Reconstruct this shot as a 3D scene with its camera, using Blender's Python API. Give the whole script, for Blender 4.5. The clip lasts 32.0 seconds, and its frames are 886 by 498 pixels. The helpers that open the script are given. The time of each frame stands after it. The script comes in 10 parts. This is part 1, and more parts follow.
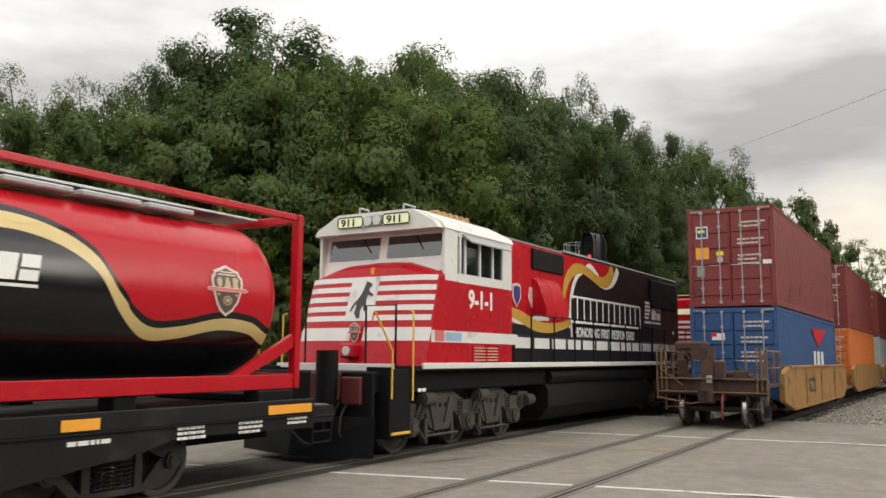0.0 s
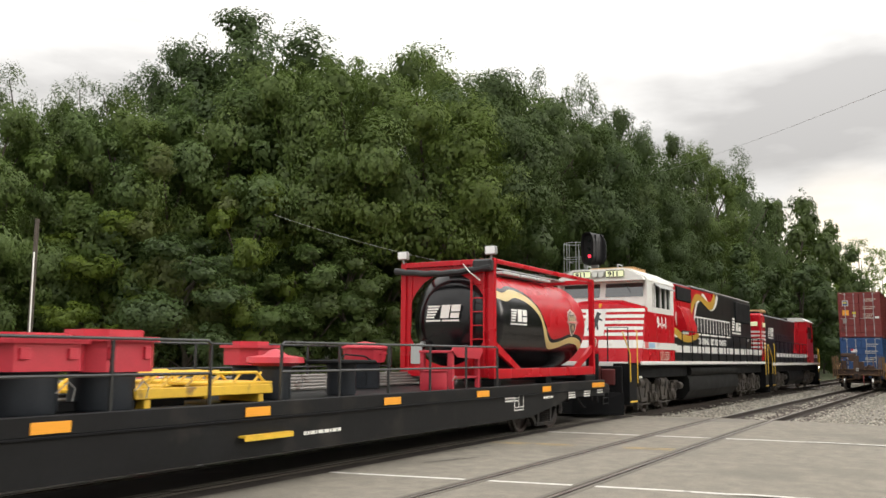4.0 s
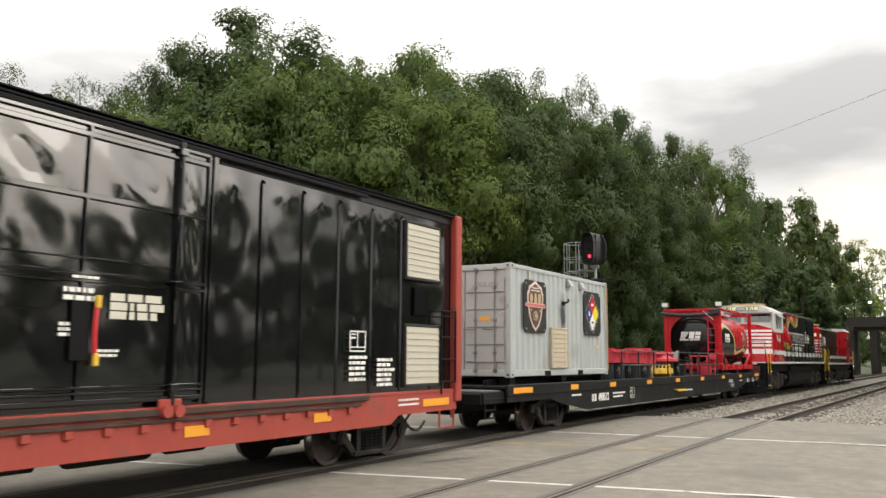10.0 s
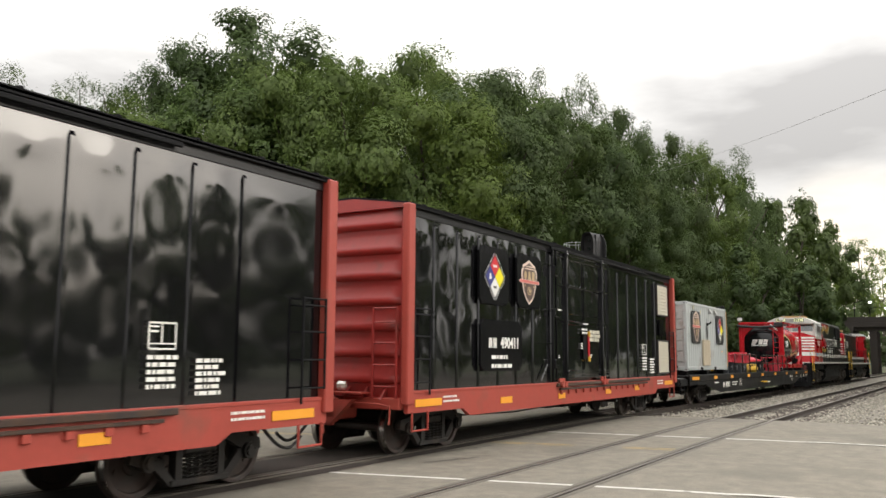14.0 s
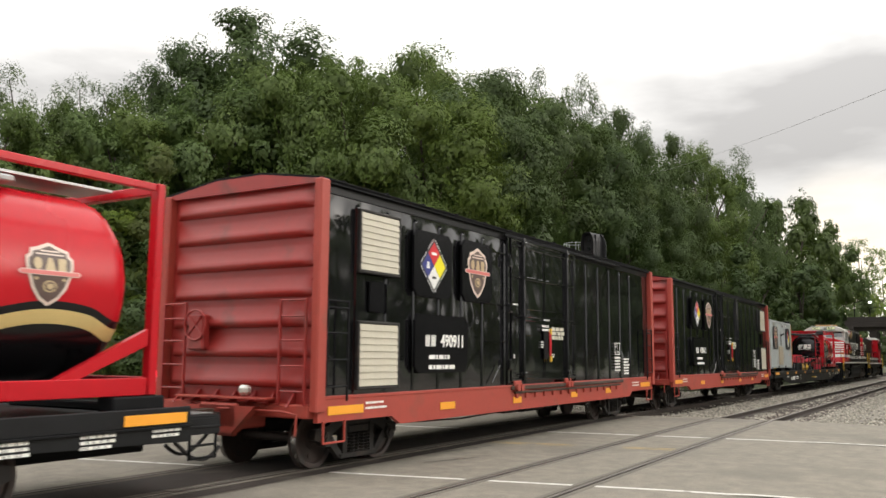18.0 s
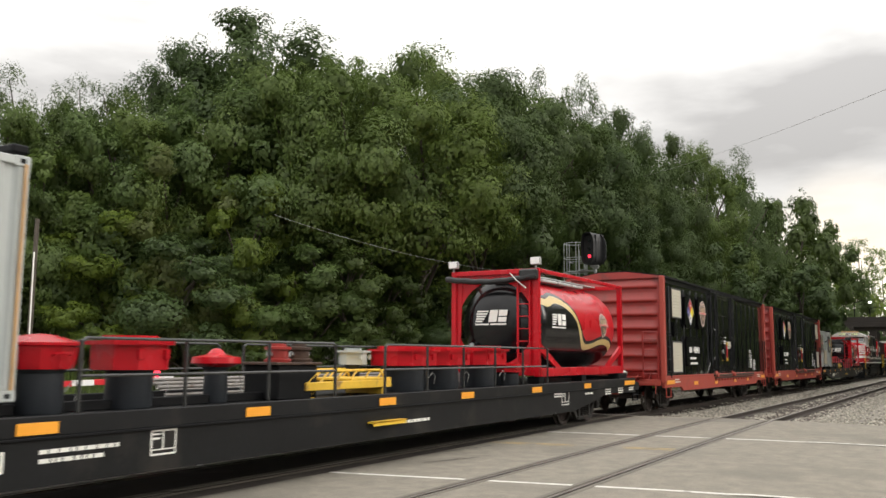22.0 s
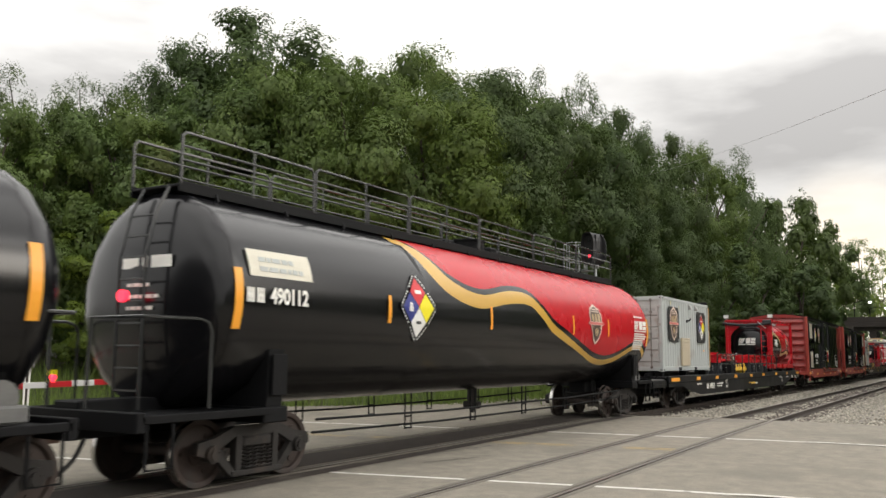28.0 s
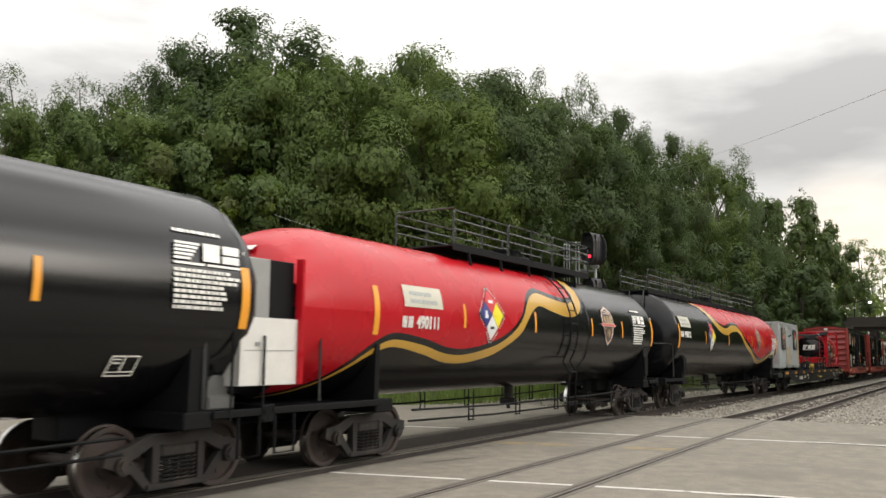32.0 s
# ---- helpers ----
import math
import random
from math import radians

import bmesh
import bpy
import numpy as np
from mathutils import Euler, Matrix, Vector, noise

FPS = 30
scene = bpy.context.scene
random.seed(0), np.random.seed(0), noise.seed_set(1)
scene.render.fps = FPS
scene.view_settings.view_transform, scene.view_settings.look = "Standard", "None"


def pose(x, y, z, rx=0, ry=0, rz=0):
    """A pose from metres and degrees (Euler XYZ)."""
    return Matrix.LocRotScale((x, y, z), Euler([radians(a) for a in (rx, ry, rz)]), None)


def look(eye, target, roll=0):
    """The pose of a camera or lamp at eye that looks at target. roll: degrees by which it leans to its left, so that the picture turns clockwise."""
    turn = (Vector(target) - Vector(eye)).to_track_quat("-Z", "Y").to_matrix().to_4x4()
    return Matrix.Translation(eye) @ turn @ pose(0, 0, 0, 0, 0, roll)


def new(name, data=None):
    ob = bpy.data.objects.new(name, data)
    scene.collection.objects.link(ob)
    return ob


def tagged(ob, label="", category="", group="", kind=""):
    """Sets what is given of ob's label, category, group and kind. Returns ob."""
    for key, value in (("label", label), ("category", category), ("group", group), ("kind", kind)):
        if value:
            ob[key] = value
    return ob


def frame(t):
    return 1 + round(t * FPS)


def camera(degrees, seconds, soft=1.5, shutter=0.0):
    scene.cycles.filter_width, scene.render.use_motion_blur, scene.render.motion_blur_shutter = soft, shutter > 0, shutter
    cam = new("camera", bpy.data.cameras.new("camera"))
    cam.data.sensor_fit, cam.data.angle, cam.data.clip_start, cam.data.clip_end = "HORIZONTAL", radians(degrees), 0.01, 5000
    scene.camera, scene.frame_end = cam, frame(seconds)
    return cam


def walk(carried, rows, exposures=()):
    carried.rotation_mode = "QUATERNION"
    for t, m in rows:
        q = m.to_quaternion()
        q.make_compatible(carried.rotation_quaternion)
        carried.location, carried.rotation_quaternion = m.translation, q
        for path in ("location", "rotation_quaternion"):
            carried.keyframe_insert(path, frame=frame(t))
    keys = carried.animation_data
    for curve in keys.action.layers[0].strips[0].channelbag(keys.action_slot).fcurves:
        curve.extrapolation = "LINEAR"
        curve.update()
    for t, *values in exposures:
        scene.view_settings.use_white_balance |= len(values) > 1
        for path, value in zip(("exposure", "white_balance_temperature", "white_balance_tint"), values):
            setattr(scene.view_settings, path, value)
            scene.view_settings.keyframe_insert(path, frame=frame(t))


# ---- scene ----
cam = camera(56.06, 32.0, soft=1.5, shutter=0.3)

# The camera stands on a tripod beside the road, tilted up a little.
EYE = Vector((0.0, -9.557, 1.811))
TURN, TILT, LEAN = radians(59.036), radians(7.209), 0.365
AIM = Vector((math.sin(TURN) * math.cos(TILT), math.cos(TURN) * math.cos(TILT), math.sin(TILT)))
walk(cam, [(0.0, look(EYE, EYE + AIM, LEAN)), (32.0, look(EYE, EYE + AIM, LEAN))], exposures=[(0.0, -0.36), (1.5, -0.28), (3.0, -0.12), (6.0, 0.0), (12.0, 0.02), (18.0, -0.03), (25.0, -0.12), (32.0, -0.14)])

# ---- light: an overcast evening sky, the sun behind cloud over the open side of the road ----
SUN_UP, SUN_TURN = radians(20), radians(148)
CLOUD_A, CLOUD_B = Vector((0.93, 0.22, 0.285)), Vector((0.42, 0.82, 0.40))
world = bpy.data.worlds.new("sky")
scene.world = world
world.use_nodes = True
wn, wl = world.node_tree.nodes, world.node_tree.links
wn.clear()
w_out = wn.new("ShaderNodeOutputWorld")
w_back = wn.new("ShaderNodeBackground")
w_sky = wn.new("ShaderNodeTexSky")
w_sky.sky_type, w_sky.sun_disc = "NISHITA", False
w_sky.sun_elevation, w_sky.sun_rotation = SUN_UP, SUN_TURN
w_sky.air_density, w_sky.dust_density = 1.0, 3.0
w_co = wn.new("ShaderNodeTexCoord")
w_map = wn.new("ShaderNodeMapping")
w_map.inputs["Scale"].default_value = (1.0, 1.0, 3.4)
w_map.inputs["Location"].default_value = (0.35, 0.1, 0.2)
w_no = wn.new("ShaderNodeTexNoise")
w_no.inputs["Scale"].default_value, w_no.inputs["Detail"].default_value, w_no.inputs["Roughness"].default_value = 2.0, 6.0, 0.5
# grey cloud banks: over the line, and over the wood
w_fac = w_no.outputs["Fac"]
for bank, reach, deep, thin in ((CLOUD_A, 0.72, 0.17, 6.0), (CLOUD_B, 0.85, 0.11, 4.2)):
    w_off = wn.new("ShaderNodeMapping")
    w_off.inputs["Scale"].default_value = (1.0, 1.0, thin)
    w_off.inputs["Location"].default_value = (-bank[0], -bank[1], -thin * bank[2])
    w_len = wn.new("ShaderNodeVectorMath")
    w_len.operation = "LENGTH"
    w_near = wn.new("ShaderNodeMapRange")
    w_near.interpolation_type = "SMOOTHSTEP"
    w_near.inputs["From Min"].default_value, w_near.inputs["From Max"].default_value = 0.0, reach
    w_near.inputs["To Min"].default_value, w_near.inputs["To Max"].default_value = -deep, 0.0
    w_sum = wn.new("ShaderNodeMath")
    wl.new(w_co.outputs["Generated"], w_off.inputs["Vector"])
    wl.new(w_off.outputs[0], w_len.inputs[0])
    wl.new(w_len.outputs["Value"], w_near.inputs["Value"])
    wl.new(w_near.outputs[0], w_sum.inputs[0])
    wl.new(w_fac, w_sum.inputs[1])
    w_fac = w_sum.outputs[0]
w_ramp = wn.new("ShaderNodeValToRGB")
w_ramp.color_ramp.elements[0].position, w_ramp.color_ramp.elements[0].color = 0.30, (5.9, 5.7, 5.5, 1)
w_ramp.color_ramp.elements[1].position, w_ramp.color_ramp.elements[1].color = 0.53, (12.6, 12.3, 11.8, 1)
w_mix = wn.new("ShaderNodeMix")
w_mix.data_type = "RGBA"
w_mix.inputs[0].default_value = 0.92
wl.new(w_co.outputs["Generated"], w_map.inputs["Vector"])
wl.new(w_map.outputs[0], w_no.inputs["Vector"])
wl.new(w_fac, w_ramp.inputs[0])
wl.new(w_sky.outputs[0], w_mix.inputs[6])
wl.new(w_ramp.outputs[0], w_mix.inputs[7])
# an overcast sky is brighter overhead than at the horizon
w_sep = wn.new("ShaderNodeSeparateXYZ")
w_up = wn.new("ShaderNodeMapRange")
w_up.inputs["From Min"].default_value, w_up.inputs["From Max"].default_value = 0.12, 0.95
w_up.inputs["To Min"].default_value, w_up.inputs["To Max"].default_value = 1.0, 2.6
w_gain = wn.new("ShaderNodeVectorMath")
w_gain.operation = "SCALE"
wl.new(w_co.outputs["Generated"], w_sep.inputs[0])
wl.new(w_sep.outputs["Z"], w_up.inputs["Value"])
wl.new(w_mix.outputs[2], w_gain.inputs[0])
wl.new(w_up.outputs[0], w_gain.inputs["Scale"])
# and brightest round the veiled sun
TO_SUN = Vector((math.sin(SUN_TURN) * math.cos(SUN_UP), math.cos(SUN_TURN) * math.cos(SUN_UP), math.sin(SUN_UP)))
w_dot = wn.new("ShaderNodeVectorMath")
w_dot.operation = "DOT_PRODUCT"
w_dot.inputs[1].default_value = TO_SUN
w_glow = wn.new("ShaderNodeMapRange")
w_glow.interpolation_type = "SMOOTHSTEP"
w_glow.inputs["From Min"].default_value, w_glow.inputs["From Max"].default_value = 0.91, 1.0
w_glow.inputs["To Min"].default_value, w_glow.inputs["To Max"].default_value = 1.0, 3.0
w_veil = wn.new("ShaderNodeVectorMath")
w_veil.operation = "SCALE"
wl.new(w_co.outputs["Generated"], w_dot.inputs[0])
wl.new(w_dot.outputs["Value"], w_glow.inputs["Value"])
wl.new(w_gain.outputs[0], w_veil.inputs[0])
wl.new(w_glow.outputs[0], w_veil.inputs["Scale"])
# the low western sky down the line glows warm under the cloud
w_west = wn.new("ShaderNodeVectorMath")
w_west.operation = "DOT_PRODUCT"
w_west.inputs[1].default_value = Vector((0.992, 0.075, 0.10)).normalized()
w_warm = wn.new("ShaderNodeMapRange")
w_warm.interpolation_type = "SMOOTHSTEP"
w_warm.inputs["From Min"].default_value, w_warm.inputs["From Max"].default_value = 0.993, 1.0
w_tint = wn.new("ShaderNodeMix")
w_tint.data_type, w_tint.blend_type = "RGBA", "ADD"
w_tint.inputs[7].default_value = (5.6, 4.5, 2.9, 1)
wl.new(w_co.outputs["Generated"], w_west.inputs[0])
wl.new(w_west.outputs["Value"], w_warm.inputs["Value"])
wl.new(w_warm.outputs[0], w_tint.inputs[0])
wl.new(w_veil.outputs[0], w_tint.inputs[6])
wl.new(w_tint.outputs[2], w_back.inputs[0])
w_back.inputs[1].default_value = 0.095
wl.new(w_back.outputs[0], w_out.inputs[0])

sun = new("sun", bpy.data.lights.new("sun", "SUN"))
sun.data.energy, sun.data.angle, sun.data.color = 0.2, radians(14), (1.0, 0.94, 0.85)
sun.matrix_world = look((0, 0, 40), Vector((0, 0, 40)) - TO_SUN)

# ---- materials ----
def surface(name, color, rough=0.5, metal=0.0, vary=0.15, scale=3.0, bump=0.0, bump_scale=40.0, second=None, amount=0.0, patch=0.8, island=0.0, piece=0.0, coat=0.0, spec=0.5):
    """A procedural surface: base colour varied at two scales, an optional second colour in patches (dirt, rust), fine relief."""
    m = bpy.data.materials.new(name)
    m.use_nodes = True
    n, l = m.node_tree.nodes, m.node_tree.links
    b = n["Principled BSDF"]
    b.inputs["Roughness"].default_value, b.inputs["Metallic"].default_value = rough, metal
    b.inputs["Specular IOR Level"].default_value = spec
    b.inputs["Coat Weight"].default_value, b.inputs["Coat Roughness"].default_value = coat, 0.06
    co = n.new("ShaderNodeTexCoord")
    def noise_at(s, detail=4.0):
        t = n.new("ShaderNodeTexNoise")
        t.inputs["Scale"].default_value, t.inputs["Detail"].default_value = s, detail
        l.new(co.outputs["Object"], t.inputs["Vector"])
        return t
    big, fine = noise_at(scale), noise_at(scale * 9)
    add = n.new("ShaderNodeMath")
    add.operation = "MULTIPLY_ADD"
    l.new(fine.outputs["Fac"], add.inputs[0])
    add.inputs[1].default_value = 0.5
    l.new(big.outputs["Fac"], add.inputs[2])
    span = n.new("ShaderNodeMapRange")
    span.inputs["From Min"].default_value, span.inputs["From Max"].default_value = 0.45, 1.05
    span.inputs["To Min"].default_value, span.inputs["To Max"].default_value = 1 - vary, 1 + vary
    l.new(add.outputs[0], span.inputs["Value"])
    value = span.outputs[0]
    for kind, much in (("island", island), ("piece", piece)):
        if much:
            src = n.new("ShaderNodeNewGeometry") if kind == "island" else n.new("ShaderNodeObjectInfo")
            r = n.new("ShaderNodeMapRange")
            r.inputs["To Min"].default_value, r.inputs["To Max"].default_value = 1 - much, 1 + much
            l.new(src.outputs["Random Per Island" if kind == "island" else "Random"], r.inputs["Value"])
            mul = n.new("ShaderNodeMath")
            mul.operation = "MULTIPLY"
            l.new(value, mul.inputs[0])
            l.new(r.outputs[0], mul.inputs[1])
            value = mul.outputs[0]
    base = n.new("ShaderNodeVectorMath")
    base.operation = "SCALE"
    base.inputs[0].default_value = color
    l.new(value, base.inputs["Scale"])
    out = base.outputs[0]
    if second:
        spot = noise_at(patch, 6.0)
        edge = n.new("ShaderNodeMapRange")
        edge.inputs["From Min"].default_value, edge.inputs["From Max"].default_value = 0.62 - amount * 0.4, 0.72 - amount * 0.2
        l.new(spot.outputs["Fac"], edge.inputs["Value"])
        mix = n.new("ShaderNodeMix")
        mix.data_type = "RGBA"
        l.new(edge.outputs[0], mix.inputs[0])
        l.new(out, mix.inputs[6])
        mix.inputs[7].default_value = (*second, 1)
        out = mix.outputs[2]
    l.new(out, b.inputs["Base Color"])
    if rough > 0.05:
        rr = n.new("ShaderNodeMapRange")
        rr.inputs["To Min"].default_value, rr.inputs["To Max"].default_value = rough * 0.8, min(1.0, rough * 1.25)
        l.new(big.outputs["Fac"], rr.inputs["Value"])
        l.new(rr.outputs[0], b.inputs["Roughness"])
    if bump:
        t = noise_at(bump_scale, 5.0)
        bp = n.new("ShaderNodeBump")
        bp.inputs["Strength"].default_value, bp.inputs["Distance"].default_value = bump, 0.02
        l.new(t.outputs["Fac"], bp.inputs["Height"])
        l.new(bp.outputs[0], b.inputs["Normal"])
    return m


def glowing(name, color, strength):
    m = bpy.data.materials.new(name)
    m.use_nodes = True
    b = m.node_tree.nodes["Principled BSDF"]
    b.inputs["Base Color"].default_value = (*color, 1)
    b.inputs["Emission Color"].default_value, b.inputs["Emission Strength"].default_value = (*color, 1), strength
    return m


def leafy(name, color, spread=0.14):
    """Leaves: colour varied leaf by leaf, part of the light passing through."""
    m = bpy.data.materials.new(name)
    m.use_nodes = True
    n, l = m.node_tree.nodes, m.node_tree.links
    n.clear()
    out, mix, dif, tra, gl = (n.new("ShaderNode" + k) for k in ("OutputMaterial", "MixShader", "BsdfDiffuse", "BsdfTranslucent", "BsdfGlossy"))
    geo = n.new("ShaderNodeNewGeometry")
    ob = n.new("ShaderNodeObjectInfo")
    hsv = n.new("ShaderNodeHueSaturation")
    hsv.inputs["Color"].default_value = (*color, 1)
    for src, key, lo, hi in ((geo.outputs["Random Per Island"], "Value", 1 - spread, 1 + spread), (ob.outputs["Random"], "Hue", 0.487, 0.508), (ob.outputs["Random"], "Saturation", 1.12, 0.96)):
        r = n.new("ShaderNodeMapRange")
        r.inputs["To Min"].default_value, r.inputs["To Max"].default_value = lo, hi
        l.new(src, r.inputs["Value"])
        l.new(r.outputs[0], hsv.inputs[key])
    for s in (dif, tra):
        l.new(hsv.outputs[0], s.inputs["Color"])
    gl.inputs["Roughness"].default_value, gl.inputs["Color"].default_value = 0.45, (0.5, 0.5, 0.5, 1)
    mix.inputs[0].default_value = 0.3
    l.new(dif.outputs[0], mix.inputs[1])
    l.new(tra.outputs[0], mix.inputs[2])
    m2 = n.new("ShaderNodeMixShader")
    m2.inputs[0].default_value = 0.04
    l.new(mix.outputs[0], m2.inputs[1])
    l.new(gl.outputs[0], m2.inputs[2])
    l.new(m2.outputs[0], out.inputs[0])
    return m


RED = surface("red_paint", (0.46, 0.008, 0.016), 0.27, vary=0.08, scale=0.8, bump=0.015, bump_scale=6, spec=0.28)
RED_DULL = surface("dull_red_paint", (0.3, 0.03, 0.025), 0.36, vary=0.12, scale=1.5, bump=0.05, bump_scale=12, second=(0.19, 0.035, 0.028), amount=0.1, patch=1.5)
RED_SILL = surface("faded_red_sill_paint", (0.35, 0.05, 0.033), 0.55, vary=0.12, scale=1.2, bump=0.04, second=(0.25, 0.06, 0.04), amount=0.12, patch=1.2)
PINK = surface("sun_faded_red_plastic", (0.5, 0.03, 0.05), 0.45, vary=0.12, scale=4)
BLACK = surface("black_gloss_paint", (0.007, 0.007, 0.008), 0.06, vary=0.2, scale=1.0, bump=0.012, bump_scale=1.6, coat=0.65)
BLACK_TANK = surface("black_tank_paint", (0.006, 0.006, 0.007), 0.17, vary=0.25, scale=1.0, bump=0.012, bump_scale=1.5, spec=0.41)
RAIL_PAINT = surface("glossy_black_rail_paint", (0.035, 0.036, 0.036), 0.22, vary=0.2, scale=8)
SADDLE_GREY = surface("dusty_grey_plate_paint", (0.13, 0.13, 0.125), 0.5, vary=0.2, scale=4)
TAN_VENT = surface("tan_louvre_paint", (0.47, 0.4, 0.29), 0.5, vary=0.12, scale=3.0, second=(0.3, 0.25, 0.18), amount=0.12, patch=3.0)
LOCO_BLACK = surface("black_locomotive_paint", (0.008, 0.008, 0.009), 0.35, vary=0.2, scale=1.0, bump=0.02, bump_scale=5, spec=0.3)
DARK_RED = surface("dark_red_grimy_paint", (0.09, 0.014, 0.012), 0.6, vary=0.25, scale=4)
PALE_BLUE = surface("pale_blue_film", (0.3, 0.45, 0.62), 0.4, vary=0.08)
BLACK_DULL = surface("dull_black_steel", (0.007, 0.0072, 0.008), 0.6, spec=0.13, vary=0.3, scale=2.5, bump=0.08, bump_scale=30)
GREY_DECK = surface("dark_flatcar_paint", (0.009, 0.0093, 0.0102), 0.45, spec=0.2, vary=0.3, scale=1.4, bump=0.06, bump_scale=18, second=(0.03, 0.027, 0.024), amount=0.08, patch=0.9)
GOLD = surface("gold_paint", (0.55, 0.32, 0.045), 0.3, vary=0.06, scale=1.0, coat=0.3)
CREAM_GOLD = surface("pale_gold_paint", (0.62, 0.47, 0.19), 0.3, vary=0.06, coat=0.3)
WHITE = surface("white_paint", (0.72, 0.71, 0.67), 0.35, vary=0.06, scale=2.0, second=(0.55, 0.52, 0.46), amount=0.06, patch=2.0)
CREAM = surface("cream_louvre_paint", (0.5, 0.465, 0.37), 0.5, vary=0.08, scale=3.0, second=(0.45, 0.38, 0.26), amount=0.05, patch=3.0)
LETTER = surface("lettering_white", (0.8, 0.79, 0.74), 0.5, vary=0.05)
ORANGE = surface("amber_reflector_sheet", (0.85, 0.36, 0.03), 0.35, vary=0.05)
YELLOW = surface("yellow_safety_paint", (0.75, 0.47, 0.04), 0.45, vary=0.12, scale=5.0, second=(0.3, 0.17, 0.05), amount=0.08, patch=4.0)
CONT_GREY = surface("grey_container_paint", (0.41, 0.435, 0.425), 0.5, vary=0.06, scale=1.2, bump=0.03, second=(0.36, 0.35, 0.33), amount=0.12, patch=0.9)
CONT_DOOR = surface("weathered_grey_door_paint", (0.39, 0.385, 0.37), 0.5, vary=0.1, scale=1.5, second=(0.28, 0.245, 0.21), amount=0.2, patch=1.2)
SIGN_PLATE = surface("black_sign_plate", (0.006, 0.006, 0.007), 0.22, vary=0.2, scale=1.0, spec=0.14)
PANEL_BLACK = surface("black_sign_board", (0.02, 0.02, 0.022), 0.4, vary=0.2)
CONT_RED = surface("oxide_red_container_paint", (0.2, 0.03, 0.027), 0.5, vary=0.12, scale=1.0, bump=0.03, second=(0.1, 0.024, 0.021), amount=0.12)
CONT_BLUE = surface("blue_container_paint", (0.022, 0.075, 0.21), 0.5, vary=0.1, scale=1.0, second=(0.06, 0.1, 0.18), amount=0.1)
CONT_ORANGE = surface("orange_container_paint", (0.6, 0.16, 0.03), 0.5, vary=0.1, scale=1.0)
WELL_YELLOW = surface("worn_yellow_well_car_paint", (0.31, 0.155, 0.035), 0.6, vary=0.2, scale=1.2, second=(0.12, 0.07, 0.04), amount=0.2, patch=1.4)
WELL_TAN = surface("weathered_tan_rail_paint", (0.19, 0.115, 0.055), 0.7, vary=0.25, scale=4, second=(0.07, 0.04, 0.028), amount=0.25, patch=3.0)
RUST = surface("rusty_brown_steel", (0.06, 0.032, 0.02), 0.75, vary=0.35, scale=5.0, bump=0.2, bump_scale=40, second=(0.03, 0.022, 0.02), amount=0.25, patch=3.0)
TRUCK = surface("grimy_truck_steel", (0.014, 0.0118, 0.0105), 0.7, vary=0.35, scale=6.0, bump=0.2, bump_scale=40, second=(0.038, 0.028, 0.022), amount=0.15, patch=3.0)
WHEEL = surface("brown_wheel_steel", (0.04, 0.026, 0.021), 0.65, metal=0.0, vary=0.3, scale=6.0, second=(0.03, 0.025, 0.022), amount=0.25, patch=4.0)
ROD_GREY = surface("weathered_lock_rod_paint", (0.2, 0.185, 0.17), 0.5, vary=0.2, scale=5, second=(0.1, 0.07, 0.055), amount=0.12, patch=4.0)
RAIL_HEAD = surface("worn_rail_head", (0.2, 0.18, 0.16), 0.42, metal=0.7, vary=0.2)
TREAD = surface("bright_worn_steel", (0.5, 0.49, 0.47), 0.25, metal=1.0, vary=0.1)
RAIL_RUST = surface("brown_rail_web", (0.036, 0.026, 0.02), 0.7, vary=0.3, scale=4.0, bump=0.1)
LOCO_TRUCK = surface("dusty_locomotive_truck", (0.052, 0.043, 0.034), 0.75, vary=0.35, scale=5.0, bump=0.2, bump_scale=30, second=(0.035, 0.03, 0.028), amount=0.25, patch=2.5)
TANK_GREY = surface("dusty_fuel_tank_paint", (0.01, 0.0098, 0.0095), 0.6, vary=0.3, scale=2.0, spec=0.12)
CAB_GLASS = surface("sky_reflecting_cab_glass", (0.02, 0.024, 0.028), 0.05, vary=0.1, spec=1.0, coat=0.8)
GLASS_DARK = surface("tinted_window_glass", (0.01, 0.012, 0.014), 0.04, vary=0.1)
GALV = surface("galvanised_steel", (0.42, 0.43, 0.43), 0.45, metal=0.6, vary=0.12, scale=8)
SIGNAL_BLACK = surface("matt_black_signal_paint", (0.008, 0.008, 0.009), 0.6, vary=0.2)
BLUE = surface("blue_sign_film", (0.03, 0.04, 0.22), 0.35, vary=0.05)
SIGN_RED = surface("red_sign_film", (0.6, 0.02, 0.03), 0.35, vary=0.05)
SIGN_YELLOW = surface("yellow_sign_film", (0.85, 0.75, 0.02), 0.35, vary=0.05)
PANEL_CREAM = surface("cream_panel_film", (0.6, 0.57, 0.47), 0.3, vary=0.06)
SIGN_WHITE = surface("white_sign_film", (0.8, 0.8, 0.78), 0.35, vary=0.05)
EMBLEM_BROWN = surface("dark_emblem_film", (0.09, 0.055, 0.045), 0.4, vary=0.15)
EMBLEM_RIM = surface("pale_emblem_film", (0.72, 0.58, 0.5), 0.4, vary=0.08)
EMBLEM_BAND = surface("red_band_film", (0.62, 0.16, 0.15), 0.4, vary=0.06)
EMBLEM_GOLD = surface("tan_emblem_film", (0.5, 0.38, 0.22), 0.4, vary=0.06)
HOSE = surface("black_rubber", (0.015, 0.014, 0.013), 0.7, vary=0.2)
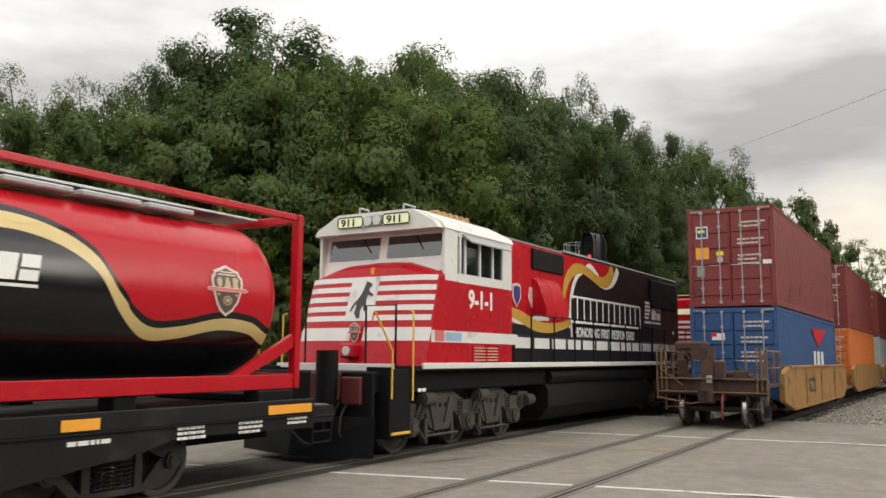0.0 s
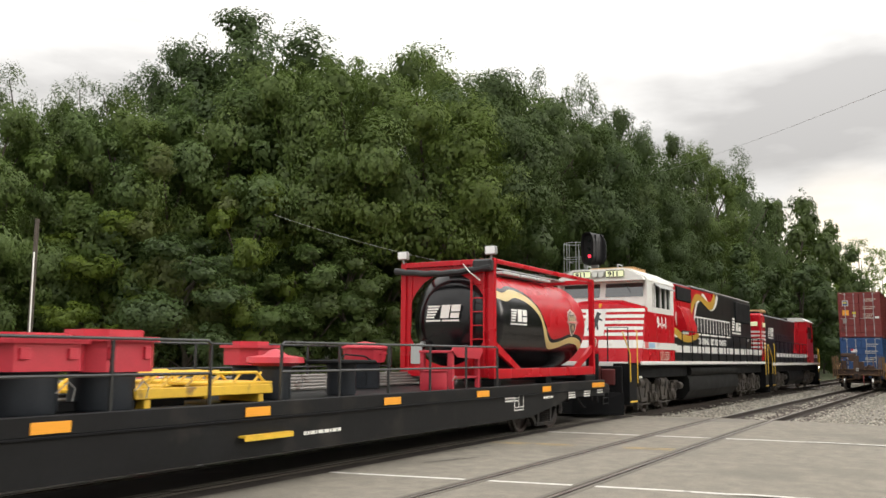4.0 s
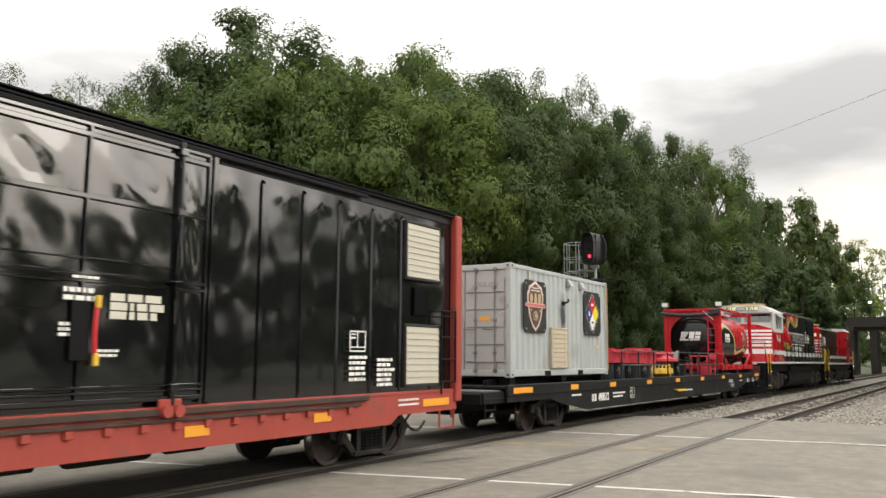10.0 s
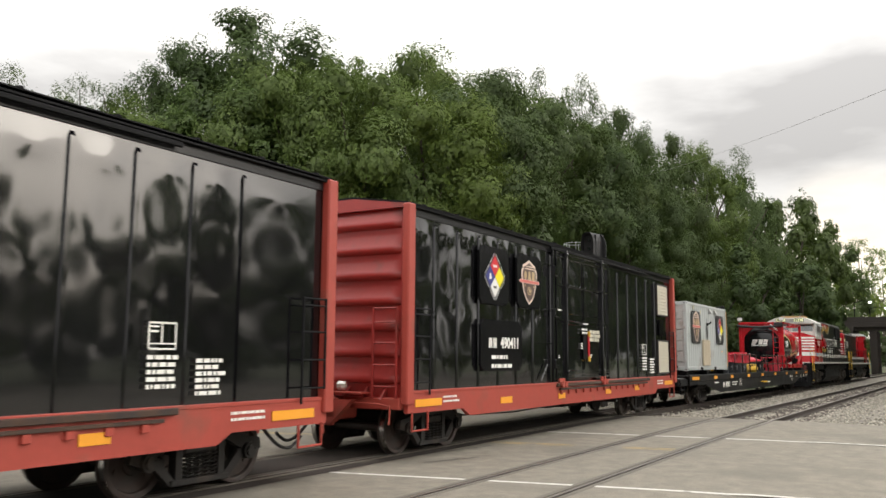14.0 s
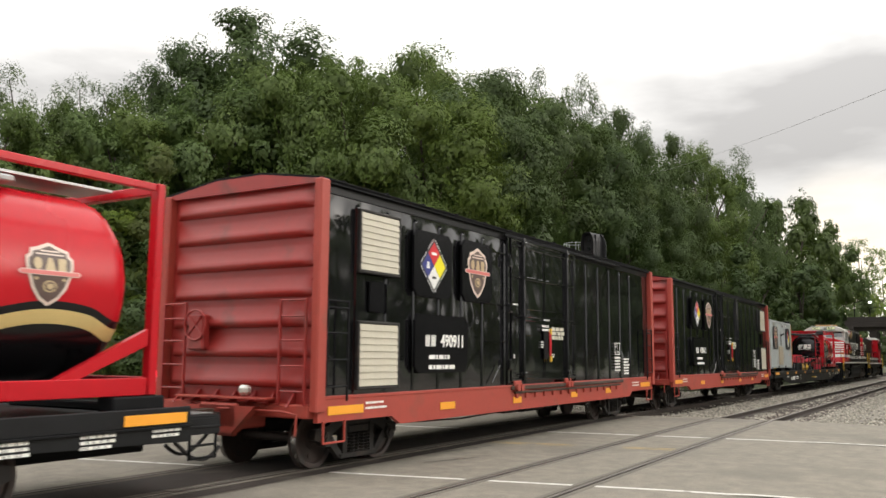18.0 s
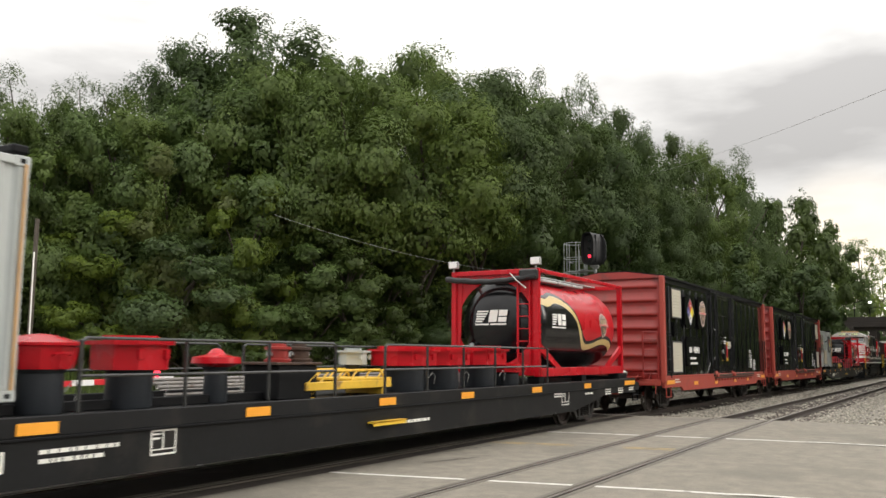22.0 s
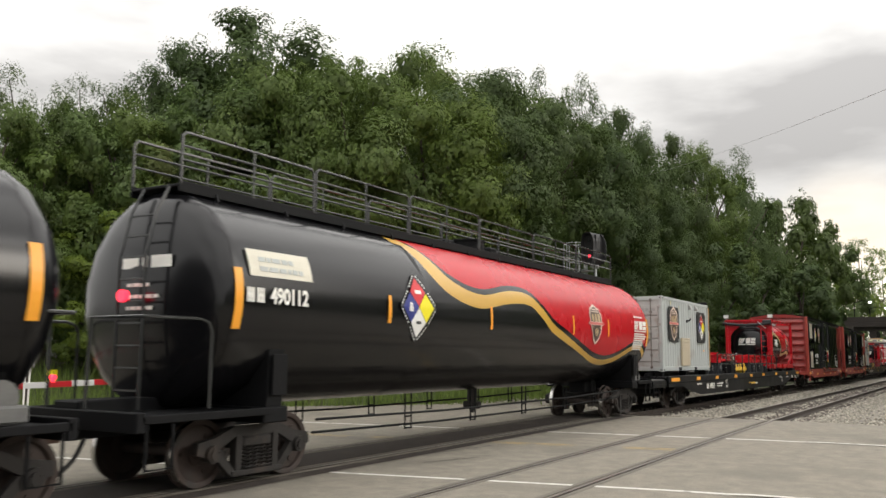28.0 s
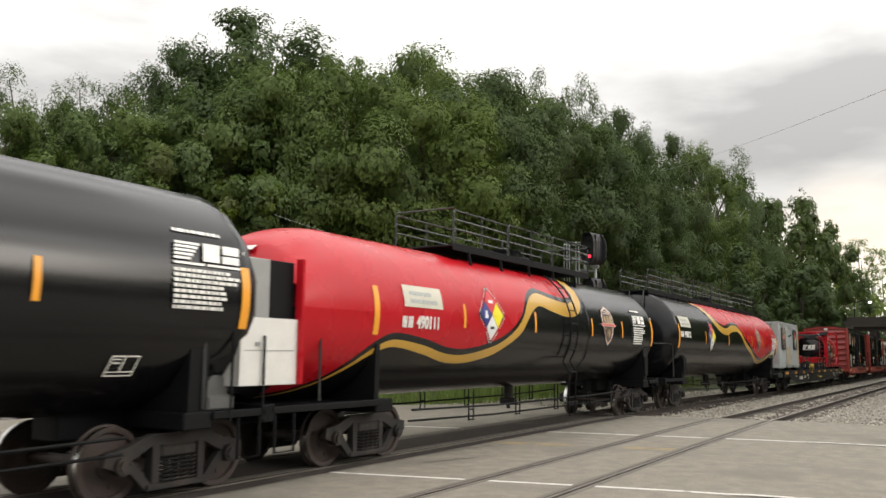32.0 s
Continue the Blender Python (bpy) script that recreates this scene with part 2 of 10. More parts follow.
GREY_PAINT = surface("grey_paint", (0.3, 0.3, 0.29), 0.5, vary=0.1)
TAN_ROOF = surface("tan_equipment_paint", (0.5, 0.3, 0.13), 0.6, vary=0.2, scale=4)
LIGHT_RED = glowing("red_lamp", (1.0, 0.03, 0.06), 2.5)
LIGHT_WHITE = glowing("white_lamp", (1.0, 0.93, 0.8), 12.0)
LENS = surface("clear_lens", (0.6, 0.6, 0.55), 0.1, metal=0.5, vary=0.1)
NUMBER_BOARD = glowing("lit_number_board", (0.85, 0.9, 0.55), 0.25)
CANVAS = surface("black_vinyl_cover", (0.012, 0.012, 0.013), 0.35, vary=0.3, scale=5, bump=0.15, bump_scale=10)
ASPHALT = surface("worn_grey_asphalt", (0.2, 0.18, 0.145), 0.85, vary=0.3, scale=3.2, bump=0.5, bump_scale=90, second=(0.145, 0.132, 0.108), amount=0.2, patch=0.35)
RUBBER_PANEL = surface("dark_crossing_rubber", (0.12, 0.107, 0.088), 0.8, vary=0.25, scale=2.0, bump=0.2, bump_scale=60)
LINE_WHITE = surface("worn_white_road_line", (0.62, 0.6, 0.55), 0.7, vary=0.15, scale=3.0, second=(0.2, 0.19, 0.17), amount=0.18, patch=3.0)
LINE_YELLOW = surface("faded_yellow_road_line", (0.36, 0.26, 0.11), 0.8, vary=0.15, scale=3.0, second=(0.16, 0.15, 0.13), amount=0.4, patch=2.0)
BALLAST = surface("grey_ballast", (0.2, 0.18, 0.148), 0.9, vary=0.35, scale=6.0, bump=1.0, bump_scale=22, second=(0.13, 0.115, 0.1), amount=0.2, patch=0.5)
STONE = surface("ballast_stone", (0.33, 0.305, 0.255), 0.9, vary=0.2, scale=8.0, island=0.45)
TIE = surface("weathered_sleeper_wood", (0.05, 0.037, 0.028), 0.85, vary=0.3, scale=6.0, bump=0.4, bump_scale=30, piece=0.25)
SOIL = surface("green_verge", (0.05, 0.065, 0.022), 0.95, vary=0.4, scale=0.4, bump=0.6, bump_scale=8, second=(0.11, 0.085, 0.055), amount=0.2, patch=0.25)
CONCRETE = surface("stained_bridge_concrete", (0.04, 0.033, 0.028), 0.85, vary=0.2, scale=0.6, bump=0.15, second=(0.027, 0.023, 0.02), amount=0.25, patch=0.2)
BARK = surface("grey_brown_bark", (0.085, 0.07, 0.055), 0.9, vary=0.3, scale=5, bump=0.6, bump_scale=18)
LEAF_A = leafy("green_leaves", (0.1, 0.146, 0.037))
LEAF_B = leafy("dark_green_leaves", (0.066, 0.1, 0.03))
LEAF_C = leafy("light_green_leaves", (0.12, 0.172, 0.034))
LEAF_D = leafy("bronze_tipped_leaves", (0.095, 0.12, 0.034))
GRASS = leafy("grass_blades", (0.15, 0.21, 0.05), 0.35)
BIN_BLACK = surface("blue_grey_bin_paint", (0.026, 0.03, 0.036), 0.5, vary=0.2, scale=3, spec=0.3)


# ---- mesh building ----
class Shape:
    """Collects faces of one part and links them as one mesh."""
    def __init__(self):
        self.v, self.f, self.m = [], [], []

    def add(self, verts, faces, mat=0):
        o = len(self.v)
        self.v += [tuple(p) for p in verts]
        self.f += [[i + o for i in f] for f in faces]
        self.m += [mat] * len(faces)
        return self

    def box(self, x0, x1, y0, y1, z0, z1, c=0.012, mat=0):
        """A box with chamfered edges."""
        c = min(c, (x1 - x0) * 0.3, (y1 - y0) * 0.3, (z1 - z0) * 0.3)
        lo, hi = (x0, y0, z0), (x1, y1, z1)
        verts, idx = [], {}
        for corner in range(8):
            s = [(corner >> k) & 1 for k in range(3)]
            for a in range(3):
                p = [hi[k] if s[k] else lo[k] for k in range(3)]
                for k in range(3):
                    if k != a:
                        p[k] += -c if s[k] else c
                idx[corner, a] = len(verts)
                verts.append(p)
        faces = []
        for a in range(3):
            b, d = (a + 1) % 3, (a + 2) % 3
            for side in (0, 1):
                ring = [(side << a), (side << a) | (1 << b), (side << a) | (1 << b) | (1 << d), (side << a) | (1 << d)]
                faces.append([idx[k, a] for k in (ring if side else ring[::-1])])
        for a in range(3):
            b, d = (a + 1) % 3, (a + 2) % 3
            for sb in (0, 1):
                for sd in (0, 1):
                    k0 = (sb << b) | (sd << d)
                    k1 = k0 | (1 << a)
                    q = [idx[k0, b], idx[k1, b], idx[k1, d], idx[k0, d]]
                    faces.append(q if (sb ^ sd) else q[::-1])
        for k in range(8):
            t = [idx[k, 0], idx[k, 1], idx[k, 2]]
            faces.append(t if bin(k).count("1") % 2 else t[::-1])
        return self.add(verts, faces, mat)

    def cyl(self, p, q, r, n=12, r2=None, mat=0, cap=True):
        p, q = Vector(p), Vector(q)
        r2 = r if r2 is None else r2
        d = (q - p).normalized()
        u = d.cross(Vector((0, 0, 1)) if abs(d.z) < 0.9 else Vector((1, 0, 0))).normalized()
        w = d.cross(u)
        ring = [(math.cos(2 * math.pi * i / n), math.sin(2 * math.pi * i / n)) for i in range(n)]
        verts = [p + (u * a + w * b) * r for a, b in ring] + [q + (u * a + w * b) * r2 for a, b in ring]
        faces = [[i, (i + 1) % n, n + (i + 1) % n, n + i] for i in range(n)]
        if cap:
            faces += [list(range(n))[::-1], list(range(n, 2 * n))]
        return self.add(verts, faces, mat)

    def tube(self, pts, r, n=6, mat=0):
        """A bent rod through pts."""
        pts = [Vector(p) for p in pts]
        verts, faces = [], []
        side = None
        for i, p in enumerate(pts):
            d = (pts[min(i + 1, len(pts) - 1)] - pts[max(i - 1, 0)]).normalized()
            if side is None:
                side = d.cross(Vector((0, 0, 1)) if abs(d.z) < 0.9 else Vector((0, 1, 0)))
            side = (side - d * side.dot(d)).normalized()
            w = d.cross(side)
            verts += [p + (side * math.cos(2 * math.pi * k / n) + w * math.sin(2 * math.pi * k / n)) * r for k in range(n)]
        for i in range(len(pts) - 1):
            for k in range(n):
                a, b = i * n + k, i * n + (k + 1) % n
                faces.append([a, b, b + n, a + n])
        faces += [list(range(n))[::-1], [(len(pts) - 1) * n + k for k in range(n)]]
        return self.add(verts, faces, mat)

    def prism(self, poly, axis, lo, hi, mat=0):
        """A polygon pushed along an axis: 'x' takes (y, z), 'y' takes (x, z), 'z' takes (x, y)."""
        put = {"x": lambda a, b, h: (h, a, b), "y": lambda a, b, h: (a, h, b), "z": lambda a, b, h: (a, b, h)}[axis]
        n = len(poly)
        verts = [put(a, b, lo) for a, b in poly] + [put(a, b, hi) for a, b in poly]
        area = sum(poly[i][0] * poly[(i + 1) % n][1] - poly[(i + 1) % n][0] * poly[i][1] for i in range(n))
        faces = [list(range(n))[::-1], list(range(n, 2 * n))] + [[i, (i + 1) % n, n + (i + 1) % n, n + i] for i in range(n)]
        if (area > 0) == (axis == "y"):
            faces = [f[::-1] for f in faces]
        return self.add(verts, faces, mat)

    def lathe(self, profile, n=24, axis="x", at=(0, 0, 0), mat=0, cap=True):
        """A profile of (along, radius) turned round an axis through at."""
        verts, faces = [], []
        for s, r in profile:
            for k in range(n):
                a = 2 * math.pi * k / n
                c, d = r * math.cos(a), r * math.sin(a)
                p = {"x": (s, c, d), "y": (c, s, d), "z": (c, d, s)}[axis]
                verts.append((p[0] + at[0], p[1] + at[1], p[2] + at[2]))
        for i in range(len(profile) - 1):
            for k in range(n):
                a, b = i * n + k, i * n + (k + 1) % n
                faces.append([a, b, b + n, a + n] if axis != "y" else [a, a + n, b + n, b])
        if cap:
            faces += [list(range(n))[::-1], [(len(profile) - 1) * n + k for k in range(n)]]
        return self.add(verts, faces, mat)

    def mesh(self, name, materials, smooth=32):
        me = bpy.data.meshes.new(name)
        me.from_pydata(self.v, [], self.f)
        for m in (materials if isinstance(materials, (list, tuple)) else [materials]):
            me.materials.append(m)
        if any(self.m):
            me.polygons.foreach_set("material_index", self.m)
        bm = bmesh.new()
        bm.from_mesh(me)
        bmesh.ops.recalc_face_normals(bm, faces=bm.faces)
        bm.to_mesh(me)
        bm.free()
        if smooth:
            me.polygons.foreach_set("use_smooth", [True] * len(me.polygons))
            me.set_sharp_from_angle(angle=radians(smooth))
        me.update()
        return me


def part(name, shape, material, parent=None, label="", at=None, smooth=32):
    """One mesh object, under a thing or a part where parent is given. shape: a Shape or a mesh to share."""
    me = shape.mesh(name, material, smooth) if isinstance(shape, Shape) else shape
    ob = new(name, me)
    if parent:
        ob.parent = parent
    if at is not None:
        ob.matrix_basis = at if isinstance(at, Matrix) else Matrix.Translation(at)
    if label:
        ob["label"] = label
    return ob


def thing(name, label, category, group="", kind="", at=None):
    ob = new(name)
    ob.empty_display_size = 0.3
    if at is not None:
        ob.matrix_basis = at
    return tagged(ob, label, category, group, kind)


def words(name, body, size, material, parent, m, label="", squeeze=1.0, thick=0.004):
    """Lettering in the built-in font as a thin mesh; m places its left foot, text running along x and facing z."""
    cu = bpy.data.curves.new(name, "FONT")
    cu.body, cu.size, cu.extrude, cu.offset = body, size, thick, size * 0.03
    cu.resolution_u = 3
    tmp = new("lettering", cu)
    me = bpy.data.meshes.new_from_object(tmp.evaluated_get(bpy.context.evaluated_depsgraph_get()))
    bpy.data.objects.remove(tmp)
    bpy.data.curves.remove(cu)
    me.materials.clear()
    me.materials.append(material)
    me.transform(Matrix.Diagonal((squeeze, 1, 1, 1)))
    return part(name, me, material, parent, label, m)


def near_side(x, y, z):
    """Places a flat sign on a plane that faces the camera's side of the line: its x runs forward, its y up."""
    return Matrix.Translation((x, y, z)) @ Euler((radians(90), 0, 0)).to_matrix().to_4x4()


def flat_poly(poly, thick, mat=0, shape=None, lift=0.0):
    """A flat plate in the xy plane, thick along z."""
    return (shape or Shape()).prism(poly, "z", lift, lift + thick, mat)


# ---- the line: track path and train timing ----
TURN_IN, CURVE, BEND, FALL = 14.3, 18.74, radians(-1.01), -0.00501
SECOND = -4.34                      # the near track's centre, across the line


def path(s):
    """The far track's centre at s metres along: place and heading."""
    u = min(max(s - TURN_IN, 0.0), CURVE)
    q = u * u / (2 * CURVE) + max(0.0, s - TURN_IN - CURVE)
    return s, BEND * q, FALL * q, BEND * u / CURVE


def along(s, b=0.0, h=0.0):
    x, y, z, a = path(s)
    return Vector((x - math.sin(a) * b, y + math.cos(a) * b, z + h))


TRAIN = [-15.87,-12.88,-9.80,-6.67,-3.50,-0.29,3.00,6.38,9.85,13.35,16.92,20.48,24.04,27.65,31.34,35.12,39.02,43.05,47.20,51.46,55.81,60.16,64.54,69.09,73.82,78.65,83.57,88.61,93.75,98.95,104.20,109.52,114.92]


def train_at(t):
    """How far the special train has run at t seconds."""
    i = min(max(int(t), 0), 31)
    p0, p1, p2, p3 = (TRAIN[min(max(k, 0), 32)] for k in (i - 1, i, i + 1, i + 2))
    if i == 0:
        p0 = 2 * p1 - p2
    if i == 31:
        p3 = 2 * p2 - p1
    f = t - i
    return p1 + 0.5 * f * (p2 - p0 + f * (2 * p0 - 5 * p1 + 4 * p2 - p3 + f * (3 * (p1 - p2) + p3 - p0)))


def stack_at(t):
    """How far the double-stack train has run at t seconds."""
    return 24.8 + 8.72 * t


def car_pose(s, half, b=0.0):
    p, q = along(s - half, b), along(s + half, b)
    d = q - p
    return Matrix.Translation((p + q) / 2) @ Euler((0, -math.asin(d.z / d.length), math.atan2(d.y, d.x))).to_matrix().to_4x4()


RIDES, ROLLS = [], []


def rides(ob, centre, half, local=None, stack=False):
    """Notes that ob moves with the car whose centre lies at centre in its train."""
    RIDES.append((ob, centre, half, local or Matrix.Identity(4), stack))
    ob.matrix_basis = car_pose((stack_at if stack else train_at)(0.0) + centre, half, SECOND if stack else 0.0) @ (local or Matrix.Identity(4))
    return ob


# ---- ground, road, tracks ----
def sheet(name, xs, ys, height, material, label, cat="ground", kind="structure"):
    v = [(x, y, height(x, y)) for x in xs for y in ys]
    n = len(ys)
    f = [[i * n + j, (i + 1) * n + j, (i + 1) * n + j + 1, i * n + j + 1] for i in range(len(xs) - 1) for j in range(n - 1)]
    sh = Shape()
    sh.v, sh.f, sh.m = v, f, [0] * len(f)
    return tagged(part(name, sh, material, smooth=60), label, cat, kind=kind)


def span(a, b, n):
    return [a + (b - a) * i / n for i in range(n + 1)]


def fall(x):
    return path(x)[2]


def far_edge(x):
    """Where the pavement beyond the tracks gives way to the grass bank."""
    return 15.6 + (16 - x) * 0.8 if x < 27.5 else 6.4 - min(0.8, (x - 27.5) * 0.02)


def ease(f):
    f = min(1.0, max(0.0, f))
    return f * f * (3 - 2 * f)


def land(x, y):
    """The verge: low beside the line, a grass bank behind the road; everything sinks with the line."""
    d = (y - far_edge(x)) * 0.78
    return fall(min(x, 400)) - 0.42 + 0.05 * noise.noise((x * 0.3, y * 0.3, 0)) + (0.3 + 1.15 * ease((d + 0.5) / 4.5) + min(2.0, 0.05 * max(0, d)) if d > -0.5 and x > -15 else 0.0)


xs = [-3000, -800, -300, -120] + span(-60, 140, 100) + [160, 200, 260, 400, 900, 3000]
ys = [-3000, -800, -300, -120, -60] + span(-30, 34, 80) + [40, 60, 120, 300, 900, 3000]
sheet("ground", xs, ys, land, SOIL, "grassy ground beside the railway line")


def ballast_height(x, y):
    return fall(x) - 0.20 - 0.03 * noise.noise((x * 1.3, y * 1.3, 3)) - max(0.0, abs(y - path(x)[1] + 2.2) - 4.3) * 0.28


sheet("ballast_bed", span(25.9, 62, 90) + span(63, 330, 90), span(-7.9, 3.4, 34), ballast_height, BALLAST, "grey crushed stone ballast under the tracks", "ballast")
sheet("ballast_bed", span(-60, -22, 20), span(-7.9, 3.4, 16), ballast_height, BALLAST, "grey crushed stone ballast under the tracks", "ballast")
sheet("gravel_lot", span(26.3, 60, 40) + [70, 90, 130], span(-40, -7.2, 40), lambda x, y: fall(x) - 0.1 + 0.06 * noise.noise((x * 0.7, y * 0.7, 5)) - max(0, -7.9 - y) * 0.006, BALLAST, "pale gravel yard beside the crossing", "gravel")

sheet("gravel_verge", span(25.6, 62, 50), span(1.9, 6.6, 12), lambda x, y: land(x, y) + 0.05 + 0.03 * noise.noise((x * 1.7, y * 1.7, 8)), BALLAST, "pale gravel verge beyond the far track", "gravel")

# pavement: a wide asphalt apron, cut by the flangeways of four rails
GAUGE = 0.7535
RAILS = [SECOND - GAUGE, SECOND + GAUGE, -GAUGE, GAUGE]


def apron_edge(y):
    return 26.0 + 0.10 * (-2.4 - y) if y < -2.4 else 25.6 + 0.12 * math.sin(y)


pavement = thing("pavement", "worn grey asphalt road over the level crossing", "road", kind="structure")
cuts = [-70.0]
for r in RAILS:
    cuts += [r - 0.075, r + 0.078]
cuts.append(30.0)
for k in range(0, len(cuts), 2):
    lo, hi = cuts[k], cuts[k + 1]
    yy = [-70, -40, -25] + span(-18, hi, 24) if lo < -20 else span(lo, hi, max(2, int((hi - lo) / 0.4)))
    sh = Shape()
    xx = span(-22, 26, 96)
    nn = len(yy)
    if hi > 20:
        yy = span(lo, 8, 16) + span(9, 30, 21)
        xx = span(-22, 36, 116)
        nn = len(yy)
    v = [(min(x, (apron_edge(y) if y < 0.8 else min(26.0 + 0.75 * y, 16 + (15.6 - y) / 0.8)) + 0.15 * noise.noise((0, y * 2.5, 1))) if x > -21 else x, y, -0.012 + (0.008 * noise.noise((x * 0.5, y * 0.5, 2)) if y < -7 else 0) - max(0, -6.2 - y) * 0.012 + fall(x)) for x in xx for y in yy]
    f = [[i * nn + j, (i + 1) * nn + j, (i + 1) * nn + j + 1, i * nn + j + 1] for i in range(len(xx) - 1) for j in range(nn - 1)]
    sh.add(v, f)
    # front lip and slab edges
    w = len(v)
    edge = [(p[0], p[1], -0.5) for p in v[-nn:]]
    sh.add(v[-nn:] + edge, [[j, j + 1, nn + j + 1, nn + j] for j in range(nn - 1)])
    for jj in (0, nn - 1):
        side = v[jj::nn]
        if jj and hi > 20:
            continue
        m = len(side)
        sh.add(side + [(p[0], p[1], -0.4) for p in side], [[i, i + 1, m + i + 1, m + i] for i in range(m - 1)])
    part("road_slab", sh, ASPHALT, pavement, smooth=50)
for r in RAILS:
    for side in (-1, 1):
        sh = Shape()
        a, b = (r - 0.15, r - 0.075) if side < 0 else (r + 0.078, r + 0.15)
        xx = span(-22, 25.5, 48)
        sh.add([(x, y, fall(x) + 0.004 * noise.noise((x, y, 1)) - 0.006 + dz) for x in xx for y, dz in ((a, -0.004), (a + 0.01, 0.004), (b, 0.004), (b, -0.2))],
               [[i * 4 + k, (i + 1) * 4 + k, (i + 1) * 4 + k + 1, i * 4 + k + 1] for i in range(len(xx) - 1) for k in range(3)])
        part("rubber_strip", sh, RUBBER_PANEL, pavement, "dark rubber flangeway strip", smooth=0)


def road_line(x0, y0, x1, y1, width, material, name, label):
    sh = Shape()
    n = max(2, int(abs(y1 - y0) / 0.25))
    v = []
    for i in range(n + 1):
        f = i / n
        x, y = x0 + (x1 - x0) * f, y0 + (y1 - y0) * f
        z = -0.008 + fall(x) - max(0, -6.2 - y) * 0.012 + (0.01 if y < -7 else 0)
        g = 0.012 * noise.noise((x * 4, y * 4, 0))
        v += [(x - width / 2 + g, y, z), (x + width / 2 - g, y, z)]
    sh.add(v, [[2 * i, 2 * i + 1, 2 * i + 3, 2 * i + 2] for i in range(n)])
    return part(name, sh, material, pavement, label, smooth=0)


for a, b in ((-0.95, -3.4), (-3.75, -4.95), (-5.2, -13.0), (0.9, 14.0)):
    road_line(10.30 - 0.235 * (a + 0.7), a, 10.30 - 0.235 * (b + 0.7), b, 0.12, LINE_WHITE, "edge_line", "worn white road edge line")
for a, b in ((-0.95, -3.4), (-3.75, -4.95), (-5.25, -9.6), (-9.9, -22.0), (0.95, 9.0)):
    road_line(18.62 - 0.185 * (a + 0.7), a, 18.62 - 0.185 * (b + 0.7), b, 0.14, LINE_WHITE, "edge_line", "worn white road edge line")
for o in (0.0, 0.22):
    for a, b in ((-0.95, -3.0), (-3.9, -4.9), (0.95, 11.0)):
        road_line(15.6 + o - 0.21 * (a + 0.7), a, 15.6 + o - 0.21 * (b + 0.7), b, 0.1, LINE_YELLOW, "centre_line", "faded yellow road centre line")
# the far track's bed in the road: rust stain, with the train's shade painted in
STAIN_SHADE = surface("rust_stained_shaded_asphalt", (0.03, 0.022, 0.017), 0.85, vary=0.3, scale=1.2, bump=0.3, bump_scale=120, second=(0.07, 0.058, 0.045), amount=0.1, patch=0.9)
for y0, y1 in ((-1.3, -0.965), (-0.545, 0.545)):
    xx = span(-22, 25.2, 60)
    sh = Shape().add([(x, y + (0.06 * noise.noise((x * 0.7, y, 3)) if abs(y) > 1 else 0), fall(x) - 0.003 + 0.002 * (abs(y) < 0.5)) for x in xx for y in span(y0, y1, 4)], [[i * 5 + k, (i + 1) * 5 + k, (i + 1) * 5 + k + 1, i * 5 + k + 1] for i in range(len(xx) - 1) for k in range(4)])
    part("track_stain", sh, STAIN_SHADE, pavement, "rusty stain along the rails, darkened with the train's shade", smooth=50)
# thin dark tar seams across the asphalt
TAR = surface("dark_tar_seam", (0.035, 0.033, 0.03), 0.7, vary=0.2)
random.seed(4)
for x0, y0, x1, y1 in ((13.5, -1.3, 15.2, -1.6), (12.2, -1.9, 13.4, -2.3)):
    sh = Shape()
    n = 24
    v = []
    for i in range(n + 1):
        f = i / n
        x, y = x0 + (x1 - x0) * f, y0 + (y1 - y0) * f + 0.05 * noise.noise((x0 + f * 9, 2, 2))
        z = -0.006 + fall(x) - max(0, -6.2 - y) * 0.012 + (0.01 if y < -7 else 0)
        w = 0.012 + 0.012 * random.random()
        v += [(x - w, y - w, z), (x + w, y + w, z)]
    sh.add(v, [[2 * i, 2 * i + 1, 2 * i + 3, 2 * i + 2] for i in range(n)])
    part("tar_seam", sh, TAR, pavement, smooth=0)


# rails
def rail_mesh(b, lo, hi, step):
    prof = [(-0.066, -0.165), (0.066, -0.165), (0.066, -0.15), (0.012, -0.13), (0.010, -0.05), (0.036, -0.035), (0.036, -0.006), (0.026, 0.0), (-0.026, 0.0), (-0.036, -0.006), (-0.036, -0.035), (-0.010, -0.05), (-0.012, -0.13), (-0.066, -0.15)]
    sh = Shape()
    ss = [lo]
    while ss[-1] < hi:
        ss.append(min(hi, ss[-1] + (step if ss[-1] < 80 else step * 4)))
    v = [along(s, b + y, z) for s in ss for y, z in prof]
    n = len(prof)
    for i in range(len(ss) - 1):
        for k in range(n):
            sh.f.append([i * n + k, i * n + (k + 1) % n, (i + 1) * n + (k + 1) % n, (i + 1) * n + k])
            sh.m.append(1 if k == 7 else 0)
    sh.v = [tuple(p) for p in v]
    return sh


TRACK_LIST = []
for name, b, label in (("railway_track", 0.0, "far railway track with bright worn rail heads"), ("railway_track", SECOND, "near railway track with bright worn rail heads")):
    track = thing(name, label, "railway track", "tracks", "structure")
    for g in (-GAUGE, GAUGE):
        part("rail", rail_mesh(b + g, -60, 330, 3.0), [RAIL_RUST, RAIL_HEAD], track, smooth=0)
    TRACK_LIST.append(track)


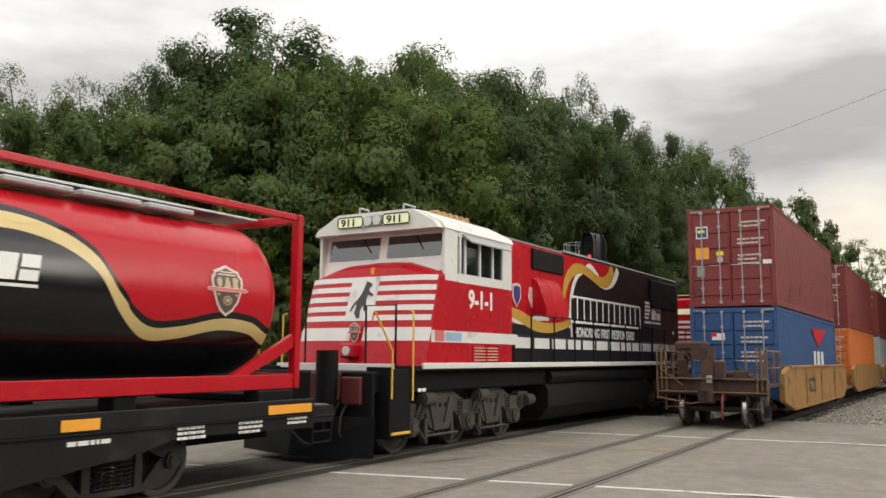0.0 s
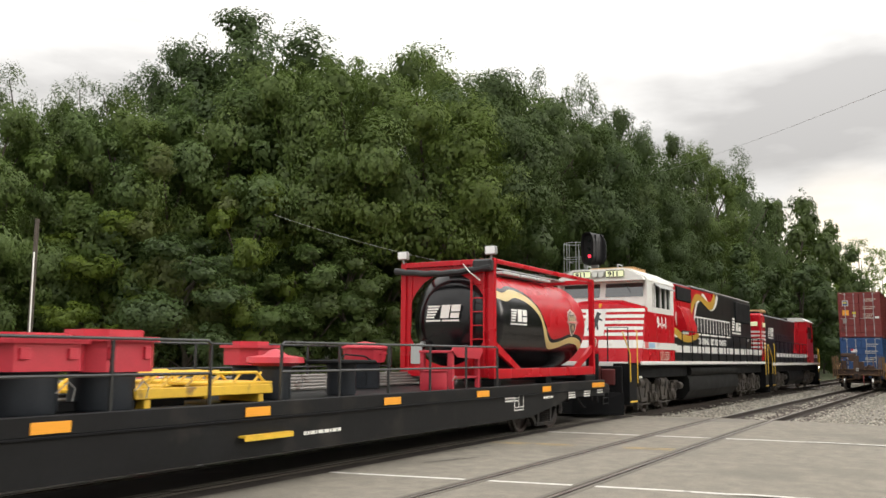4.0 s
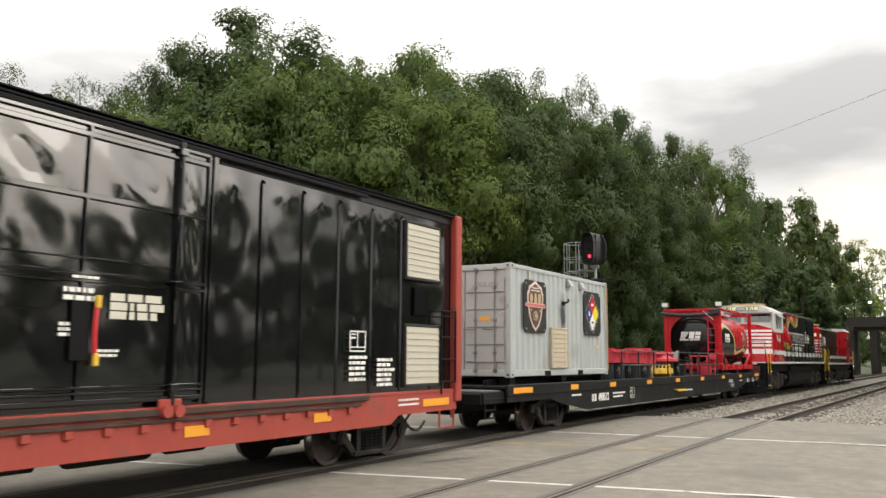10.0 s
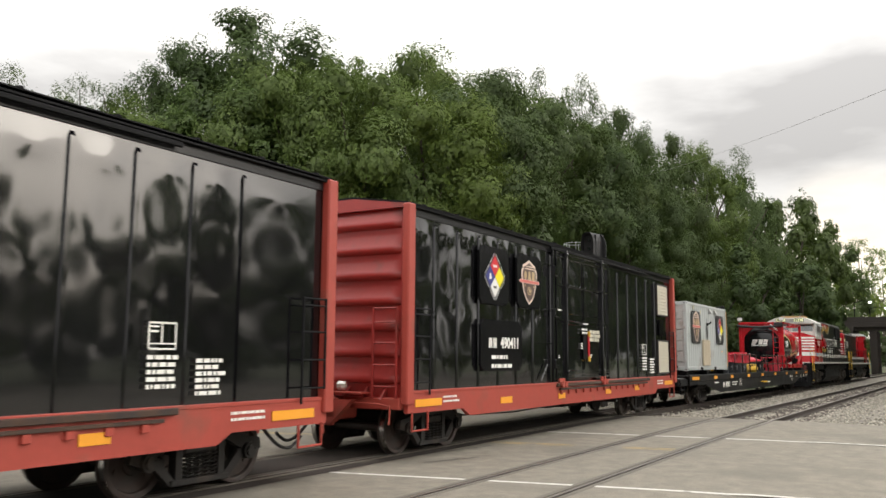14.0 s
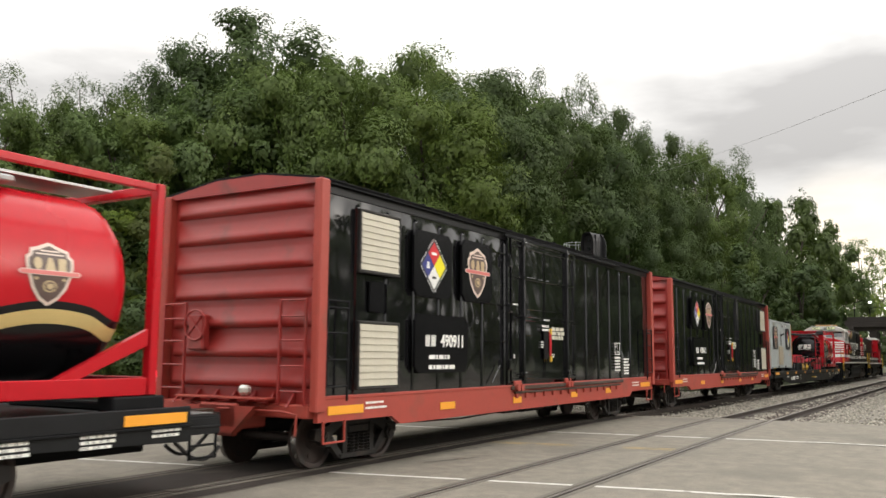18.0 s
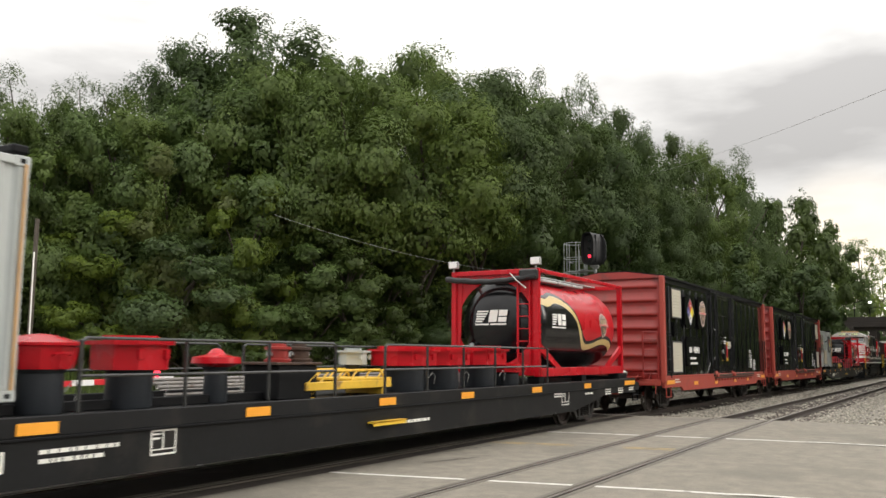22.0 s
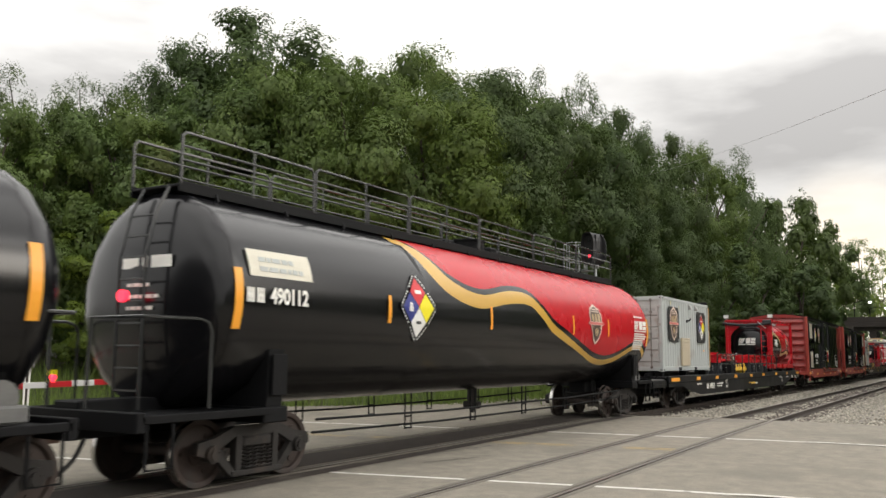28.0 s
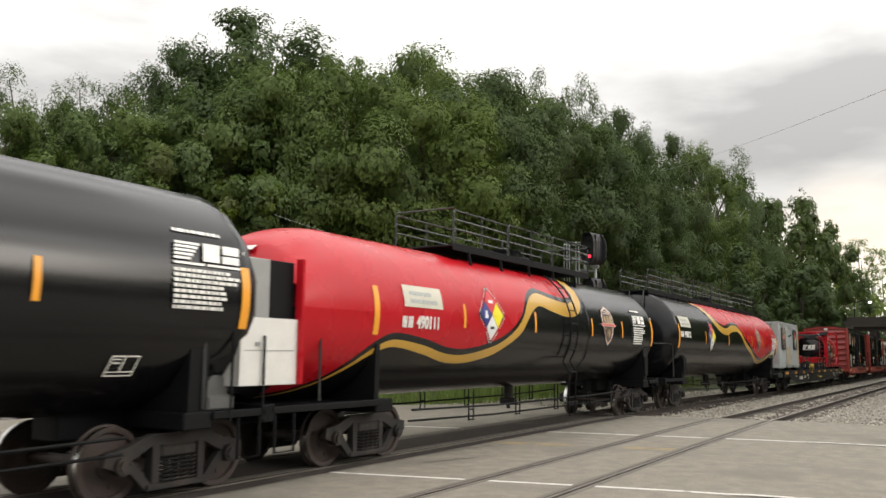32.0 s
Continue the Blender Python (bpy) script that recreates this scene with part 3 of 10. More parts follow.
# ---- rolling stock: shared parts ----
def wheelset_mesh(r=0.457):
    sh = Shape()
    for s in (-1, 1):
        y0 = s * 0.70
        prof = [(0.0, 0.10), (0.02, 0.10), (0.025, 0.16), (0.045, 0.17), (0.05, r - 0.085), (0.01, r - 0.07), (0.0, r - 0.05), (0.0, r), (0.105, r + 0.002), (0.11, r + 0.026), (0.135, r + 0.026), (0.14, r - 0.06), (0.12, r - 0.08), (0.11, 0.2), (0.15, 0.13), (0.15, 0.09)]
        n0 = len(sh.f)
        sh.lathe([(y0 + s * 0.14 - s * a, q) for a, q in prof], 28, "y")
        for k in range(n0, len(sh.f)):
            pass
        # bright tread ring
        sh.lathe([(y0 + s * 0.132, r + 0.001), (y0 + s * 0.04, r + 0.004)], 28, "y", mat=1, cap=False)
        for k in range(3):
            a = 2 * math.pi * k / 3
            sh.cyl((0.27 * math.cos(a), y0 + s * 0.085, 0.27 * math.sin(a)), (0.27 * math.cos(a), y0 + s * 0.108, 0.27 * math.sin(a)), 0.035, 8)
    sh.cyl((0, -1.02, 0), (0, 1.02, 0), 0.075, 12)
    return sh.mesh("wheelset", [WHEEL, TREAD])


WHEELS = wheelset_mesh()
BIG_WHEELS = wheelset_mesh(0.508)


def side_frame():
    """A cast freight-truck side frame with its spring nest opening."""
    sh = Shape()
    for y0, y1 in ((-1.06, -0.96),):
        # two legs, upper chord and spring seat, left open between
        sh.prism([(-1.12, 0.47), (-1.10, 0.62), (-0.80, 0.67), (-0.45, 0.80), (0.45, 0.80), (0.80, 0.67), (1.10, 0.62), (1.12, 0.47), (0.98, 0.42), (0.74, 0.50), (0.42, 0.66), (-0.42, 0.66), (-0.74, 0.50), (-0.98, 0.42)], "y", y0, y1)
        for s in (-1, 1):
            sh.prism([(s * 0.86, 0.47), (s * 0.70, 0.50), (s * 0.36, 0.13), (s * 0.50, 0.13)], "y", y0, y1)
            sh.prism([(s * 0.42, 0.68), (s * 0.31, 0.68), (s * 0.31, 0.14), (s * 0.42, 0.14)], "y", y0 - 0.01, y1 + 0.02)
            sh.cyl((s * 0.864, y0 - 0.06, 0.46), (s * 0.864, y1, 0.46), 0.115, 14)
            sh.cyl((s * 0.864, y0 - 0.085, 0.46), (s * 0.864, y0 - 0.06, 0.46), 0.08, 12)
            for q in (-0.06, 0.06):
                sh.cyl((s * 0.864 + q, y0 - 0.1, 0.49), (s * 0.864 + q, y0 - 0.08, 0.49), 0.014, 6)
        sh.box(-0.50, 0.50, y0 - 0.03, y1 + 0.03, 0.12, 0.20)
        sh.box(-0.29, 0.29, y0 - 0.02, y1 + 0.05, 0.50, 0.66, 0.03)
        for x in (-0.2, -0.07, 0.07, 0.2):
            for y in (y0 + 0.0, y1):
                pts = [(x + 0.055 * math.cos(a), y + 0.055 * math.sin(a), 0.2 + 0.3 * a / (2 * math.pi * 6)) for a in [2 * math.pi * 6 * i / 42 for i in range(43)]]
                sh.tube(pts, 0.013, 4)
    return sh


SIDE = side_frame().mesh("side_frame", TRUCK)
BOLSTER = Shape().box(-0.22, 0.22, -1.0, 1.0, 0.46, 0.7, 0.05).box(-0.3, 0.3, -0.35, 0.35, 0.68, 0.82, 0.03).cyl((0.5, -0.9, 0.42), (0.5, 0.9, 0.42), 0.05, 8).cyl((-0.5, -0.9, 0.42), (-0.5, 0.9, 0.42), 0.05, 8).mesh("bolster", TRUCK)


def freight_truck(car, x):
    tr = part("truck", BOLSTER, TRUCK, car, "grimy two-axle freight truck", (x, 0, 0))
    part("side_frame", SIDE, TRUCK, tr)
    part("side_frame", SIDE, TRUCK, tr, at=Matrix.Rotation(math.pi, 4, "Z"))
    for s in (-0.864, 0.864):
        w = part("wheelset", WHEELS, WHEEL, tr, at=(s, 0, 0.457))
        ROLLS.append((w, s, 0.0, 0.457, 0.457, False))
    return tr


def coupler_mesh():
    sh = Shape()
    sh.box(-0.1, 0.55, -0.07, 0.07, 0.76, 0.92, 0.02)
    sh.prism([(0.5, -0.13), (0.78, -0.16), (0.86, -0.06), (0.74, -0.02), (0.72, 0.03), (0.84, 0.08), (0.86, 0.16), (0.6, 0.17), (0.5, 0.1)], "z", 0.70, 0.98)
    return sh.mesh("coupler", RUST)


COUPLER = coupler_mesh()


def couplers(car, half, hoses=True):
    for s in (1, -1):
        m = Matrix.Translation((half * s, 0, 0)) @ Matrix.Rotation(0 if s > 0 else math.pi, 4, "Z")
        part("coupler", COUPLER, RUST, car, at=m)
        if hoses:
            pts = [(0.05, -0.35, 0.72), (0.2, -0.36, 0.55), (0.45, -0.37, 0.36), (0.7, -0.37, 0.3), (0.9, -0.36, 0.38), (1.0, -0.36, 0.46)]
            part("air_hose", Shape().tube(smooth_line(pts, 4), 0.028, 6), HOSE, car, at=m)


def smooth_line(pts, n):
    """A Catmull-Rom line through pts."""
    out = []
    p = [Vector(pts[0])] + [Vector(q) for q in pts] + [Vector(pts[-1])]
    for i in range(1, len(p) - 2):
        for k in range(n):
            f = k / n
            out.append(p[i] + 0.5 * f * (p[i + 1] - p[i - 1] + f * (2 * p[i - 1] - 5 * p[i] + 4 * p[i + 1] - p[i + 2] + f * (3 * (p[i] - p[i + 1]) + p[i + 2] - p[i - 1]))))
    return out + [p[-2]]


def ribbon(parent, name, mat, line, y):
    """A painted band on an upright side: line holds x, z and width."""
    pts = smooth_line([(a, b, w) for a, b, w in line], 8)
    v = []
    for i, q in enumerate(pts):
        d = pts[min(i + 1, len(pts) - 1)] - pts[max(i - 1, 0)]
        k = q.z / 2 / max(1e-6, math.hypot(d.x, d.y))
        v += [(q.x - d.y * k, y, q.y + d.x * k), (q.x + d.y * k, y, q.y - d.x * k)]
    part(name, Shape().add(v, [[2 * i, 2 * i + 1, 2 * i + 3, 2 * i + 2] for i in range(len(pts) - 1)]), mat, parent, smooth=0)


# signs and marks
def bars(parent, m, width, rows, size, gap, material=None, seed=1):
    """Lines of small writing that cannot be read, as short bars."""
    rng = random.Random(seed)
    sh = Shape()
    for r in range(rows):
        x, end = 0.0, width * (0.65 + 0.35 * rng.random())
        while x < end:
            w = size * (0.6 + 2.2 * rng.random())
            flat_poly([(x, -r * gap - size), (min(x + w, width), -r * gap - size), (min(x + w, width), -r * gap), (x, -r * gap)], 0.004, shape=sh)
            x += w + size * 0.45
    return tagged(part("stencil", sh, material or LETTER, parent, at=m, smooth=0), kind="stuff")


def logo_mark(parent, m, h, material=None):
    """The railway's mark as plain shapes: a slanted bar block and two slanted letter blocks over a thin bar."""
    sh = Shape()
    k = 0.18 * h
    def slant(x0, x1, y0, y1):
        flat_poly([(x0 + k * y0 / h, y0), (x1 + k * y0 / h, y0), (x1 + k * y1 / h, y1), (x0 + k * y1 / h, y1)], 0.004, shape=sh)
    for i in range(5):
        slant(0.0, 0.85 * h - 0.09 * h * (4 - i) * 0.8, 0.2 * h + i * 0.165 * h, 0.2 * h + i * 0.165 * h + 0.11 * h)
    slant(0.98 * h, 1.58 * h, 0.2 * h, h)
    slant(1.68 * h, 2.3 * h, 0.2 * h, 0.52 * h)
    slant(1.68 * h, 2.3 * h, 0.6 * h, h)
    slant(0.0, 1.05 * h, 0.0, 0.1 * h)
    slant(1.15 * h, 2.35 * h, 0.0, 0.1 * h)
    return tagged(part("company_mark", sh, material or LETTER, parent, at=m, smooth=0), kind="stuff")


def letter_blocks(parent, m, h, material=None):
    """Two plain slanted blocks in place of the reporting mark."""
    sh = Shape()
    for x in (0.0, 0.95):
        w = 0.78 * h
        for k in range(3):
            u = x * h + k * w / 3
            flat_poly([(u, 0), (u + w * 0.24, 0), (u + w * 0.24, h), (u, h)], 0.004, shape=sh)
        flat_poly([(x * h, 0.4 * h), (x * h + w * 0.9, 0.4 * h), (x * h + w * 0.9, 0.58 * h), (x * h, 0.58 * h)], 0.004, shape=sh)
    return part("reporting_mark", sh, material or LETTER, parent, at=m, smooth=0)


def hazard_diamond(parent, m, r, bend=None):
    """Four coloured squares standing on their point, with a plain glyph in each and bars of writing round the rim."""
    sh = Shape()
    r *= 1.12
    rim = r * 1.16
    flat_poly([(0, -rim * 1.08), (rim, 0), (0, rim * 1.08), (-rim, 0)], 0.003, 4, sh)
    e = 0.5
    ty = 1.08
    for cx, cy, mt in ((0, e, 0), (e, 0, 1), (0, -e, 3), (-e, 0, 2)):
        d = 0.485
        flat_poly([(r * cx, r * ty * (cy - d)), (r * (cx + d), r * ty * cy), (r * cx, r * ty * (cy + d)), (r * (cx - d), r * ty * cy)], 0.003, mt, sh, 0.003)
    for cx, cy, w, h, mt in ((0, 0.5, 0.2, 0.06, 3), (-0.5, 0.06, 0.09, 0.07, 3), (-0.5, -0.08, 0.13, 0.07, 3), (0.0, -0.5, 0.16, 0.05, 4)):
        flat_poly([(r * (cx - w), r * ty * (cy - h)), (r * (cx + w), r * ty * (cy - h)), (r * (cx + w), r * ty * (cy + h)), (r * (cx - w), r * ty * (cy + h))], 0.002, mt, sh, 0.006)
    for sx in (-1, 1):
        for sy in (-1, 1):
            for i in range(11):
                f = 0.09 + i * 0.082
                if i == 5:
                    continue
                x, y = sx * rim * 0.98 * f, sy * rim * ty * 0.98 * (1 - f)
                n = math.hypot(1, ty)
                ux, uy, vx, vy = sx / n * 0.03 * r, -sy * ty / n * 0.03 * r, sx * ty / n * 0.03 * r, sy / n * 0.03 * r
                x, y = x + vx * 0.6, y + vy * 0.6
                q = [(x - ux - vx, y - uy - vy), (x + ux - vx, y + uy - vy), (x + ux + vx, y + uy + vy), (x - ux + vx, y - uy + vy)]
                flat_poly(q if sx * sy < 0 else q[::-1], 0.002, 3, sh, 0.003)
    return part("hazard_diamond", sh, [SIGN_RED, SIGN_YELLOW, BLUE, SIGN_WHITE, PANEL_BLACK], parent, "hazard diamond in red, yellow, blue and white", m, smooth=0)


def emblem(parent, m, h):
    """A shield emblem as plain shapes: pale rim, dark field, red band, a pale block above and a round below."""
    sh = Shape()
    half = [(0.14, -0.42), (0.25, -0.24), (0.315, -0.02), (0.35, 0.16), (0.35, 0.28), (0.29, 0.34), (0.28, 0.42), (0.17, 0.46)]
    out = [(0, -0.53)] + half + [(0.0, 0.55)] + [(-x, y) for x, y in half[::-1]]
    flat_poly([(x * h, y * h) for x, y in out], 0.003, 0, sh)
    flat_poly([(x * h * 0.86, y * h * 0.88) for x, y in out], 0.003, 1, sh, 0.003)
    for x0, x1, y0, y1, mt in ((-0.14, 0.14, 0.375, 0.4, 0), (-0.2, 0.2, 0.32, 0.345, 0)):
        flat_poly([(x0 * h, y0 * h), (x1 * h, y0 * h), (x1 * h, y1 * h), (x0 * h, y1 * h)], 0.003, mt, sh, 0.006)
    blocks = [[(0.06 * math.cos(k * math.pi / 5), 0.105 * math.sin(k * math.pi / 5)) for k in range(10)], [(-0.075, -0.105), (0.075, -0.105), (0.03, 0.105), (-0.03, 0.105)], [(-0.065, -0.105), (0.06, -0.105), (0.045, 0.0), (0.065, 0.04), (0.05, 0.105), (-0.065, 0.105)]]
    for x, block in zip((-0.18, 0.0, 0.18), blocks):
        flat_poly([((x + u) * h, (0.17 + w) * h) for u, w in block], 0.003, 3, sh, 0.006)
    for x in (-0.2, 0.2):
        flat_poly([((x + 0.03 * math.cos(k * math.pi / 2.5)) * h, (-0.08 + 0.03 * math.sin(k * math.pi / 2.5)) * h) for k in range(5)], 0.003, 3, sh, 0.006)
    flat_poly([(-0.42 * h, -0.02 * h), (-0.46 * h, 0.02 * h), (-0.42 * h, 0.065 * h), (0.42 * h, 0.065 * h), (0.46 * h, 0.02 * h), (0.42 * h, -0.02 * h)], 0.003, 0, sh, 0.007)
    flat_poly([(-0.42 * h, -0.012 * h), (-0.44 * h, 0.02 * h), (-0.42 * h, 0.055 * h), (0.42 * h, 0.055 * h), (0.44 * h, 0.02 * h), (0.42 * h, -0.012 * h)], 0.003, 2, sh, 0.009)
    for r, mt, lift in ((0.1, 3, 0.006), (0.075, 1, 0.009), (0.05, 3, 0.012)):
        flat_poly([(r * h * math.cos(a * math.pi / 6), -0.2 * h + r * h * math.sin(a * math.pi / 6)) for a in range(12)], 0.003, mt, sh, lift)
    return part("emblem", sh, [EMBLEM_RIM, EMBLEM_BROWN, EMBLEM_BAND, EMBLEM_GOLD], parent, "shield emblem with a red band", m, smooth=0)


def reflector(parent, x, y, z, w, h):
    return part("reflector", Shape().box(0, w, -0.008, 0, 0, h, 0.002), ORANGE, parent, "amber reflector strip", (x, y, z), smooth=0)


def test_box(parent, m, w, h):
    """The framed brake-test stencil."""
    sh = Shape()
    t = 0.07 * h
    for x0, x1, y0, y1 in ((0, w, 0, t), (0, w, h - t, h), (0, t, 0, h), (w - t, w, 0, h), (0, w, 0.2 * h, 0.2 * h + t * 0.7), (0.45 * w, 0.45 * w + t, 0.2 * h, h), (0.08 * w, 0.36 * w, 0.8 * h, 0.86 * h), (0.08 * w, 0.36 * w, 0.62 * h, 0.7 * h)):
        flat_poly([(x0, y0), (x1, y0), (x1, y1), (x0, y1)], 0.003, 0, sh)
    return part("stencil_frame", sh, LETTER, parent, at=m, smooth=0)


def louvre(parent, x0, x1, y, z0, z1, n, label="cream louvred vent", frame_mat=None, slat_mat=None):
    """A framed vent of sloping slats, each a piece."""
    fr = Shape()
    fr.box(x0 - 0.05, x0, y - 0.03, y + 0.04, z0 - 0.05, z1 + 0.05).box(x1, x1 + 0.05, y - 0.03, y + 0.04, z0 - 0.05, z1 + 0.05)
    fr.box(x0, x1, y - 0.03, y + 0.04, z0 - 0.05, z0).box(x0, x1, y - 0.03, y + 0.04, z1, z1 + 0.05).box(x0, x1, y + 0.03, y + 0.045, z0, z1)
    v = part("louvre_vent", fr, frame_mat or TRUCK, parent, label)
    p = (z1 - z0) / n
    sl = Shape().prism([(-0.03, 0.0), (-0.022, -0.004), (-0.006, p * 0.99), (-0.014, p * 0.99)], "x", x0 + 0.004, x1 - 0.004).mesh("slat", slat_mat or CREAM, 0)
    for i in range(n):
        part("slat", sl, slat_mat or CREAM, v, at=(0, y, z0 + i * p + 0.005))
    return v


# ---- boxcars ----
def boxcar(number, centre, vents_front, label):
    """A black 50-foot boxcar with faded red ends and sill; x forward, the camera's side at -y."""
    L, W, Z0, Z1 = 8.02, 1.64, 1.15, 4.43
    car = thing("boxcar", label, "boxcar", "boxcars")
    # core body (inner), painted wall panels between posts stand on it
    core = Shape().box(-L + 0.06, L - 0.06, -W + 0.06, W - 0.06, 1.0, Z1, 0.02)
    part("body", core, BLACK, car)
    door0, door1 = -1.85, 1.85
    posts = [-L + 0.1] + [-7.06 + i * 0.845 for i in range(6)] + [door0]
    posts += [1.93 + i * 0.866 for i in range(6)] + [L - 0.1]
    rng = random.Random(int(number))
    for side in (-1, 1):
        sgn = side
        xs_ = posts
        for a, b in zip(xs_, xs_[1:]):
            if a == door0:
                continue
            # a thin sheet, slightly buckled between its posts and dented near its top
            sh = Shape()
            nx, nz = 12, 34
            far = a > door0
            ph, am = 0.9 + 0.7 * rng.random(), (0.003 if far else 0.0045) + 0.002 * rng.random()
            dents = [(0.35 + 0.3 * rng.random(), 0.84 + 0.06 * rng.random(), (0.008 if far else 0.02) + 0.006 * rng.random(), 0.3, 0.05), (0.3 + 0.4 * rng.random(), 0.6 + 0.14 * rng.random(), (-0.003 if far else -0.004) - 0.004 * rng.random(), 0.3, 0.09), (0.3 + 0.4 * rng.random(), 0.36 + 0.14 * rng.random(), (0.002 if far else 0.007) + 0.005 * rng.random(), 0.25, 0.06), (0.3 + 0.4 * rng.random(), 0.12 + 0.12 * rng.random(), (0.001 if far else 0.006) * rng.random(), 0.25, 0.05)]
            v = []
            for i in range(nx + 1):
                for k in range(nz + 1):
                    fx, fz = i / nx, k / nz
                    env = math.sin(math.pi * fx) * math.sin(math.pi * min(1, fz * 1.02))
                    buck = env * am * (math.sin(3.1 * math.pi * fz + ph) + 0.35 * math.sin(2 * math.pi * fx + 4 * fz + a))
                    for dx, dz, dd, rx, rz in dents:
                        buck += math.sin(math.pi * fx) * dd * math.exp(-((fx - dx) / rx) ** 2 - ((fz - dz) / rz) ** 2)
                    v.append((a + (b - a) * fx, sgn * (W - 0.05 + buck + 0.008), Z0 + (Z1 - Z0 - 0.03) * fz))
            sh.add(v, [[i * (nz + 1) + k, (i + 1) * (nz + 1) + k, (i + 1) * (nz + 1) + k + 1, i * (nz + 1) + k + 1] for i in range(nx) for k in range(nz)])
            part("side_panel", sh, BLACK, car, smooth=80)
        post = Shape().prism([(-0.05, 0), (-0.032, 0.045), (0.032, 0.045), (0.05, 0)], "z", Z0, Z1 - 0.3)
        post.add([(-0.05, 0, Z1 - 0.3), (-0.032, 0.045, Z1 - 0.3), (0.032, 0.045, Z1 - 0.3), (0.05, 0, Z1 - 0.3), (-0.03, 0, Z1 - 0.22), (0.03, 0, Z1 - 0.22)], [[0, 1, 4], [1, 2, 5, 4], [2, 3, 5]])
        post = post.mesh("side_post", BLACK)
        for x in posts[1:-1]:
            part("side_post", post, BLACK, car, at=Matrix.Translation((x, sgn * (W - 0.055), 0)) @ Matrix.Rotation(0 if sgn > 0 else math.pi, 4, "Z"))
        # plain fascia over the posts, and the top chord under the eaves
        part("fascia", Shape().box(-L + 0.11, L - 0.11, min(sgn * (W - 0.06), sgn * (W - 0.022)), max(sgn * (W - 0.06), sgn * (W - 0.022)), Z1 - 0.18, Z1 - 0.04, 0.006), LOCO_BLACK, car)
        part("top_chord", Shape().box(-L, L, sgn * W - 0.05, sgn * W + 0.02, Z1 - 0.05, Z1 + 0.02, 0.008), BLACK_DULL, car)
        # red side sill, stepped up over the trucks
        sill = Shape().prism([(-L, 0.80), (-L, Z0), (L, Z0), (L, 0.80), (L - 1.9, 0.80), (L - 2.15, 0.66), (-L + 2.15, 0.66), (-L + 1.9, 0.80)], "y", sgn * W - 0.04, sgn * W + 0.04)
        part("side_sill", sill, RED_SILL, car, "faded red side sill")
        part("sill_flange", Shape().box(-L, L, sgn * W - 0.05, sgn * W + 0.07, Z0 - 0.02, Z0 + 0.03, 0.008), RED_SILL, car)
        # corner posts, red
        for e in (-1, 1):
            part("corner_post", Shape().box(e * L - 0.11, e * L + 0.11, sgn * W - 0.1, sgn * W + 0.045, 0.95, Z1, 0.02), RED_SILL, car, "red corner post")
    # the plug door with its rods, on both sides
    for sgn in (-1, 1):
        y = sgn * (W - 0.02)
        door = part("door", Shape().box(door0 + 0.1, door1 - 0.1, y - 0.05, y + 0.05, 1.24, 4.33, 0.03), BLACK, car, "black plug door with lock rods")
        out = sgn * W + sgn * 0.05
        for k, (za, zb) in enumerate(((1.46, 2.53), (2.69, 3.45), (3.53, 4.13))):
            for xa, xb in ((-1.71, -1.21), (-1.11, -0.02), (0.03, 1.21), (1.31, 1.71)):
                v = [(xa + (xb - xa) * i / 12, sgn * (W + 0.034 + (0.003, 0.004, 0.009)[k] * math.sin(math.pi * i / 12) * math.sin(math.pi * j / 8) * math.sin(2.1 * k + 0.62 * i + 0.4 * j + 3 * xa)), za + (zb - za) * j / 8) for i in range(13) for j in range(9)]
                part("door_panel", Shape().add(v, [[i * 9 + j, (i + 1) * 9 + j, (i + 1) * 9 + j + 1, i * 9 + j + 1] for i in range(12) for j in range(8)]), BLACK, door, smooth=80)
        dr = Shape()
        for z, h in ((1.28, 0.03), (1.37, 0.018), (1.43, 0.018), (2.57, 0.018), (2.65, 0.018), (3.49, 0.03), (4.17, 0.03), (4.29, 0.03)):
            dr.box(door0 + 0.12, door1 - 0.12, out - 0.02, out + 0.02, z - h, z + h, 0.008)
        dr.box(-1.1, 1.2, out - 0.02, out, 2.805, 2.825, 0.004).box(-1.08, -0.35, out - 0.02, out, 2.235, 2.255, 0.004)
        for x in (-1.73, -1.16, 0.005, 1.26, 1.73):
            dr.box(x - 0.02, x + 0.02, out - 0.022, out + (0.0 if x == 0.005 else 0.022), 1.26, 4.3, 0.008)
        part("door_frame", dr, BLACK, door)
        for x in (-1.16, 1.26):
            rods = Shape().cyl((x, out + sgn * 0.04, 1.2), (x, out + sgn * 0.04, 4.36), 0.03, 8)
            for z in (1.4, 2.61, 3.49, 4.23):
                rods.box(x - 0.06, x + 0.06, min(out, out + sgn * 0.085), max(out, out + sgn * 0.085), z - 0.045, z + 0.045, 0.01)
            part("lock_rod", rods, BLACK, door)
        hinge = Shape()
        for z0, z1 in ((3.67, 3.92), (2.7, 2.9), (1.5, 1.72)):
            hinge.box(door0 - 0.05, door0 + 0.1, min(sgn * W, sgn * (W + 0.11)), max(sgn * W, sgn * (W + 0.11)), z0, z1, 0.015)
        hinge.box(door0 - 0.04, door0 + 0.03, min(sgn * W, sgn * (W + 0.06)), max(sgn * W, sgn * (W + 0.06)), 1.2, 4.32, 0.01)
        part("door_jamb", hinge, BLACK, door)
        hinge = Shape().box(door1 - 0.05, door1 + 0.03, min(sgn * W, sgn * (W + 0.06)), max(sgn * W, sgn * (W + 0.06)), 1.2, 4.32, 0.01)
        part("door_jamb", hinge, BLACK, door)
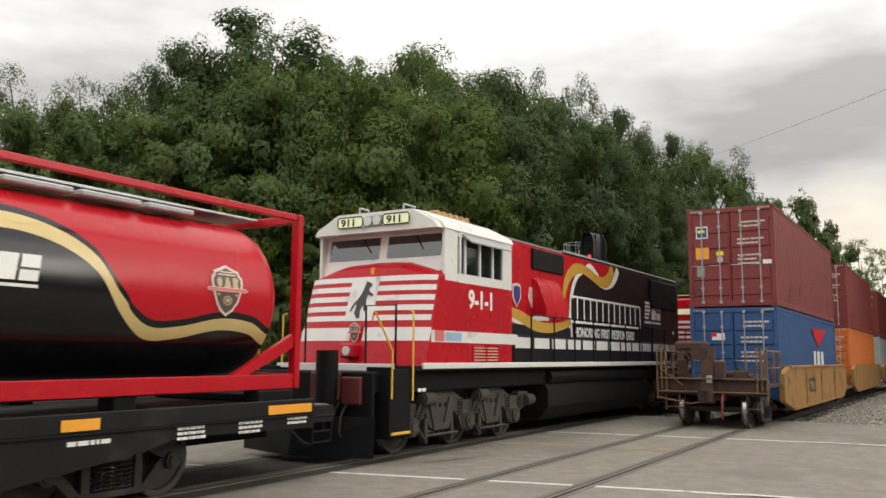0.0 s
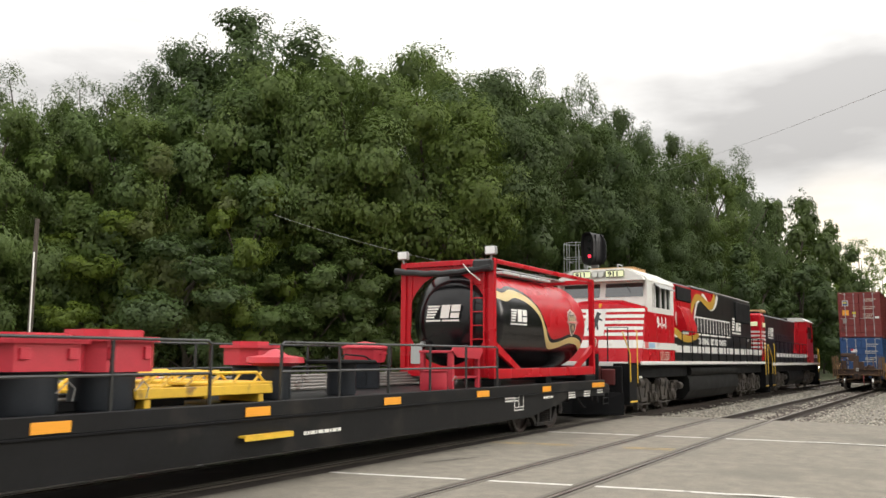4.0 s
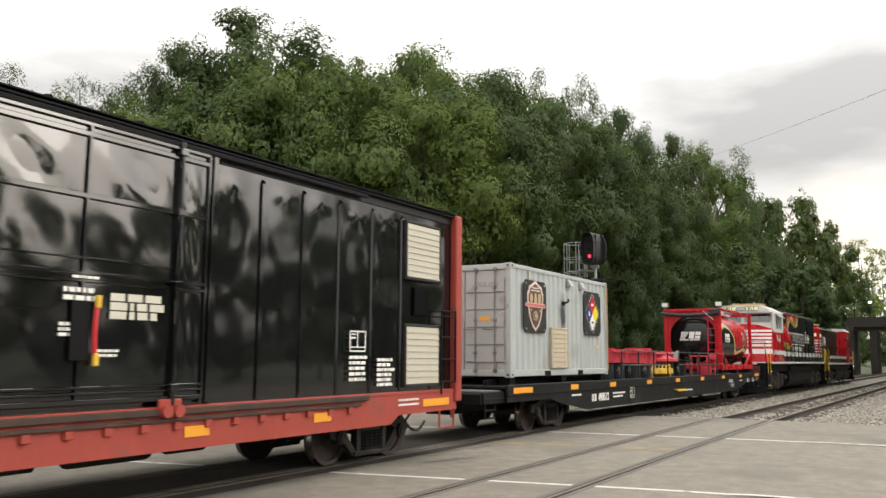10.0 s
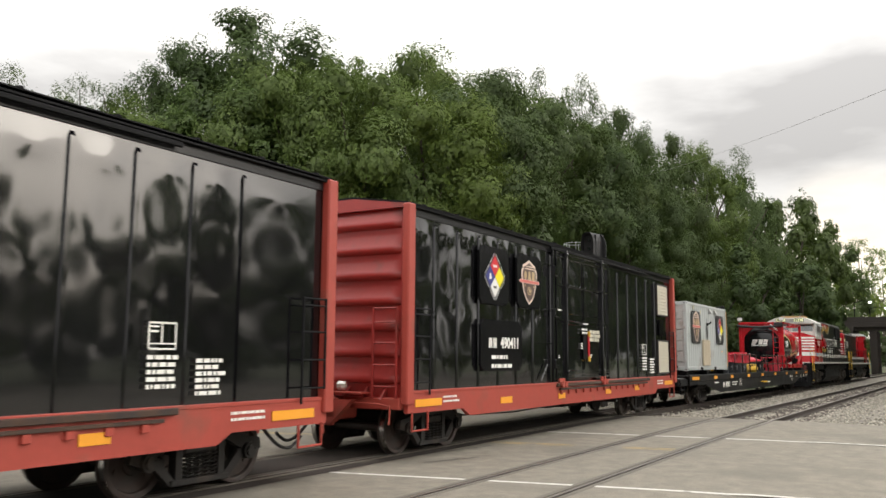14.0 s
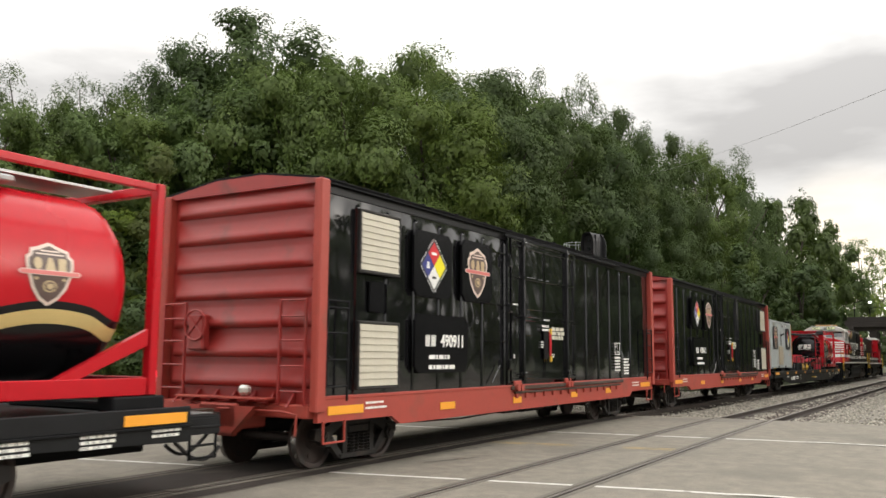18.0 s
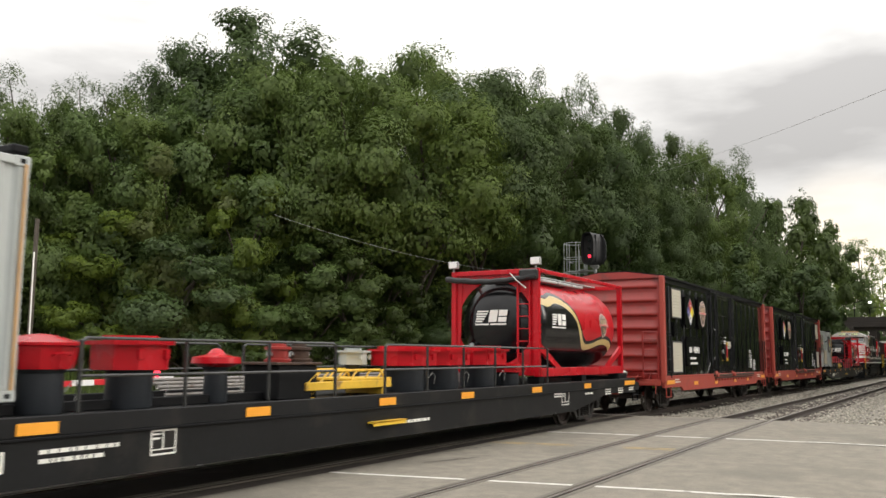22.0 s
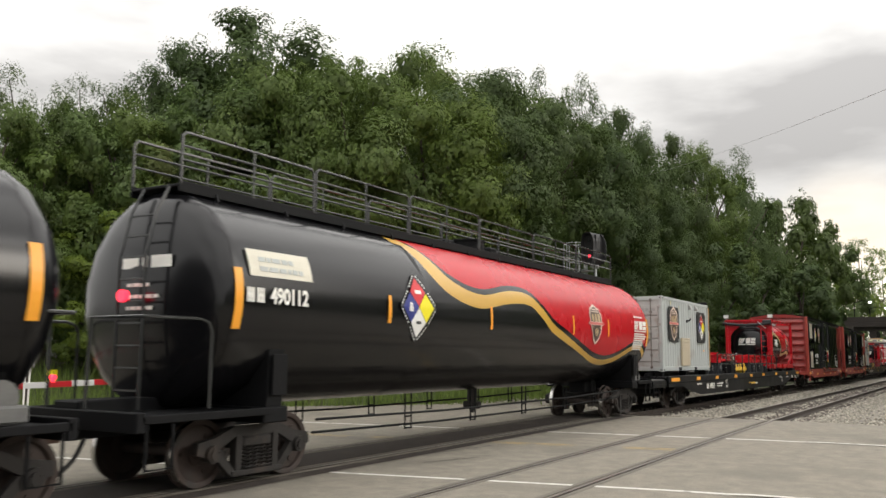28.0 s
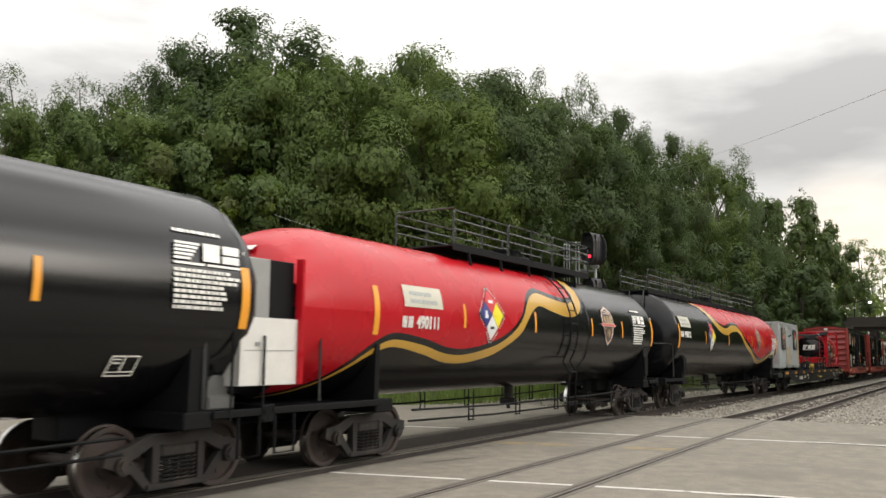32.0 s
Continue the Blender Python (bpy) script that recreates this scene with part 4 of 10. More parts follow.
        part("door_rail", Shape().box(-1.75, 5.2, sgn * W + (0.02 if sgn > 0 else -0.1), sgn * W + (0.1 if sgn > 0 else -0.02), 1.08, 1.16, 0.01).box(-1.6, 5.0, sgn * W + (0.05 if sgn > 0 else -0.09), sgn * W + (0.09 if sgn > 0 else -0.05), 1.0, 1.045, 0.006), RUST, car, "worn steel door rail")
        for x in (-1.5, 1.24):
            roller = Shape().cyl((x - 0.09, sgn * (W + 0.09), 1.13), (x - 0.09, sgn * (W + 0.17), 1.13), 0.075, 12).cyl((x + 0.09, sgn * (W + 0.09), 1.13), (x + 0.09, sgn * (W + 0.17), 1.13), 0.075, 12).box(x - 0.17, x + 0.17, min(sgn * (W + 0.05), sgn * (W + 0.1)), max(sgn * (W + 0.05), sgn * (W + 0.1)), 1.08, 1.27, 0.02)
            part("door_roller", roller, RED_SILL, door, "red door roller")
        if sgn < 0:
            tab = Shape().box(-0.05, 0.05, -W - 0.085, -W - 0.035, 0.9, 1.0, 0.01).mesh("rail_bracket", RED_SILL)
            for q in range(14):
                part("rail_bracket", tab, RED_SILL, car, at=(-1.5 + q * 0.48, 0, 0))
        part("upper_door_rail", Shape().box(door0 - 0.2, 5.1, sgn * W + (0.03 if sgn > 0 else -0.08), sgn * W + (0.08 if sgn > 0 else -0.03), 4.3, 4.36, 0.008), BLACK_DULL, car)
        # ledges on the plain wall beside the door
        for z in (2.08, 2.85, 3.93):
            part("wall_ledge", Shape().box(-2.78, door0 - 0.08, min(sgn * (W - 0.05), sgn * (W + 0.012)), max(sgn * (W - 0.05), sgn * (W + 0.012)), z - 0.012, z + 0.012, 0.004), BLACK, car)
        part("slant_bar", Shape().tube([(-2.55, sgn * (W + 0.02), 1.24), (-2.2, sgn * (W + 0.02), 1.6)], 0.014, 5), BLACK, car)
    lever = Shape().tube([(0.17, -W - 0.1, 2.34), (0.14, -W - 0.12, 2.1), (0.15, -W - 0.11, 1.9), (0.17, -W - 0.11, 1.74)], 0.028, 6)
    part("door_handle", lever, SIGN_RED, car, "red door locking lever")
    for za, zb in ((2.28, 2.42), (1.66, 1.8)):
        part("handle_tip", Shape().box(0.14, 0.2, -W - 0.145, -W - 0.09, za, zb, 0.01), YELLOW, car, "yellow lever tip")
    part("handle_plate", Shape().box(-0.12, 0.1, -W - 0.085, -W - 0.065, 1.72, 2.4, 0.004), BLACK_DULL, car)
    bars(car, near_side(-0.14, -W - 0.088, 2.62), 0.32, 1, 0.03, 0.06, seed=2)
    bars(car, near_side(-0.24, -W - 0.088, 2.49), 0.44, 2, 0.05, 0.085, seed=4)
    bars(car, near_side(-0.25, -W - 0.06, 2.12), 0.22, 3, 0.035, 0.055, seed=3)
    bars(car, near_side(0.36, -W - 0.06, 2.46), 0.74, 3, 0.085, 0.1, PANEL_CREAM, seed=5)
    bars(car, near_side(0.22, -W - 0.06, 1.84), 0.28, 2, 0.03, 0.05, seed=6)
    bars(car, near_side(-1.69, -W - 0.06, 2.9), 0.32, 1, 0.03, 0.05, seed=7)
    bars(car, near_side(-1.65, -W - 0.06, 1.82), 0.08, 2, 0.03, 0.045, seed=13)
    # ends: corrugated in rows, red
    for e in (-1, 1):
        sh = Shape()
        prof = [(1.0, 0.0)]
        for q in range(7):
            a, b = 1.2 + 0.455 * q, 1.2 + 0.455 * (q + 1)
            for f, d in ((0.0, 0.0), (0.2, 0.0), (0.27, 0.1), (0.34, 0.125), (0.42, 0.125), (0.52, 0.1), (0.9, 0.0)):
                prof.append((a + (b - a) * f, d))
        prof.append((Z1, 0.0))
        yy = [-W + 0.06, -W + 0.16, -W + 0.3, W - 0.3, W - 0.16, W - 0.06]
        v = [(e * (L - 0.05 + d * (1 if 1 < j < 4 else 0.0)), y, z) for z, d in prof for j, y in enumerate(yy)]
        n = len(yy)
        sh.add(v, [[i * n + j, i * n + j + 1, (i + 1) * n + j + 1, (i + 1) * n + j] for i in range(len(prof) - 1) for j in range(n - 1)])
        sh.prism([(-W, Z1 - 0.06), (W, Z1 - 0.06), (W, Z1), (W * 0.3, Z1 + 0.17), (-W * 0.3, Z1 + 0.17), (-W, Z1)], "x", e * L - 0.06, e * L + 0.012)
        end = part("end_wall", sh, RED_DULL, car, "red ribbed end wall", smooth=40)
        # black roof edge over the gable, a row of stiffeners and rivets
        part("roof_edge", Shape().prism([(-W - 0.03, Z1), (-W * 0.3, Z1 + 0.172), (W * 0.3, Z1 + 0.172), (W + 0.03, Z1), (W + 0.03, Z1 + 0.03), (W * 0.3, Z1 + 0.205), (-W * 0.3, Z1 + 0.205), (-W - 0.03, Z1 + 0.03)], "x", e * L - 0.06, e * L + 0.03), BLACK_DULL, end)
        for q in range(7):
            y = -1.2 + 0.4 * q
            part("stiffener", Shape().prism([(e * (L - 0.04), 1.02), (e * (L + 0.16), 1.02), (e * (L - 0.04), 1.24)], "y", y - 0.02, y + 0.02), RED_DULL, end)
        rv = Shape()
        for q in range(26):
            for yy2 in (-W + 0.035, W - 0.035):
                rv.cyl((e * (L + 0.108), yy2, 1.15 + q * 0.125), (e * (L + 0.122), yy2, 1.15 + q * 0.125), 0.013, 6)
        tagged(part("rivet_row", rv, RED_DULL, end), kind="stuff")
        part("end_sill", Shape().box(e * L - 0.12, e * L + 0.1, -W + 0.05, W - 0.05, 0.86, 1.06, 0.02), RED_SILL, end)
        gx0, gx1 = sorted((e * (L - 0.4), e * (L + 0.3)))
        gear = Shape().box(gx0, gx1, -0.32, 0.32, 0.66, 1.02, 0.03).prism([(-0.75, 1.02), (-0.32, 0.62), (0.32, 0.62), (0.75, 1.02)], "x", e * L - 0.35, e * L - 0.2)
        gear.box(e * (L + 0.3) - 0.05, e * (L + 0.3) + 0.05, -0.4, 0.4, 0.68, 1.06, 0.03).box(e * (L + 0.15) - 0.06, e * (L + 0.15) + 0.06, -0.2, 0.2, 0.55, 0.68, 0.02)
        part("draft_gear", gear, RED_SILL, end, "red draft gear housing")
        part("uncoupling_lever", Shape().tube([(e * (L + 0.22), -1.45, 0.62), (e * (L + 0.2), -1.45, 0.92), (e * (L + 0.22), -1.2, 0.96), (e * (L + 0.3), -0.3, 0.98), (e * (L + 0.45), -0.1, 0.98)], 0.018, 6), RED_SILL, end)
        part("cross_step", Shape().box(e * L + (0.05 if e > 0 else -0.35), e * L + (0.35 if e > 0 else -0.05), -0.95, 0.95, 1.12, 1.15, 0.006), RED_SILL, end)
        for sgn in (-1, 1):
            o = Shape()
            x = e * (L + 0.13)
            y0 = sgn * (W - 0.12)
            y1 = sgn * (W - 0.62)
            o.box(x - 0.02, x + 0.02, min(y0, y0) - 0.02, y0 + 0.02, 1.05, 2.62, 0.004).box(x - 0.02, x + 0.02, y1 - 0.02, y1 + 0.02, 1.05, 2.62, 0.004)
            for z in (1.25, 1.62, 2.0, 2.36, 2.6):
                o.cyl((x, y0, z), (x, y1, z), 0.016, 6)
            part("end_ladder", o, RED_DULL, end)
            sd = Shape()
            xx = e * (L - 0.12)
            xb = e * (L - 0.62)
            yy_ = sgn * (W + 0.09)
            sd.box(min(xx, xx) - 0.015, xx + 0.015, yy_ - 0.015, yy_ + 0.015, 1.3, 2.62, 0.004).box(xb - 0.015, xb + 0.015, yy_ - 0.015, yy_ + 0.015, 1.1, 2.62, 0.004)
            for z in (1.32, 1.72, 2.12, 2.5, 2.6):
                sd.cyl((xx, yy_, z), (xb, yy_, z), 0.014, 6)
            part("side_ladder", sd, BLACK_DULL, car)
            st = Shape().tube([(xx, yy_ - sgn * 0.04, 0.82), (xx, yy_ - sgn * 0.04, 0.5), (xb, yy_ - sgn * 0.04, 0.5), (xb, yy_ - sgn * 0.04, 0.82)], 0.02, 6)
            part("stirrup_step", st, RED_SILL, car)
    # hand brake on the rear end
    bw = Shape()
    pts = [(-L - 0.2, 0.72 + 0.24 * math.cos(2 * math.pi * k / 20), 2.25 + 0.24 * math.sin(2 * math.pi * k / 20)) for k in range(21)]
    bw.tube(pts, 0.02, 6)
    for k in range(4):
        a = math.pi / 4 + k * math.pi / 2
        bw.tube([(-L - 0.2, 0.72, 2.25), (-L - 0.2, 0.72 + 0.24 * math.cos(a), 2.25 + 0.24 * math.sin(a))], 0.014, 5)
    bw.box(-L - 0.19, -L - 0.02, 0.55, 0.9, 1.85, 2.42, 0.03)
    part("hand_brake", bw, RED_DULL, car, "red hand brake wheel and housing")
    # roof
    rf = Shape()
    rp = [(-W - 0.05, Z1 - 0.02), (-W - 0.05, Z1 + 0.03), (-W * 0.5, Z1 + 0.1), (0, Z1 + 0.13), (W * 0.5, Z1 + 0.1), (W + 0.05, Z1 + 0.03), (W + 0.05, Z1 - 0.02)]
    rf.prism(rp, "x", -L, L)
    roof = part("roof", rf, BLACK_DULL, car)
    seam = Shape().prism([(y, z + 0.025) for y, z in rp[1:-1]] + [(y, z - 0.01) for y, z in rp[1:-1]][::-1], "x", -0.03, 0.03).mesh("roof_seam", BLACK_DULL)
    for i in range(14):
        part("roof_seam", seam, BLACK_DULL, roof, at=(-L + 0.5 + i * 1.17, 0, 0))
    # vents, sign boards, lettering
    ys = -W - 0.012
    v0 = 6.3 if vents_front else -7.05
    louvre(car, v0, v0 + 1.06, ys - 0.02, 3.14, 4.07, 9)
    louvre(car, v0, v0 + 1.06, ys - 0.02, 1.3, 2.28, 9)
    part("hatch", Shape().box(v0 + 0.3, v0 + 0.7, ys - 0.004, ys + 0.03, 2.48, 2.98, 0.01), SIGN_PLATE, car)
    def plate(x0, x1, z0, z1):
        c = 0.12
        part("sign_plate", Shape().prism([(x0 + c, z0), (x1 - c, z0), (x1, z0 + c), (x1, z1 - c), (x1 - c, z1), (x0 + c, z1), (x0, z1 - c), (x0, z0 + c)], "y", ys - 0.05, ys), SIGN_PLATE, car)
    plate(-5.53, -4.24, 2.83, 4.0)
    plate(-3.84, -2.62, 2.84, 4.02)
    plate(-5.48, -3.62, 1.48, 2.52)
    hazard_diamond(car, near_side(-4.88, ys - 0.051, 3.4), 0.36)
    emblem(car, near_side(-3.24, ys - 0.051, 3.4) @ Matrix.Diagonal((1.22, 1, 1, 1)), 0.92)
    letter_blocks(car, near_side(-5.14, ys - 0.051, 1.95), 0.2)
    words("car_number", number, 0.31, LETTER, car, near_side(-4.62, ys - 0.051, 1.95), squeeze=0.92)
    bars(car, near_side(-5.02, ys - 0.051, 1.8), 1.0, 1, 0.075, 0.2, seed=8)
    bars(car, near_side(-5.02, ys - 0.051, 1.62), 1.0, 1, 0.075, 0.2, seed=9)
    test_box(car, near_side(4.76, ys - 0.001, 1.84), 0.42, 0.33)
    bars(car, near_side(4.76, ys - 0.001, 1.78), 0.5, 5, 0.05, 0.085, seed=11)
    bars(car, near_side(5.5, ys - 0.001, 1.74), 0.5, 6, 0.05, 0.08, seed=12)
    for x, w in ((-7.8, 0.88), (-4.6, 0.52), (-1.65, 0.4), (1.5, 0.4), (3.9, 0.4), (6.85, 0.88)):
        reflector(car, x, -W - 0.048, 0.90 if abs(x) > 6 else (0.82 if abs(x) > 3 else 0.8), w, 0.13)
    bars(car, near_side(-6.85, -W - 0.041, 1.06), 0.62, 2, 0.035, 0.08, seed=14)
    bars(car, near_side(6.1, -W - 0.041, 1.06), 0.62, 2, 0.035, 0.08, seed=15)
    # underframe and brake gear
    uf = Shape().box(-L, L, -0.2, 0.2, 0.72, 1.0, 0.02)
    for x in (-5.6, -3.6, -1.6, 0.5, 2.6, 4.6):
        uf.box(x - 0.08, x + 0.08, -W + 0.08, W - 0.08, 0.86, 1.0, 0.01)
    part("underframe", uf, BLACK_DULL, car)
    ug = Shape().cyl((0.6, -0.75, 0.66), (1.7, -0.75, 0.66), 0.2, 14).box(-0.6, 0.1, -0.95, -0.6, 0.5, 0.85, 0.03)
    ug.cyl((2.1, -0.7, 0.62), (2.7, -0.7, 0.62), 0.14, 12).tube([(-5.6, -1.2, 0.62), (-3.0, -1.2, 0.55), (0.2, -1.0, 0.6), (5.4, -1.1, 0.6)], 0.018, 6)
    part("brake_gear", ug, TRUCK, car)
    for x in (-6.2, 6.2):
        freight_truck(car, x)
    couplers(car, L)
    words("end_number", number, 0.2, LETTER, car, Matrix.Translation((-L - 0.032, -0.45, 4.42)) @ Euler((radians(90), 0, radians(-90))).to_matrix().to_4x4(), squeeze=0.9)
    part("end_lamp", Shape().box(-L - 0.26, -L - 0.1, -0.5, -0.3, 1.17, 1.33, 0.05), LENS, car)
    return rides(car, centre, 6.2)


boxcar("490411", -11.3, True, "black boxcar with faded red ends and sill, coupled behind the flatcar")
boxcar("490911", -29.55, False, "black boxcar with faded red ends, cream vents beside its rear end")


# ---- flatcars and their loads ----
def flatcar(number, centre, o, label):
    """A long flatcar; o shifts the fittings of its rear half."""
    L, W, D = 13.95, 1.43, 1.12
    A, B = -12.52 + o, 13.28  # where the deep side sills end
    car = thing("flatcar", label, "flatcar", "flatcars")
    deck = Shape().box(A, B, -W, W, D - 0.06, D, 0.01)
    part("deck", deck, GREY_DECK, car)
    for sgn in (-1, 1):
        y0, y1 = (-W - 0.03, -W + 0.03) if sgn < 0 else (W - 0.03, W + 0.03)
        up = Shape().box(A, B, y0, y1, 0.93, D + 0.03, 0.012)
        part("side_sill", up, GREY_DECK, car)
        lo = Shape().prism([(A, 0.95), (A, 0.78), (-L + 3.2, 0.78), (-L + 3.7, 0.66), (-L + 5.5, 0.42), (L - 5.5, 0.42), (L - 3.7, 0.66), (L - 3.2, 0.78), (B, 0.72), (B, 0.95)], "y", y0 + 0.012, y1 - 0.012)
        part("web_plate", lo, GREY_DECK, car)
        part("sill_lip", Shape().box(A, B, y0 - 0.03, y1 + 0.03, 0.905, 0.935, 0.006), BLACK_DULL, car)
    inner = Shape().box(-L + 0.4, L - 0.4, -0.3, 0.3, 0.5, 1.05, 0.02)
    for i in range(17):
        x = -L + 2 + i * 1.5
        inner.box(x - 0.06, x + 0.06, -W + 0.05, W - 0.05, 0.8, 1.05, 0.01)
    part("underframe", inner, BLACK_DULL, car)
    rails = Shape()
    for y in (-0.75, 0.75):
        rails.box(-L + 1.2, -1.0, y - 0.06, y + 0.06, D, D + 0.12, 0.01)
    part("guide_rail", rails, BLACK_DULL, car)
    for e in (-1, 1):
        far = L - 0.1 if e > 0 else -L
        a, b = sorted((B if e > 0 else A, far))
        end = Shape().box(a, b, -1.36, 1.36, 0.97, 1.02, 0.01).box(far - 0.05, far + 0.05, -1.34, 1.34, 0.76, 1.0, 0.02)
        end.prism([(a, 0.78), (b, 0.78), (b, 0.98), (a, 0.98)], "y", -1.38, -1.32).prism([(a, 0.78), (b, 0.78), (b, 0.98), (a, 0.98)], "y", 1.32, 1.38)
        end.box(a, b, -1.4, -1.36, 0.86, 0.89, 0.006)
        part("end_platform", end, GREY_DECK, car)
        plates = Shape().box(a + 0.05, b - 0.05, -1.3, 1.3, 1.025, 1.04, 0.005)
        part("crossover_plate", plates, SADDLE_GREY, car, "worn pale steel crossover plate")
        for sgn in (-1, 1):
            x = e * (L - 0.35)
            y = sgn * 1.34
            part("corner_step", Shape().tube([(x - 0.22, y, 0.8), (x - 0.22, y, 0.48), (x + 0.22, y, 0.48), (x + 0.22, y, 0.8)], 0.022, 6).tube([(x - 0.22, y, 0.64), (x + 0.22, y, 0.64)], 0.018, 6), BLACK_DULL, car)
    # low hitch block at the front end
    part("end_stand", Shape().box(12.25, 13.0, -1.3, -1.0, D, D + 0.17, 0.02).box(12.4, 12.9, -1.0, 1.0, D, D + 0.1, 0.02), BLACK_DULL, car)
    for x, w in ((-12.26 + o, 0.95), (-9.1 + o, 0.47), (-6.36 + o, 0.47), (-3.12 + o, 0.47), (-0.04 + o, 0.48), (2.69, 0.5), (5.92, 0.52), (9.1, 0.48), (12.28, 0.92)):
        reflector(car, x, -W - 0.038, 0.96, w, 0.125)
    part("side_step", Shape().box(-0.48, 0.48, -W - 0.14, -W + 0.02, 0.66, 0.69, 0.006).prism([(-W - 0.14, 0.62), (-W - 0.14, 0.69), (-W - 0.1, 0.69)], "x", -0.48, 0.48), YELLOW, car, "yellow side step", (0.15 + o * 0.6, 0, 0.03))
    letter_blocks(car, near_side(-7.66 + o, -W - 0.021, 0.61), 0.19)
    words("car_number", number, 0.29, LETTER, car, near_side(-7.2 + o, -W - 0.021, 0.61), squeeze=0.9)
    for k, (x, z) in enumerate(((-6.08 + o, 0.8), (-9.02 + o, 0.84))):
        bars(car, near_side(x, -W - 0.021, z), 1.0 if k == 0 else 0.8, 2 - k, 0.045, 0.095, seed=20 + k)
    bars(car, near_side(0.69, -W - 0.021, 0.68), 0.9, 1, 0.05, 0.1, seed=26)
    bars(car, near_side(9.2, -W - 0.021, 0.85), 0.55, 1, 0.05, 0.1, seed=27)
    for x, r in ((10.7, 3), (11.74, 3), (7.2, 2), (12.7, 2)):
        bars(car, near_side(x, -W - 0.021, 0.9), 0.5, r, 0.035, 0.06, seed=30 + int(x))
    test_box(car, near_side(-4.66 + o, -W - 0.021, 0.6), 0.38, 0.3)
    test_box(car, near_side(7.65, -W - 0.021, 0.6), 0.46, 0.33)
    # side railings: two lengths, each of posts and two rails
    for y in (-W + 0.06, W - 0.06):
        for a, b in ((-5.6, -1.1), (0.25, 7.0)) if y < 0 else ((-5.6, -0.9), (-0.3, 7.0)):
            sh = Shape()
            top, mid = 1.97, 1.55
            for z in (top, mid):
                sh.tube([(a, y, z - (0.05 if z == top else 0)), (a + 0.06, y, z), (b - 0.06, y, z), (b, y, z - (0.05 if z == top else 0))], 0.021, 6)
            n = max(2, round((b - a) / 1.4))
            for i in range(n + 1):
                x = a + (b - a) * i / n
                sh.box(x - 0.02, x + 0.02, y - 0.02, y + 0.02, D, top - 0.02, 0.005)
            part("railing", sh, RAIL_PAINT, car, "black steel deck railing")
    for i in range(2):
        x = -9.9 if i == 0 else 10.1
        freight_truck(car, x)
    couplers(car, L - 0.1)
    bg = Shape().cyl((-0.5, -0.5, 0.55), (0.6, -0.5, 0.55), 0.2, 12).tube([(-8, -0.9, 0.5), (-3, -0.9, 0.42), (8, -0.9, 0.45)], 0.02, 6).box(2.0, 2.6, -0.9, -0.5, 0.35, 0.6, 0.03)
    part("brake_gear", bg, TRUCK, car)
    return rides(car, centre, 10.1)


F1, F2 = 12.4, -53.05
flatcar("490512", F1, -0.5, "long black flatcar carrying a tank, equipment bins and a container")
flatcar("490511", F2, 0.0, "long black flatcar carrying a tank, red bins and a container")


def corrugated(L, z0, z1, y, pitch, depth, sgn):
    """A corrugated wall sheet along x."""
    sh = Shape()
    n = int(L / pitch)
    xs_, d = [], []
    for i in range(n):
        for f, q in ((0.0, 0.0), (0.3, 0.0), (0.5, 1.0), (0.8, 1.0)):
            xs_.append((i + f) * L / n)
            d.append(q * depth)
    xs_.append(L)
    d.append(0.0)
    v = [(x, y + sgn * (-q), z) for x, q in zip(xs_, d) for z in (z0, z1)]
    sh.add(v, [[2 * i, 2 * i + 2, 2 * i + 3, 2 * i + 1] for i in range(len(xs_) - 1)])
    return sh


